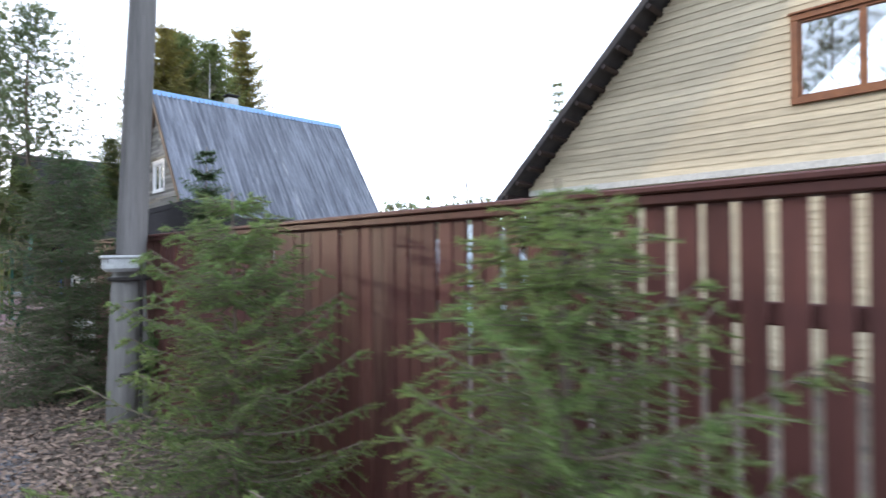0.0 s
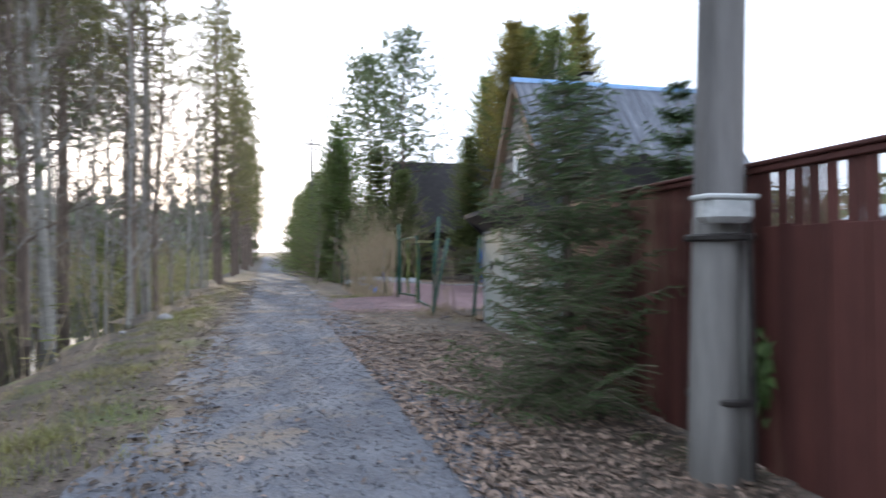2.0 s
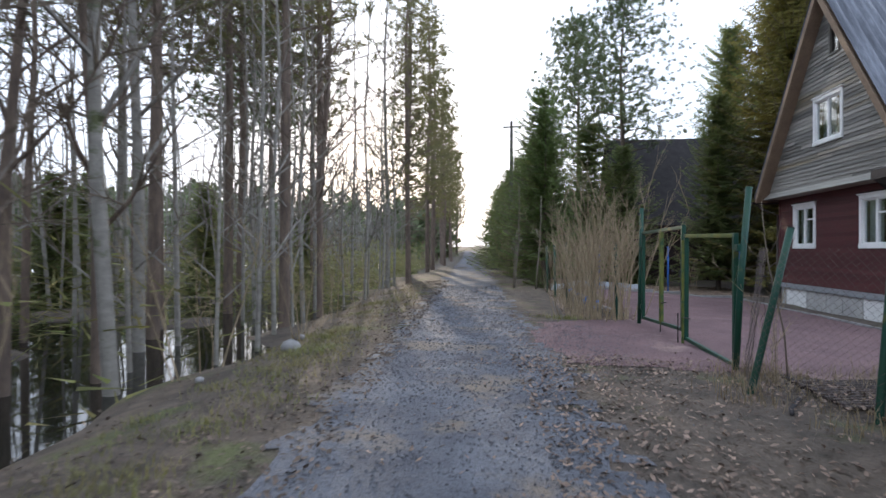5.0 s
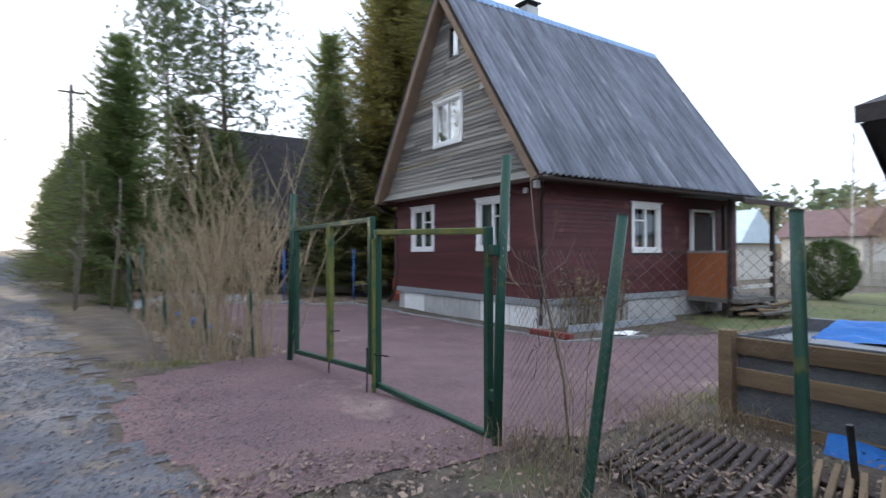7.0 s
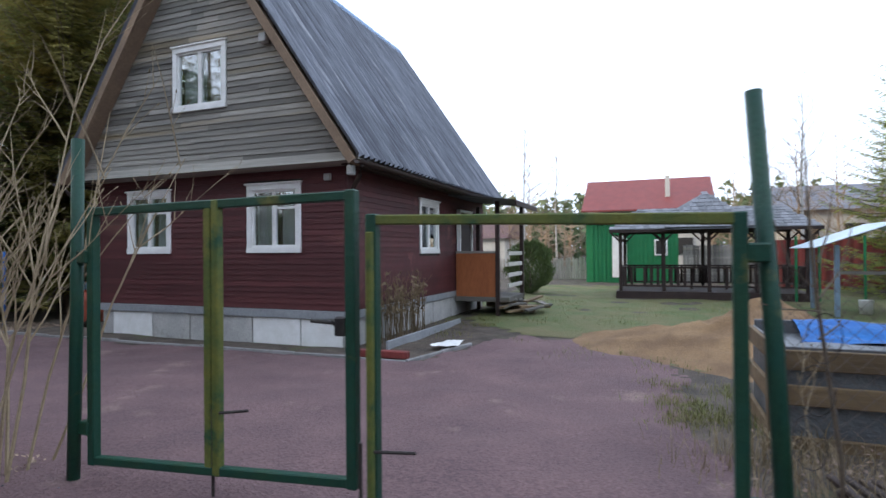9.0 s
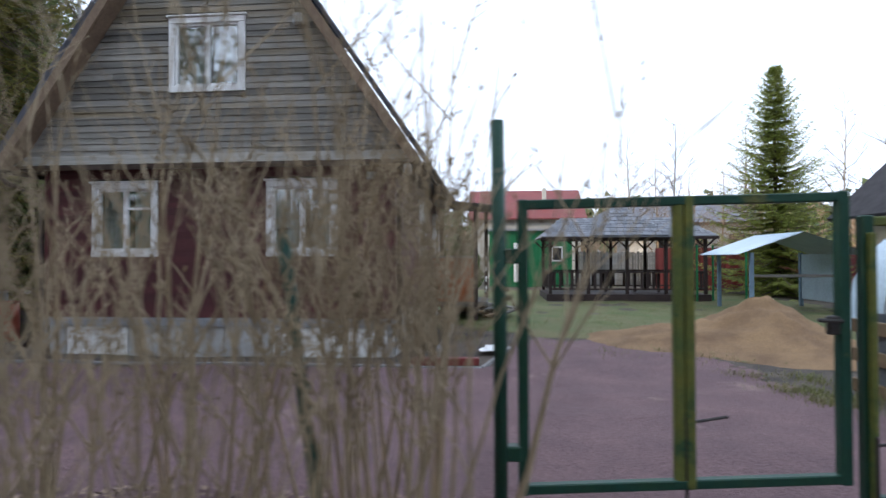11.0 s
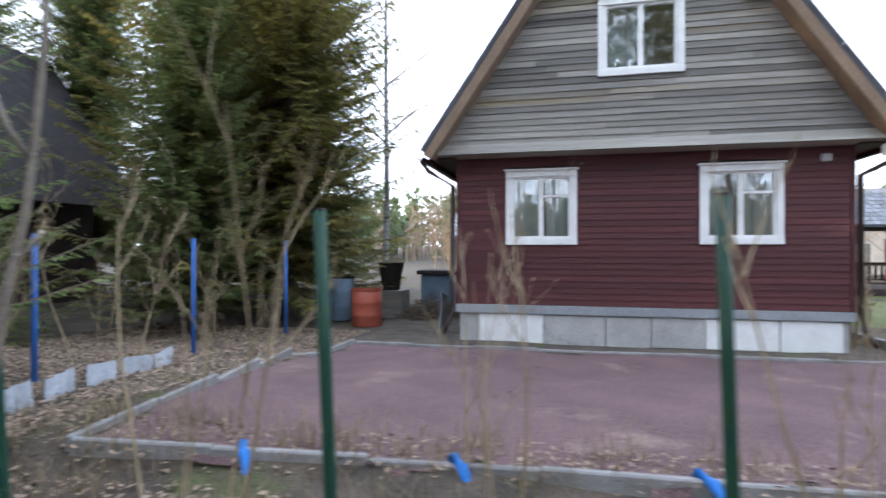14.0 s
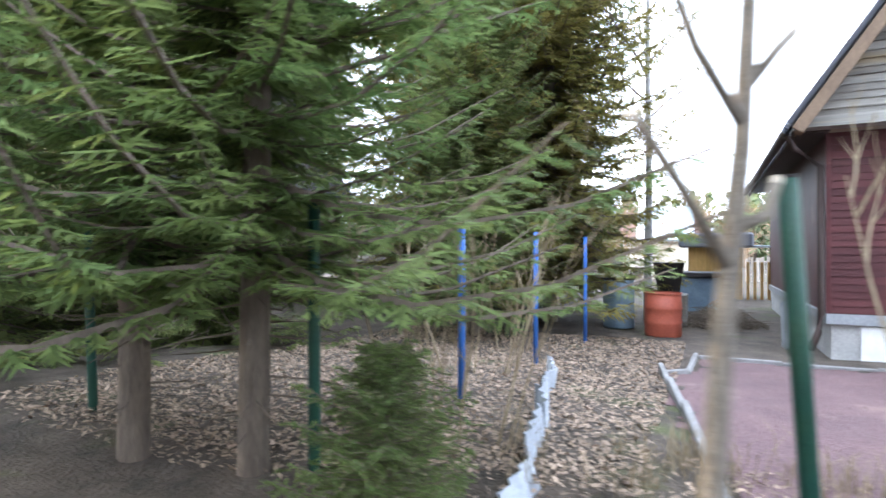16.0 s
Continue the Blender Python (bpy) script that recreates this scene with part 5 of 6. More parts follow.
for i in range(15):
    a = math.pi * i / 14
    for xx in (9.6, 12.9):
        b.v.append((xx, 9.8 + 1.35 * (1 - math.cos(a)), -0.28 + 2.13 * math.sin(a) ** 0.8))
for i in range(14):
    b.f.append((2 * i, 2 * i + 1, 2 * i + 3, 2 * i + 2))
part("cover", b, M_POLY, ph, smooth=True)

# ---------------- clutter beside the house ----------------
def drum(x, y, r, h, mat, name, label, cat, lid=True):
    z = ground_z(x, y)
    t = thing(name, label, cat, (x, y, z))
    part("body", Build().lathe([(0, 0), (r * 0.95, 0), (r, 0.03), (r, h * 0.3), (r * 1.03, h * 0.33), (r, h * 0.36), (r, h * 0.64), (r * 1.03, h * 0.67), (r, h * 0.7), (r * 0.98, h), (r * 0.9, h), (r * 0.88, h * 0.94), (0, h * 0.93)], 22, (x, y, z)), mat, t, smooth=True)
    part("rim", Build().lathe([(r * 0.96, h), (r * 1.03, h + 0.01), (r * 1.03, h + 0.03), (r * 0.96, h + 0.03)], 22, (x, y, z)), M_STEEL if mat is M_DRUM else mat, t)


drum(10.95, 30.75, 0.29, 0.92, M_DRUM, "barrel", "blue-grey plastic barrel beside the house", "barrel")
drum(10.3, 29.9, 0.31, 0.74, M_BUCKET, "tub", "faded red plastic tub on leaf litter", "tub")
tk = thing("water_tank", "dark grey-blue rectangular water tank with a flat lid", "tank", (15.3, 29.4, -0.27))
part("body", Build().box(14.85, 15.8, 28.8, 29.98, -0.35, 0.58, 0.03), M_DRUM, tk)
part("lid", Build().box(14.75, 15.9, 28.7, 30.08, 0.58, 0.70, 0.02), M_FELT, tk)
pt = thing("plant_pot", "black plastic pot with a small conifer", "plant pot", (11.9, 29.9, -0.27))
part("pot", Build().lathe([(0, 0), (0.2, 0), (0.3, 0.62), (0.32, 0.64), (0.28, 0.64), (0, 0.6)], 18, (11.9, 29.9, 0.35)), M_FELT, pt, smooth=True)
part("stand", Build().box(11.55, 12.25, 29.55, 30.25, -0.4, 0.35, 0.01), M_GABLE, pt)
ht = thing("small_hut", "small ochre wooden hut with a grey roof and slatted side", "hut", (20.2, 28.9, -0.27))
part("wall", Build().box(19.4, 21.0, 28.2, 29.75, -0.4, 1.36), M_OCHRE, ht)
part("roof", Build().box(19.1, 21.3, 27.9, 30.04, 1.36, 1.82, 0.06), M_SLATE, ht)
part("lean_to", Build().box(19.2, 21.2, 26.9, 27.9, 1.36, 1.42, 0.01), M_POLY, ht, "pale sheet lean-to roof")
for k in range(6):
    part("rail", Build().box(19.5, 19.55, 27.05 + k * 0.19, 27.13 + k * 0.19, -0.3, 0.9), M_OCHRE, ht)
for k in range(6):
    part("wall_board", Build().box(19.36, 19.40, 28.2 + k * 0.26, 28.45 + k * 0.26, -0.35, 1.36, 0.006), M_OCHRE, ht)
for x, y in ((4.09, 31.06), (6.58, 31.14), (8.98, 31.0)):
    bp = thing("blue_post", "thin bright blue painted fence post", "post", (x, y, -0.2), "blue fence posts")
    part("tube", Build().tube([(x, y, ground_z(x, y) - 0.2), (x, y, 1.45)], 0.03, 10), M_BLUEPAINT, bp, smooth=True)
for k in range(6):
    x = 2.5 + k * 0.58
    y = 29.98 + 0.13 * k
    z = ground_z(x, y)
    s = thing("slate_offcut", "pale grey corrugated slate offcut set upright as an edging", "edging sheet", (x, y, z), "slate edging")
    b = Build()
    for lay in (0, 0.012):
        for i in range(13):
            for zz in (-0.12, 0.20):
                b.v.append((-0.25 + 0.5 * i / 12, lay + 0.02 * math.cos(i * 1.57), zz))
    for i in range(12):
        b.f += [(2 * i, 2 * i + 2, 2 * i + 3, 2 * i + 1), (26 + 2 * i, 26 + 2 * i + 1, 26 + 2 * i + 3, 26 + 2 * i + 2), (2 * i + 1, 2 * i + 3, 26 + 2 * i + 3, 26 + 2 * i + 1)]
    o = part("sheet", b, M_OFFCUT, s, smooth=True)
    o.matrix_parent_inverse = Matrix()
    o.matrix_basis = pose(0, 0, 0, rng.uniform(-28, 12), rng.uniform(-8, 8), rng.uniform(-12, 12) + 13)
pl = solid("loose_board", Build().box(9.0, 12.6, 21.05, 21.1, -0.27, -0.02, 0.006, pose(0, 0, 0, 0, 0.6)), M_BAND, "corrugated grey sheet edging the flower bed by the house", "board")
rag = solid("white_rag", cloth(9.2, 9.9, 20.0, 20.35, lambda x, y: -0.19, 12, 0.05, 4.0), M_WHITE, "white crumpled plastic sheet on the gravel edge", "rag", smooth=True)
bdl = thing("firewood_pile", "loose pile of boards and firewood under the porch", "wood pile", (15.3, 19.9, -0.27))
for k in range(16):
    x, y = 14.3 + rng.uniform(0, 1.5), 19.7 + rng.uniform(0, 0.8)
    part("log", Build().box(-0.5, 0.5, -0.06, 0.06, 0, 0.05, 0.006, pose(x, y, -0.26 + rng.uniform(0, .35), rng.uniform(-8, 8), rng.uniform(-6, 6), rng.uniform(-40, 40))), M_GABLE if k % 2 else M_PLANK, bdl)



heap = Build()
for k in range(420):
    r, a = 0.85 * math.sqrt(rng.random()), rng.uniform(0, 6.28)
    x, y = 12.1 + r * math.cos(a), 29.0 + 0.8 * r * math.sin(a)
    z = ground_z(x, y) + 0.55 * (1 - r / 0.9) * rng.random()
    a, L = rng.uniform(0, 6.28), rng.uniform(.15, .5)
    heap.tube([(x, y, z), (x + math.cos(a) * L * .5, y + math.sin(a) * L * .5, z + rng.uniform(0, .12)), (x + math.cos(a) * L, y + math.sin(a) * L, max(ground_z(x, y), z + rng.uniform(-.1, .1)))], [0.012, 0.010, 0.005], 4, False)
solid("brushwood", heap, M_TWIG, "low tangle of brown brushwood and leaves beside the house", "brushwood", kind="stuff")
solid("leaning_sheet", Build().box(0, 0.02, -0.28, 0.28, 0, 0.75, 0.004, pose(9.55, 28.12, -0.27, 14, 0, 92)), M_OFFCUT, "pale grey sheet offcut leaning on the house plinth", "sheet")

# ---------------- plants ----------------
def spruce(name, h, r, seed, levels, arms, twigs, bare=0.04, needles=0, mat=M_SPRUCE, label="", group="", droop=0.35, twig_len=0.30, power=0.85, trunk_r=None):
    """A spruce: whorls of drooping arms with side twigs. needles: needles on each twig, or none for twigs as slim blades."""
    g = random.Random(seed)
    t = thing("spruce_tree", label, "tree", group=group)
    tr = trunk_r or 0.012 * h + 0.01
    bend = [(0.02 * h * g.uniform(-.5, .5) * k, 0.02 * h * g.uniform(-.5, .5) * k, h * k) for k in (0, 0.3, 0.65, 1)]
    part("trunk", Build().tube([(bend[0][0], bend[0][1], -0.3)] + bend, [tr * 1.15, tr, tr * 0.78, tr * 0.42, 0.004], 9), M_BARK, t, smooth=True)
    c, wood = Build(), Build()
    for lv in range(levels):
        q = bare + (1 - bare) * (lv + g.uniform(-.3, .3)) / levels
        z = h * min(max(q, 0.01), 0.995)
        reach = r * (1 - q) ** power + 0.03 * h * 0.2
        n = arms if q < 0.85 else max(3, arms - 2)
        a0 = g.uniform(0, 6.28)
        for k in range(n):
            a = a0 + 6.28 * k / n + g.uniform(-.3, .3)
            L = reach * g.uniform(0.55, 1.12)
            rise = (0.55 * q - droop * (1 - q)) + g.uniform(-.12, .12)
            pts = []
            for i in range(5):
                s = i / 4
                pts.append(Vector((math.cos(a) * L * s, math.sin(a) * L * s, z + L * (rise * s - 0.28 * droop * math.sin(s * 3.1) + 0.20 * s * s))))
            wood.tube(pts, [max(0.003, 0.011 * L * (1 - i / 5)) for i in range(5)], 3, False)
            d = Vector((math.cos(a), math.sin(a), 0))
            side = Vector((-d.y, d.x, 0))
            m = max(3, int(twigs * (0.35 + 0.65 * L / max(r, 0.01))))
            for j in range(m):
                s = (j + 0.6) / m
                i = min(3, int(s * 4))
                p = pts[i].lerp(pts[i + 1], s * 4 - i)
                for sg in (-1, 1):
                    tl = twig_len * (1.05 - 0.6 * s) * g.uniform(0.6, 1.25) * (0.6 + 0.4 * L / max(r, 0.01))
                    dr = (d * g.uniform(.35, .8) + side * sg * g.uniform(.5, 1) + Vector((0, 0, g.uniform(-.45, .12)))).normalized()
                    e = p + dr * tl
                    if needles:
                        wood.tube([p, e], [0.0035, 0.0015], 3, False)
                        for u in range(needles):
                            w = (u + 0.5) / needles
                            b0 = p.lerp(e, w)
                            o = (dr * 0.55 + side * g.uniform(-1, 1) * 0.9 + Vector((0, 0, g.uniform(-.5, .9)))).normalized() * g.uniform(.018, .032)
                            x = dr.cross(o).normalized() * 0.0038
                            c.face(b0 + x, b0 + o, b0 - x)
                    else:
                        up = Vector((g.uniform(-.5, .5), g.uniform(-.5, .5), 1))
                        x = dr.cross(up).normalized()
                        w = tl * 0.07
                        c.face(p - x * w, p + x * w, e)
                        for s2 in (0.12, 0.38, 0.62):
                            q1 = p.lerp(e, s2)
                            for s3 in (-1, 1):
                                o = (dr * 0.75 + x * s3 * 0.8 + Vector((0, 0, g.uniform(-.5, .05)))).normalized() * tl * (0.55 - 0.35 * s2)
                                y3 = o.cross(up).normalized() * w * 0.9
                                c.face(q1 - y3, q1 + y3, q1 + o)
    if bare > 0.1:
        for k in range(int(26 + 60 * bare)):
            z, a, L = h * bare * g.uniform(.12, 1.1), g.uniform(0, 6.28), g.uniform(.08, 0.10 * r + 0.35)
            o = Vector((math.cos(a), math.sin(a), 0))
            wood.tube([o * tr * 0.8 + Vector((0, 0, z)), o * (tr + L * 0.5) + Vector((0, 0, z - 0.03)), o * (tr + L) + Vector((0, 0, z + g.uniform(-.18, .05)))], [0.008, 0.005, 0.002], 3, False)
    tagged(part("branchwork", wood, M_BARK, t), kind="stuff")
    tagged(part("crown", c, mat, t), kind="stuff")
    return t


def pine(name, h, r, seed, bare=0.45, label="", group="", arms=34, tufts=9, needles=34, mat=M_PINE):
    g = random.Random(seed)
    t = thing("pine_tree", label, "tree", group=group)
    tr = 0.0075 * h + 0.02
    sway = [Vector((0.1 * h * 0.15 * g.uniform(-1, 1) * k, 0.1 * h * 0.15 * g.uniform(-1, 1) * k, h * k)) for k in (0, 0.35, 0.7, 1)]
    part("trunk", Build().tube([sway[0] - Vector((0, 0, .4))] + sway, [tr * 1.1, tr, tr * 0.8, tr * 0.5, 0.02], 9), M_PINEBARK, t, smooth=True)
    wood, c = Build(), Build()
    for k in range(int(arms * 0.5)):
        z, a, L = h * g.uniform(0.12, bare), g.uniform(0, 6.28), g.uniform(0.3, 1.2)
        p = sway[0].lerp(sway[3], z / h)
        wood.tube([p, p + Vector((math.cos(a) * L, math.sin(a) * L, g.uniform(-.2, .15)))], [0.015, 0.004], 3, False)
    for k in range(arms):
        q = bare + (1 - bare) * (k + g.random()) / arms
        z, a = h * q, k * 2.4 + g.uniform(-.4, .4)
        L = r * (1.0 - 0.75 * max(0, (q - bare) / (1 - bare)) ** 1.6) * g.uniform(0.6, 1.1)
        p = sway[0].lerp(sway[3], q)
        pts = [p + Vector((math.cos(a) * L * s, math.sin(a) * L * s, L * (0.12 * s + 0.25 * s * s) + g.uniform(-.05, .05))) for s in (0, 0.35, 0.7, 1)]
        wood.tube(pts, [0.012 * L + 0.015, 0.02, 0.012, 0.004], 3, False)
        for j in range(tufts):
            s = 0.3 + 0.7 * (j + g.random()) / tufts
            i = min(2, int(s * 3))
            o = pts[i].lerp(pts[i + 1], s * 3 - i) + Vector((g.gauss(0, .11 * r), g.gauss(0, .11 * r), g.gauss(0.05, .05 * r)))
            for u in range(needles):
                d = Vector((g.gauss(0, 1), g.gauss(0, 1), g.gauss(0.35, 0.8))).normalized() * g.uniform(.14, .30)
                x = d.orthogonal().normalized() * 0.015
                c.face(o + x + d * 0.1, o + d, o - x + d * 0.1)
    tagged(part("branchwork", wood, M_PINEBARK, t), kind="stuff")
    tagged(part("crown", c, mat, t), kind="stuff")
    return t


def bare_tree(name, h, seed, bark, label="", group="", spread=0.28, start=0.3, arms=16, depth=2, r0=None, word="birch_tree", buds=None):
    """A leafless tree with forking limbs and fine twigs."""
    g = random.Random(seed)
    t = thing(word, label, "tree", group=group)
    tr = r0 or 0.009 * h + 0.01
    lean = Vector((g.uniform(-.05, .05) * h, g.uniform(-.05, .05) * h, 0))
    ax = [lean * s * s + Vector((g.uniform(-.01, .01) * h, g.uniform(-.01, .01) * h, h * s)) * (1 if s else 0) for s in (0, 0.25, 0.5, 0.75, 1)]
    part("trunk", Build().tube([Vector((0, 0, -.4))] + ax, [tr * 1.2, tr, tr * 0.85, tr * 0.62, tr * 0.36, 0.006], 8), bark, t, smooth=True)
    limbs, twigs = Build(), Build()

    def grow(b, p, d, L, r, lv):
        q = [p]
        for k in range(3):
            d = (d + Vector((g.gauss(0, .16), g.gauss(0, .16), g.gauss(.06, .12)))).normalized()
            q.append(q[-1] + d * L / 3)
        b.tube(q, [r, r * 0.8, r * 0.55, r * 0.25], 4 if lv else 3, False)
        if lv:
            for k in range(5 if lv > 1 else 6):
                s = g.uniform(.25, 1)
                i = min(2, int(s * 3))
                nd = (d + Vector((g.gauss(0, .7), g.gauss(0, .7), g.gauss(.1, .45)))).normalized()
                grow(twigs, q[i].lerp(q[i + 1], s * 3 - i), nd, L * g.uniform(.35, .6), r * 0.45, lv - 1)
    for k in range(arms):
        q = start + (0.98 - start) * (k + g.random()) / arms
        i = min(3, int(q * 4))
        p = ax[i].lerp(ax[i + 1], q * 4 - i)
        a = k * 2.4 + g.uniform(-.5, .5)
        L = h * spread * (1.15 - q) * g.uniform(.6, 1.1)
        grow(limbs, p, Vector((math.cos(a) * .8, math.sin(a) * .8, g.uniform(.35, .9))).normalized(), L, tr * (1.1 - q) * 0.42 + 0.004, depth)
    tagged(part("limbwork", limbs, bark if bark is not M_BIRCH else M_TWIG, t), kind="stuff")
    tagged(part("twigwork", twigs, M_TWIG, t), kind="stuff")
    return t


def willow_shrub(name, h, seed, stems=16, spread=0.55, label="", group="bare shrubs along the fence"):
    g = random.Random(seed)
    t = thing("bare_shrub", label, "shrub", group=group)
    wood, bud = Build(), Build()

    def shoot(p, d, L, r, lv):
        q = [p]
        for k in range(4):
            d = (d + Vector((g.gauss(0, .09), g.gauss(0, .09), g.gauss(.05, .06)))).normalized()
            q.append(q[-1] + d * L / 4)
        wood.tube(q, [r, r * 0.85, r * 0.7, r * 0.5, r * 0.25], 5 if lv else 4, False)
        if lv:
            for k in range(g.randint(3, 5)):
                s = g.uniform(.3, .98)
                i = min(3, int(s * 4))
                a = g.uniform(0, 6.28)
                nd = (d * 0.9 + Vector((math.cos(a), math.sin(a), .25)) * g.uniform(.35, .8)).normalized()
                shoot(q[i].lerp(q[i + 1], s * 4 - i), nd, L * g.uniform(.22, .42), r * 0.55, lv - 1)
        if lv < 2 and g.random() < 0.4:
            e = q[-1]
            bud.tube([e, e + d * 0.012, e + d * 0.03], [0.004, 0.007, 0.002], 4, False)
    for k in range(stems):
        a, e = g.uniform(0, 6.28), g.uniform(0, 1) ** 0.6
        p = Vector((math.cos(a) * e * spread * 0.5, math.sin(a) * e * spread * 0.5, -0.05))
        shoot(p, Vector((math.cos(a) * e * 0.30, math.sin(a) * e * 0.30, 1)).normalized(), h * g.uniform(.6, 1.05), g.uniform(.006, .013), 2)
    tagged(part("stemwork", wood, M_WILLOW, t), kind="stuff")
    tagged(part("budding", bud, M_DRY, t), kind="stuff")
    return t


def put(t, *places):
    """Stands a plant and its copies at (x, y, turn, size)."""
    first = True
    for x, y, turn, size in places:
        m = pose(x, y, ground_z(x, y) - 0.02, 0, 0, turn)
        if first:
            t.scale = (size, size, size)
            t.matrix_basis = m @ Matrix.Diagonal((size, size, size, 1))
            first = False
        else:
            o = copy_thing(t, m)
            o.scale = (size, size, size)


# young spruces at the plank fence
YL = "young bright green spruce in front of the plank fence"
put(spruce("s", 1.86, 0.98, 11, 15, 7, 17, 0.02, 30, M_YSPRUCE, YL, "young spruces", 0.10, 0.26, power=0.75, trunk_r=0.022), (2.66, 4.5, 0, 1))
put(spruce("s", 1.74, 1.2, 12, 12, 7, 18, 0.02, 30, M_YSPRUCE, YL, "young spruces", 0.06, 0.28, power=0.95, trunk_r=0.024), (2.68, 2.55, 40, 1))
put(spruce("s", 2.3, 0.98, 13, 22, 8, 18, 0.02, 26, M_DSPRUCE, "dark bushy spruce beside the utility pole", "", 0.22, 0.30, power=0.6, trunk_r=0.045), (2.72, 8.75, 0, 1.12))
put(spruce("s", 3.25, 1.15, 20, 24, 7, 16, 0.02, 0, M_DSPRUCE, "dark green spruce behind the plank fence", "", 0.1, 0.26, power=0.8, trunk_r=0.045), (4.7, 10.05, 0, 1))
put(spruce("s", 6.1, 1.1, 24, 22, 6, 12, 0.25, 0, M_SPRUCE, "thin blue-green spruce beside the yellow house", "", 0.15, 0.3, power=0.75, trunk_r=0.05), (13.0, 9.3, 0, 1))
put(spruce("s", 1.08, 0.78, 14, 12, 8, 15, 0.03, 30, M_YSPRUCE, "small bright green spruce seedling by the fence", "", 0.10, 0.22, trunk_r=0.014), (1.76, 30.36, 0, 0.82), (-2.05, 9.5, 50, 0.48), (-2.55, 10.3, 120, 0.42))
# spruces with brushed-up trunks at the fence corner
put(spruce("s", 8.6, 2.75, 15, 38, 7, 32, 0.15, 0, M_YSPRUCE, "dense dark spruce with a bare lower trunk at the fence line", "lane spruces", 0.3, 0.34, power=0.6, trunk_r=0.10), (2.08, 31.40, 0, 0.88), (1.97, 32.22, 100, 0.92))
big = spruce("s", 14.5, 3.6, 16, 52, 9, 26, 0.12, 0, M_SPRUCE, "tall dense dark green spruce", "tall spruces", 0.5, 0.68, power=0.45, trunk_r=0.17)
put(big, (12.6, 33.4, 140, 0.98), (9.0, 33.0, 20, 0.54), (14.5, 34.2, 300, 1.0), (14.7, 47, 30, 1.10), (16.5, 43, 10, 1.0))
put(spruce("s", 14.5, 3.6, 26, 46, 9, 24, 0.10, 0, M_SUNSPRUCE, "tall spruce behind the house, low sunlight painted into its olive-green needles", "tall spruces", 0.5, 0.66, power=0.5, trunk_r=0.17), (11.3, 32.2, 250, 0.96), (13.2, 36, 200, 1.06), (17.7, 37.2, 60, 1.18))
low = spruce("s", 8.2, 3.7, 17, 38, 9, 24, 0.02, 0, M_SPRUCE, "broad dark spruce hanging over the lane edge", "lane spruces", 0.4, 0.6, power=0.7, trunk_r=0.13)
put(low, (2.4, 37.0, 0, 0.88), (5.9, 36.0, 45, 0.78), (2.1, 41.5, 80, 0.95), (4.9, 39.8, 150, 1.0), (1.4, 48, 33, 0.95), (0.7, 57, 210, 1.0), (0.0, 68, 20, 1.05), (-1.0, 82, 100, 1.15), (-9.6, 92, 12, 1.2), (-9.5, 19.5, 30, 0.4), (-12, 24, 90, 0.5), (-14.5, 16, 140, 0.55), (-11, 30, 10, 0.5), (-16, 30, 200, 0.6), (-18, 21, 77, 0.6), (-13, 12, 0, 0.5), (-17, 40, 0, 0.7), (-10, 38, 200, 0.5))
put(spruce("s", 9.6, 3.7, 19, 50, 9, 26, 0.03, 0, M_SUNCONE, "conical spruce at the back of the garden, sunlight painted into its yellow-green needles", "", 0.3, 0.5, trunk_r=0.13), (24.0, 8.45, 15, 1.0))
# drooping spruce at the flooded wood's edge
put(spruce("s", 9.0, 2.4, 18, 26, 6, 17, 0.24, 0, M_SPRUCE, "thin drooping spruce at the edge of the flooded wood", "", 0.7, 0.5, power=0.4, trunk_r=0.09), (-4.4, 11.2, 0, 1.0), (-6.2, 9.5, 90, 1.1))
# pines
pn = pine("p", 15.5, 3.9, 21, 0.42, "tall pine with an open blue-green crown", "pines", 64, 22)
put(pn, (6.5, 39.2, 0, 1.0), (4.9, 44.5, 120, 1.0), (-9.5, 29, 40, 0.95), (-11.5, 21, 80, 0.95), (-12, 38, 160, 1.1), (20, 47, 0, 0.95))
pn2 = pine("p", 17, 2.4, 22, 0.24, "tall slim pine with ragged olive needles", "lane pines", 64, 10, 20, M_LPINE)
put(pn2, *[(lane_x(y) - (2.7 if y < 45 else 2.2) - 0.4 * (k % 3), y, 47 * k, 0.88 + 0.04 * (k % 5)) for k, y in enumerate((34, 37.5, 41, 44.5, 48, 52, 56, 61, 66, 72, 79, 87, 96, 106))])
pn3 = pine("p", 14, 2.0, 23, 0.45, "tall bare-stemmed pine at the wood's edge", "lane pines", 44, 10, 20, M_LPINE)
put(pn3, (-7.4, 22.0, 330, 0.9), (-4.0, 21.3, 0, 1.0), (-4.7, 25.2, 90, 1.05), (-6.5, 23.5, 10, 1.0), (-8, 27, 60, 1.1), (-5.8, 19.5, 130, 1.0), (-9.5, 24, 0, 1.0), (-7, 31, 300, 1.0), (-7.4, 2.2, 0, 1.0), (-9.0, 6.6, 50, 1.0), (-11.0, 4.0, 100, 1.1), (-9.2, -0.6, 250, 1.0))
# bare trees of the flooded wood
asp = bare_tree("a", 13, 31, M_ASPEN, "grey-barked bare aspen rising from the flooded wood", "flooded wood trees", 0.24, 0.25, 20, 2, 0.10, "aspen_tree")
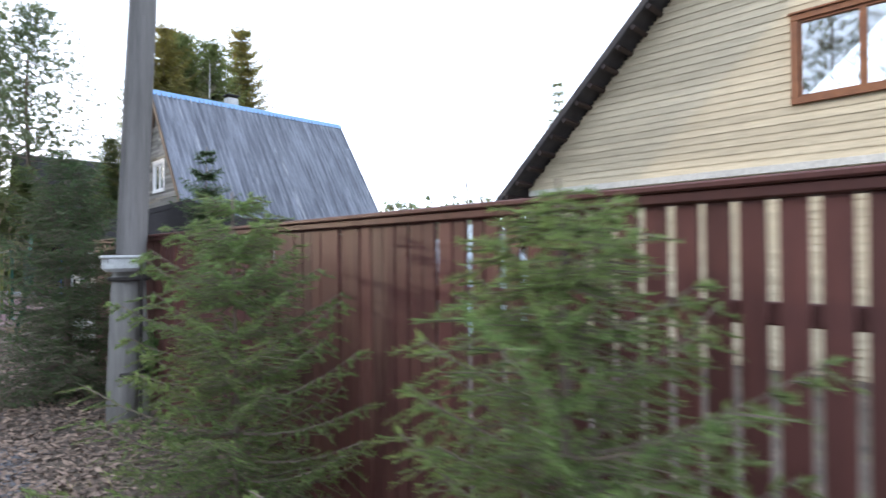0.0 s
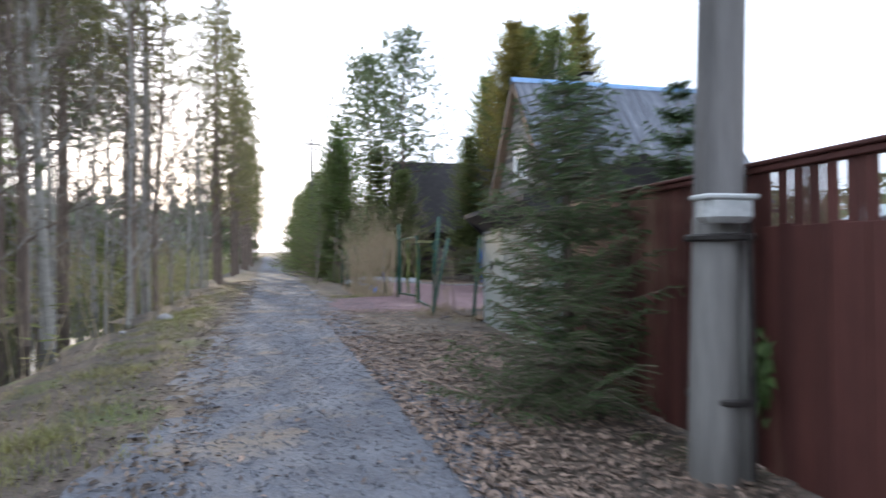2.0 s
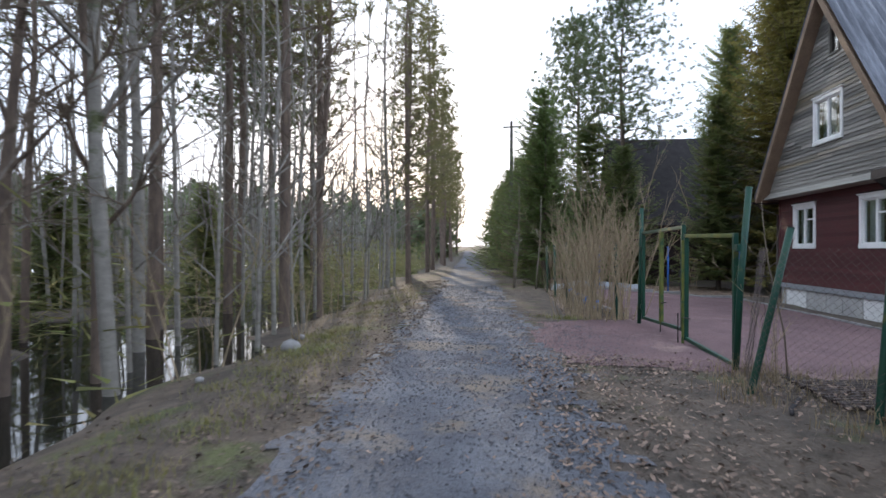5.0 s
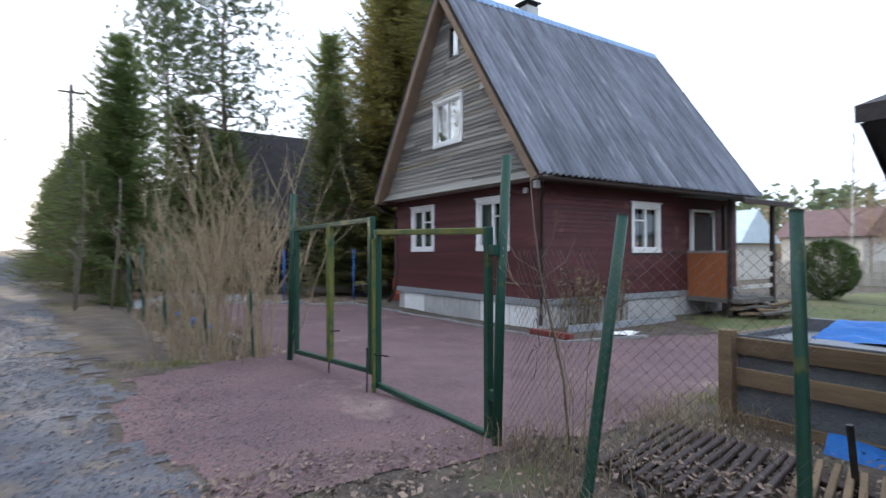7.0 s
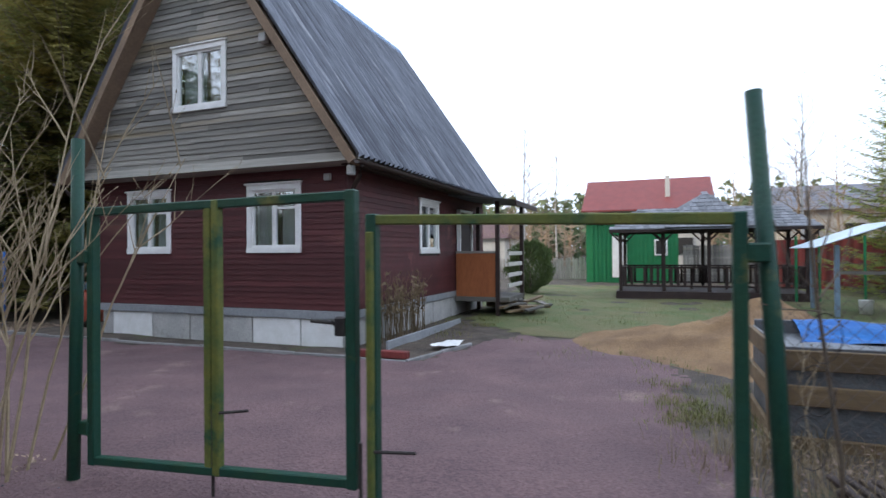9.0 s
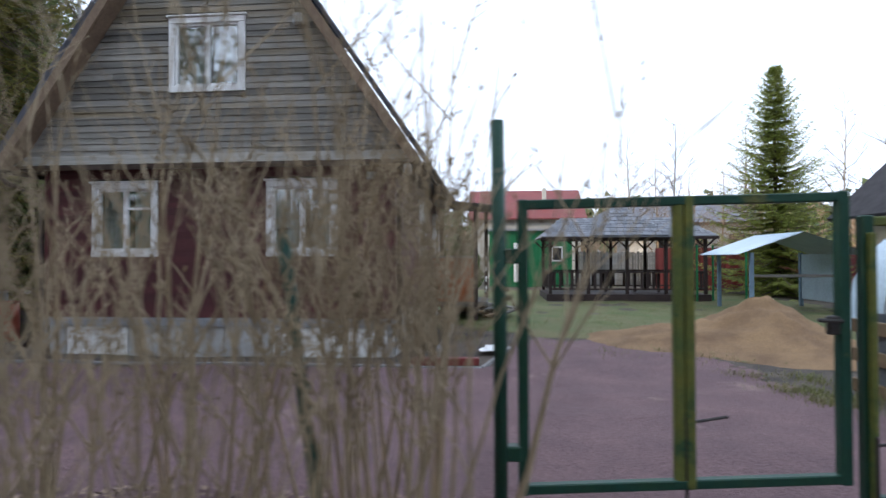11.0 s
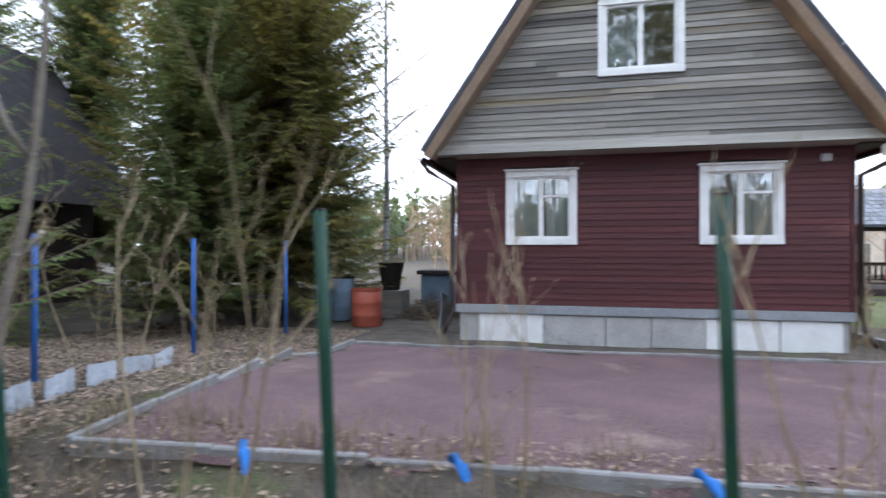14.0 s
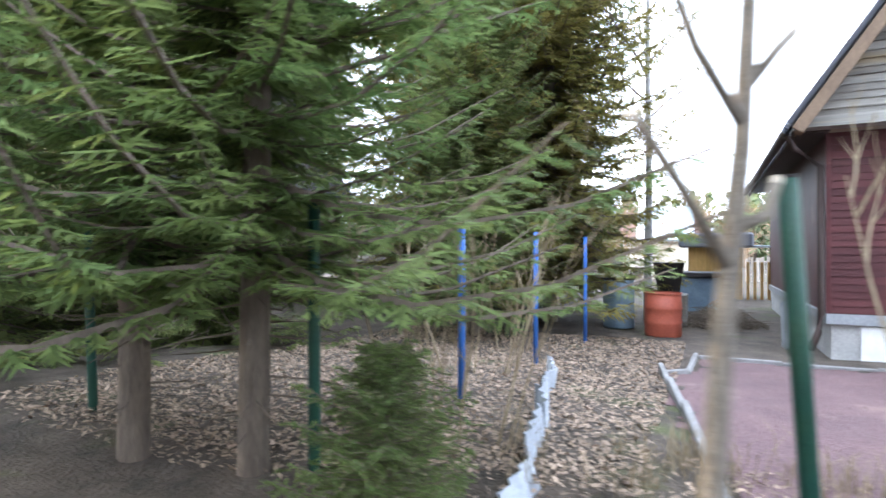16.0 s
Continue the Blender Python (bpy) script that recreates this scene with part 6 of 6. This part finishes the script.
put(asp, (-3.7, 15.8, 0, 0.9), (-5.2, 18.3, 80, 0.95), (-7.0, 15.5, 200, 1.0), (-9.5, 13, 30, 1.0), (-11, 25, 170, 1.1), (-12.5, 18, 10, 1.05), (-4.2, 32, 60, 1.0), (-6.0, 3.0, 20, 1.0), (-8.2, 5.2, 140, 1.0), (-10.2, 1.8, 70, 1.05), (-7.0, -1.0, 200, 1.0))
asp2 = bare_tree("a", 11, 32, M_PINEBARK, "thin brown-barked bare tree in the flooded wood", "flooded wood trees", 0.22, 0.18, 22, 2, 0.075, "alder_tree")
put(asp2, (-4.3, 16.3, 0, 1.0), (-4.5, 14.6, 120, 0.9), (-4.9, 15.6, 200, 1.0), (-5.6, 12.2, 75, 0.95), (-3.9, 23.2, 150, 1.05), (-7.8, 18.8, 250, 1.0), (-5.2, 27, 95, 1.0), (-10.5, 17, 180, 1.0), (-13.5, 22, 90, 1.1), (-15, 14, 120, 1.1))
thin = bare_tree("a", 7.5, 33, M_ASPEN, "slim bare sapling at the wood's edge", "saplings", 0.26, 0.12, 18, 1, 0.035, "sapling")
put(thin, (-3.7, 21.6, 100, 1.5), (-4.3, 24.0, 200, 1.6), (-3.8, 27.0, 300, 1.5), (-4.7, 28.6, 20, 1.6), (-5.3, 22.6, 140, 1.6), (-4.2, 33.2, 240, 1.6), (-3.3, 18.6, 15, 1.25), (-3.6, 19.9, 70, 1.35), (-4.9, 18.9, 210, 1.4), (-3.9, 29.9, 250, 1.4), (-5.6, 24.6, 300, 1.4), (-3.0, 10.3, 0, 1.05), (-2.9, 10.05, 160, 0.8), (-3.6, 12.6, 60, 1.0), (-4.3, 16.9, 200, 1.1), (-3.4, 17.5, 20, 0.9), (-3.6, 20.8, 90, 1.0), (-4.0, 25.5, 130, 1.0), (-4.3, 31, 10, 1.0), (-6.5, 17, 270, 1.2), (-7.6, 13.6, 310, 1.2), (-5.0, 21.4, 45, 1.2), (-3.9, 27.8, 0, 0.9), (-9, 16, 66, 1.1), (9.8, 9.45, 30, 0.75))
birch = bare_tree("b", 12, 34, M_BIRCH, "tall leafless birch with white bark", "birches", 0.26, 0.3, 20, 2, 0.09)
put(birch, (12.9, 30.4, 0, 1.0), (-4.4, 13.2, 60, 0.9), (32.0, 5.0, 90, 0.95), (36, 11.5, 200, 0.9), (28.5, 11.0, 20, 0.8), (40, 2.5, 0, 1.0), (30, 23.5, 150, 0.75), (46, 24.5, 80, 0.9), (35, -1, 0, 1.0), (22, 4.5, 40, 0.9))
tan = bare_tree("t", 8.5, 35, M_TAN, "leafless tree beyond the gardens, sunlight painted into its tan twigs", "tan trees", 0.34, 0.12, 34, 2, 0.07, "bare_tree")
for o_ in tan.children:
    o_.data.materials[0] = M_TAN
put(tan, (35, 8.0, 60, 0.9), (33.5, 5.2, 10, 0.85), (37, 9.3, 0, 1.0), (39.5, 12.3, 80, 0.9), (34, 6.6, 200, 0.85), (48, 27, 30, 1.0), (52, 30, 99, 1.0), (36, 3.5, 120, 0.9), (26, 31.5, 20, 0.7), (29, 33, 150, 0.7))
# garden thuja
g = random.Random(5)
th = thing("thuja_bush", "round dark green thuja bush on the lawn", "bush", (22.0, 21.5, -0.25))
part("stem", Build().tube([(22.0, 21.5, -0.4), (22.0, 21.5, 0.6)], 0.05, 8), M_BARK, th)
b = Build()
for k in range(9000):
    u, a = g.uniform(-1, 1), g.uniform(0, 6.28)
    s = math.sqrt(1 - u * u) * (0.9 + 0.25 * noise.noise(Vector((math.cos(a) * 2, math.sin(a) * 2, u * 3)))) * g.uniform(.72, 1)
    lump = 0.92 + 0.30 * noise.noise(Vector((math.cos(a) * 1.5 + 4, math.sin(a) * 1.5, u * 1.8)))
    s *= lump * (1.12 if u < 0 else 1.0)
    p = Vector((22.0 + 1.0 * s * math.cos(a), 21.5 + 1.0 * s * math.sin(a), 0.72 + (1.04 if u > 0 else 0.95) * u * lump))
    d = Vector((math.cos(a) * .5 + g.gauss(0, .4), math.sin(a) * .5 + g.gauss(0, .4), 0.9 + g.gauss(0, .3))).normalized() * g.uniform(.08, .16)
    x = d.orthogonal().normalized() * 0.022
    b.face(p - x, p + x, p + d)
part("crown", b, M_THUJA, th)
# bare shrubs along the wire fence
wA = willow_shrub("w", 2.55, 41, 10, 0.8, "dense leafless yellowish-brown willow shrub")
put(wA, (2.85, 20.55, 240, 1.0), (2.4, 20.5, 30, 0.85), (2.35, 20.9, 0, 0.95), (2.95, 20.85, 60, 1.0), (2.65, 21.6, 120, 1.05), (2.15, 21.9, 200, 0.85), (2.7, 22.4, 300, 0.95), (2.0, 21.3, 150, 0.65), (2.0, 35.3, 80, 1.0), (1.2, 37.3, 0, 0.9), (0.6, 40, 90, 1.0))
wB = willow_shrub("w", 2.3, 42, 5, 0.8, "sparse leafless shrub with thin brown stems")
put(wB, (2.5, 23.2, 0, 0.95), (2.35, 24.6, 90, 0.9), (2.5, 26.2, 170, 0.8), (2.3, 28.0, 40, 1.0), (2.7, 30.5, 100, 0.8), (3.4, 30.9, 200, 0.8), (3.5, 16.0, 30, 0.5), (5.3, 31.5, 80, 1.0), (7.7, 31.9, 20, 0.9), (-2.9, 12.9, 0, 0.9), (-3.0, 16.5, 30, 1.0), (-2.8, 19.2, 60, 0.9), (-3.3, 22.0, 90, 1.0), (-3.5, 26, 10, 1.1))


# pruned saplings at the fence line, with pale cut ends
def shifted(p):
    """The saplings are laid out in their own plan; this turns and scales it into place."""
    a, k = radians(5.6), 0.82
    x, y = p[0] - 0.079, p[1] - 29.274
    return (-0.14 + k * (x * math.cos(a) - y * math.sin(a)), 28.382 + k * (x * math.sin(a) + y * math.cos(a)), 1.225 + k * (p[2] - 1.311) if p[2] > 0 else p[2])


def pruned(base, stem, limbs, r0):
    base, stem, limbs = shifted(base), [shifted(p) for p in stem], [[shifted(p) for p in limb] for limb in limbs]
    t = thing("pruned_sapling", "grey-barked sapling with pruned limbs and pale cut ends", "tree", base, "pruned saplings")
    n = len(stem)
    part("trunk", Build().tube([base] + stem, [r0] + [r0 * (1 - 0.55 * (k + 1) / n) for k in range(n)], 9), M_SAPLING, t, smooth=True)
    for limb in limbs:
        o = part("limb", Build().tube(limb, [r0 * 0.52, r0 * 0.48, r0 * 0.42], 8), M_SAPLING, t, smooth=True)
        a, e = Vector(limb[-2]), Vector(limb[-1])
        d = (e - a).normalized()
        part("cut_end", Build().tube([e - d * 0.012, e + d * 0.004], r0 * 0.44, 8), M_CUT, o, "pale sawn cut end")


pruned((1.50, 30.17, -0.15), [(1.55, 30.12, 0.6), (1.59, 30.09, 1.05), (1.64, 30.04, 1.52), (1.66, 30.02, 1.9), (1.65, 30.03, 2.5), (1.68, 30.0, 3.3), (1.66, 30.02, 4.2)],
       [[(1.64, 30.04, 1.57), (1.52, 30.15, 1.73), (1.44, 30.21, 1.87)], [(1.60, 30.08, 1.24), (1.48, 30.18, 1.41), (1.35, 30.28, 1.55)], [(1.65, 30.03, 1.66), (1.73, 29.95, 1.77), (1.78, 29.90, 1.83)], [(1.61, 30.06, 1.32), (1.69, 29.98, 1.36), (1.73, 29.95, 1.45)]], 0.026)
pruned((1.40, 29.66, -0.15), [(1.42, 29.63, 0.6), (1.45, 29.60, 1.1), (1.48, 29.57, 1.5), (1.50, 29.55, 1.8), (1.51, 29.53, 2.2)],
       [[(1.50, 29.56, 1.68), (1.58, 29.48, 1.76), (1.66, 29.42, 1.82)], [(1.46, 29.60, 1.3), (1.40, 29.68, 1.42), (1.36, 29.74, 1.52)]], 0.019)
pruned((2.27, 29.31, -0.12), [(2.33, 29.20, 0.7), (2.36, 29.13, 1.18), (2.39, 29.04, 1.63), (2.40, 29.0, 1.98), (2.42, 28.95, 2.6), (2.43, 28.93, 3.6)],
       [[(2.40, 29.01, 1.9), (2.31, 29.08, 2.08), (2.27, 29.12, 2.25)], [(2.36, 29.12, 1.3), (2.44, 29.05, 1.42), (2.48, 29.02, 1.5)]], 0.028)


sap = thing("thin_sapling", "thin bare brown sapling growing through the wire netting", "sapling", (3.73, 16.12, 0))
part("stem", Build().tube([(3.73, 16.12, -0.15), (3.70, 16.15, 0.45), (3.59, 16.26, 1.17), (3.56, 16.29, 1.5), (3.54, 16.31, 1.85)], [0.011, 0.010, 0.008, 0.006, 0.003], 6), M_TWIG, sap, smooth=True)
for z, dx, dz, n in ((1.15, 0.22, 0.30, 1), (1.18, -0.26, 0.30, 1), (1.10, -0.34, 0.05, 1), (1.30, 0.10, 0.34, 1), (0.98, 0.18, 0.12, 1)):
    part("twig", Build().tube([(3.60, 16.25, z), (3.60 + dx * 0.5, 16.25 - dx * 0.5, z + dz * 0.4), (3.60 + dx * 0.75, 16.25 - dx * 0.75, z + dz)], [0.005, 0.004, 0.002], 5), M_TWIG, sap)


# ---------------- small ground cover ----------------
def blades(spots, lo, hi, width, seed, lean=0.5):
    g = random.Random(seed)
    b = Build()
    for x, y, n, r in spots:
        for k in range(n):
            px, py = x + g.gauss(0, r), y + g.gauss(0, r)
            z, L, a = ground_z(px, py) - 0.01, g.uniform(lo, hi), g.uniform(0, 6.28)
            d = Vector((math.cos(a) * lean * g.random(), math.sin(a) * lean * g.random(), 1))
            s = Vector((-math.sin(a), math.cos(a), 0)) * width
            p = Vector((px, py, z))
            m = p + d * L * 0.55
            e = p + d * L + Vector((math.cos(a), math.sin(a), -0.5)) * L * 0.35
            b.face(p - s, p + s, m + s * 0.7, m - s * 0.7)
            b.face(m - s * 0.7, m + s * 0.7, e)
    return b


g = random.Random(51)
spots = [(3.45, 16.2, 130, 0.14), (3.3, 15.8, 90, 0.2), (2.9, 15.1, 60, 0.12), (3.4, 14.3, 60, 0.15), (4.6, 15.9, 220, 0.3), (5.2, 16.3, 200, 0.25), (5.5, 15.8, 160, 0.2)]
spots += [(g.uniform(2.2, 3.25), g.uniform(20.8, 31), 26, 0.12) for k in range(70)]
spots += [(lane_x(y) - 1.5 - g.random() * 1.6, y, 22, 0.18) for y in [g.uniform(5, 34) for k in range(28)]]
solid("dry_grass", blades(spots, 0.10, 0.34, 0.0035, 1), M_DRY, "tufts of dry straw-coloured grass", "grass", kind="stuff")
spots = [(lane_x(y) - 1.3 - g.random() * 1.4, y, 40, 0.2) for y in [g.uniform(4, 30) for k in range(80)]] + [(1.9 + g.uniform(-.5, .4), 20.6 + g.uniform(-.4, .5), 60, 0.15) for k in range(5)]
spots += [(g.uniform(6.0, 8.0), 16.45 + g.gauss(0, .25), 45, 0.14) for k in range(34)] + [(lane_x(y) - 1.7 - abs(g.gauss(0, .6)), y, 60, 0.16) for y in [g.uniform(8, 20) for k in range(60)]]
spots += [(g.uniform(9, 20), g.uniform(13.5, 21), 30, 0.25) for k in range(150)] + [(g.uniform(12, 14), g.uniform(20.3, 21.3), 70, 0.15) for k in range(6)] + [(2.0, 5.6, 60, 0.2)]
solid("grass", blades(spots, 0.05, 0.14, 0.004, 2), M_GRASS, "short green spring grass", "grass", kind="stuff")
bedb = Build()
for k in range(80):
    x, y = g.uniform(9.2, 11.2), 21.45 + g.gauss(0, .12)
    L = g.uniform(.7, 1.3)
    bedb.tube([(x, y, -0.27), (x + g.gauss(0, .05), y + g.gauss(0, .05), -0.27 + L * 0.6), (x + g.gauss(0, .12), y + g.gauss(0, .1), -0.27 + L)], [0.009, 0.007, 0.003], 3, False)
    for q in range(5):
        z = -0.27 + L * g.uniform(.5, 1)
        bedb.face((x, y, z), (x + g.gauss(0, .05), y + g.gauss(0, .05), z + 0.05), (x + g.gauss(0, .05), y + g.gauss(0, .05), z - 0.03))
solid("dead_stalks", bedb, M_DRY, "dry reddish flower stalks against the house wall", "plants", kind="stuff")


def scatter_leaves(n, where, seed, size=(0.013, 0.030)):
    g = random.Random(seed)
    b = Build()
    for k in range(n):
        x, y = where(g)
        z = ground_z(x, y) + 0.012 + 0.022 * g.random()
        a, s = g.uniform(0, 6.28), g.uniform(*size)
        d, w = Vector((math.cos(a), math.sin(a), g.gauss(0, .3))) * s, Vector((-math.sin(a), math.cos(a), g.gauss(0, .35))) * s * g.uniform(.35, .6)
        p, up = Vector((x, y, z)), Vector((0, 0, s * g.uniform(-.1, .3)))
        b.v += [tuple(p - d), tuple(p + w + up), tuple(p + d), tuple(p - w + up)]
        i = len(b.v) - 4
        b.f += [(i, i + 1, i + 2), (i, i + 2, i + 3)]
    return b


def verge_right(g):
    y = g.uniform(2.5, 16.9)
    if y > 13.0 and g.random() < 0.65:
        y = g.uniform(2.5, 13.0)
    return max(lane_x(y) + 0.55, min(5.5, lane_x(y) + 0.6 + abs(g.gauss(0.8, 0.95)))), y


def verge_left(g):
    y = 3 + 30 * g.random() ** 1.4
    return lane_x(y) - 0.8 - abs(g.gauss(0.6, 1.0)), y


def under_spruce(g):
    return (g.uniform(2.2, 9.5), g.uniform(29.5, 34.5)) if g.random() < 0.8 else (g.uniform(2.0, 3.3), g.uniform(20.6, 34))


def on_lane(g):
    y = 4 + 26 * g.random() ** 1.3
    return lane_x(y) + g.uniform(-1, 1), y


solid("fallen_leaves", scatter_leaves(26000, verge_right, 61, (0.014, 0.034)), M_LEAF, "thick layer of brown fallen leaves on the verge", "leaves", kind="stuff")
solid("fallen_leaves", scatter_leaves(13000, verge_left, 62, (0.014, 0.034)), M_LEAFSHADE, "brown fallen leaves along the wood's edge, darkened in colour for the shade there", "leaves", kind="stuff")
solid("fallen_leaves", scatter_leaves(34000, under_spruce, 63, (0.013, 0.030)), M_LEAFPALE, "brown fallen leaves under the spruces", "leaves", kind="stuff")
solid("fallen_leaves", scatter_leaves(1500, on_lane, 64), M_LEAF, "scattered leaves on the gravel lane", "leaves", kind="stuff")


def stones(n, where, seed, lo, hi, lift):
    g = random.Random(seed)
    b = Build()
    for k in range(n):
        x, y = where(g)
        r = g.uniform(lo, hi)
        z, i = ground_z(x, y) + lift + r * 0.2, len(b.v)
        for v in ((1, 0, 0), (0, 1, 0), (-1, 0, 0), (0, -1, 0), (0, 0, .7), (0, 0, -.7)):
            b.v.append((x + v[0] * r * g.uniform(.7, 1.2), y + v[1] * r * g.uniform(.7, 1.2), z + v[2] * r))
        for q in range(4):
            b.f += [(i + q, i + (q + 1) % 4, i + 4), (i + (q + 1) % 4, i + q, i + 5)]
    return b


solid("gravel", stones(16000, on_lane, 71, 0.005, 0.015, 0.010), M_STONE, "loose dark gravel on the lane", "gravel", kind="stuff")
solid("gravel", stones(5000, lambda g: (g.uniform(0.9, 8.1), g.uniform(16.2, 28.8)) if g.random() < 0.55 else (g.gauss(1.7, 0.5), g.gauss(18.3, 1.4)), 72, 0.004, 0.009, 0.010), M_RSTONE, "loose reddish gravel in the yard", "gravel", kind="stuff")
solid("gravel", stones(2600, lambda g: (g.gauss(1.75, 0.45), g.gauss(18.3, 1.4)), 73, 0.004, 0.010, 0.012), M_STONE, "grey gravel strewn over the red driveway apron", "gravel", kind="stuff")
solid("fallen_leaves", scatter_leaves(900, lambda g: (g.gauss(2.0, 0.7), 16.1 + abs(g.gauss(0, 0.5))), 65, (0.010, 0.022)), M_LEAF, "brown leaves at the edge of the red driveway", "leaves", kind="stuff")
mat_leaves = scatter_leaves(1700, lambda g: (g.gauss(4.1, 0.6), g.gauss(15.35, 0.5)), 66, (0.012, 0.028))
mat_leaves.v = [(x, y, z + 0.05) for x, y, z in mat_leaves.v]
solid("fallen_leaves", mat_leaves, M_LEAF, "brown leaves lying on the slat mat", "leaves", kind="stuff")
solid("dry_grass", blades([(g.gauss(4.0, .7), g.gauss(15.6, .5), 16, 0.08) for k in range(40)], 0.08, 0.22, 0.003, 7), M_DRY, "dry grass round the slat mat", "grass", kind="stuff")
rock = Build()
for x, y, r in ((-2.3, 17.6, 0.16), (-2.5, 15.6, 0.05), (-2.7, 19.0, 0.07)):
    i = len(rock.v)
    for lat in range(5):
        for lon in range(8):
            a, e = lon * math.pi / 4, -math.pi / 2 + lat * math.pi / 4
            k = r * (1 + 0.25 * noise.noise(Vector((math.cos(a) * 2 + x, math.sin(a) * 2 + y, e))))
            rock.v.append((x + k * math.cos(a) * math.cos(e), y + k * math.sin(a) * math.cos(e), ground_z(x, y) + 0.05 + k * 0.7 * math.sin(e)))
    for lat in range(4):
        for lon in range(8):
            rock.f.append((i + lat * 8 + lon, i + lat * 8 + (lon + 1) % 8, i + (lat + 1) * 8 + (lon + 1) % 8, i + (lat + 1) * 8 + lon))
solid("rocks", rock, M_KERB, "pale grey rocks at the wood's edge", "rocks", kind="stuff", smooth=True)
# distant woods
g = random.Random(81)
fw, fc = Build(), Build()
for k in range(1300):
    a = g.uniform(-3.14, 3.14)
    R = g.uniform(65, 130)
    x, y = 5 + R * math.cos(a), 15 + R * math.sin(a)
    if abs(x - lane_x(y)) < 3.5 and y > 0:
        x += 8 * (1 if x > lane_x(y) else -1)
    h, r, z = g.uniform(7, 12) * R / 95, g.uniform(1.5, 3.0), ground_z(x, y) - 0.5
    fw.tube([(x, y, z), (x, y, z + h)], [0.2, 0.03], 4, False)
    for j in range(70):
        q = g.random()
        rr = r * (1 - q) ** 0.7 + 0.3
        b0 = Vector((x + g.gauss(0, .5) * rr, y + g.gauss(0, .5) * rr, z + h * (0.25 + 0.75 * q)))
        d = Vector((g.gauss(0, 1), g.gauss(0, 1), g.gauss(0, .6))).normalized() * g.uniform(.5, 1.3)
        s = d.orthogonal().normalized() * 0.62
        fc.face(b0 - s, b0 + s, b0 + d)
tw = Build()
for k in range(420):
    a, R = g.uniform(-1.3, 0.7), g.uniform(55, 95)
    x, y = 5 + R * math.cos(a), 15 + R * math.sin(a)
    h, z = g.uniform(5, 9) * R / 80, ground_z(x, y) - 0.4
    tw.tube([(x, y, z), (x + g.gauss(0, .4), y, z + h)], [0.14, 0.02], 4, False)
    for j in range(34):
        b0 = Vector((x, y, z + h * g.uniform(.25, .95)))
        d = Vector((g.gauss(0, 1), g.gauss(0, 1), abs(g.gauss(.5, .7)))).normalized() * g.uniform(.6, 1.9)
        s = d.orthogonal().normalized() * 0.07
        tw.face(b0 - s, b0 + s, b0 + d)
solid("far_bare_woods", tw, M_TAN, "distant leafless woodland, sunlight painted into its tan colour", "woods", kind="stuff")
solid("far_woods", fc, M_PINE, "distant mixed woodland beyond the gardens", "woods", kind="stuff")
solid("far_trunks", fw, M_BARK, "distant tree trunks", "woods", kind="stuff")
# wood behind the water, thick with stems
fw = Build()
for k in range(650):
    y = g.uniform(2, 100)
    x = lane_x(y) - 7 - 32 * g.random()
    h, z = g.uniform(5, 12), ground_z(x, y) - 0.3
    fw.tube([(x, y, z), (x + g.gauss(0, .3), y, z + h * .5), (x + g.gauss(0, .5), y, z + h)], [g.uniform(.03, .09), 0.04, 0.01], 4, False)
    for j in range(16):
        zz = z + h * g.uniform(.25, 1)
        aa, L = g.uniform(0, 6.28), g.uniform(.5, 1.6)
        fw.tube([(x, y, zz), (x + math.cos(aa) * L, y + math.sin(aa) * L, zz + g.uniform(0, .7))], [0.014, 0.004], 3, False)
solid("far_stems", fw, M_ASPEN, "thicket of bare stems behind the flood water", "woods", kind="stuff")
ub = Build()
for k in range(16000):
    y = g.uniform(6, 70)
    x = lane_x(y) - 3.6 - abs(g.gauss(0, 6))
    z = max(ground_z(x, y), WATER_Z)
    if y < 24 and x > -7.5 and g.random() < 0.8:
        continue
    a = g.uniform(0, 6.28)
    p = Vector((x, y, z + g.uniform(0, 2.6) * g.random()))
    d = Vector((math.cos(a), math.sin(a), g.uniform(-.2, .9))).normalized() * g.uniform(.2, .7)
    s = d.orthogonal().normalized() * g.uniform(.006, .03)
    ub.face(p - s, p + s, p + d)
solid("undergrowth", ub, M_GRASS, "thin olive undergrowth in the flooded wood", "undergrowth", kind="stuff")



# ---------------- boards of the house, last ----------------
red_board = board_mesh("siding_board", 0.104, 0.006, 0.020, M_SIDING)
grey_board = board_mesh("gable_board", 0.108, 0.006, 0.024, M_GABLE)
clad("board", red_board, house, "x", HX - 0.001, -1, [(0.37 + k * 0.1, HY0, HY1) for k in range(25)], FRONT_OPEN)
clad("board", red_board, house, "y", HY0 - 0.001, -1, [(0.37 + k * 0.1, HX, HXB) for k in range(25)], SIDE_OPEN)
clad("board", grey_board, house, "x", GX, -1, [(3.0 + k * 0.105, HC - half_width(3.1 + k * 0.105) + 0.02, HC + half_width(3.1 + k * 0.105) - 0.02) for k in range(44)], [U_WIN, A_WIN], 0.012, 1.6)
clad("board", ybm, nh, "x", NX - 0.021, -1, [(NE + 0.06 + k * 0.12, NC_ - (8.2 - NE - k * 0.12) / (8.25 - NE) * 5.6, NC_ + (8.2 - NE - k * 0.12) / (8.25 - NE) * 5.6) for k in range(44)], [NW])
clad("board", ybm, nh, "x", NX - 0.001, -1, [(-0.2 + k * 0.12, -2.2, 8.0) for k in range(24)])
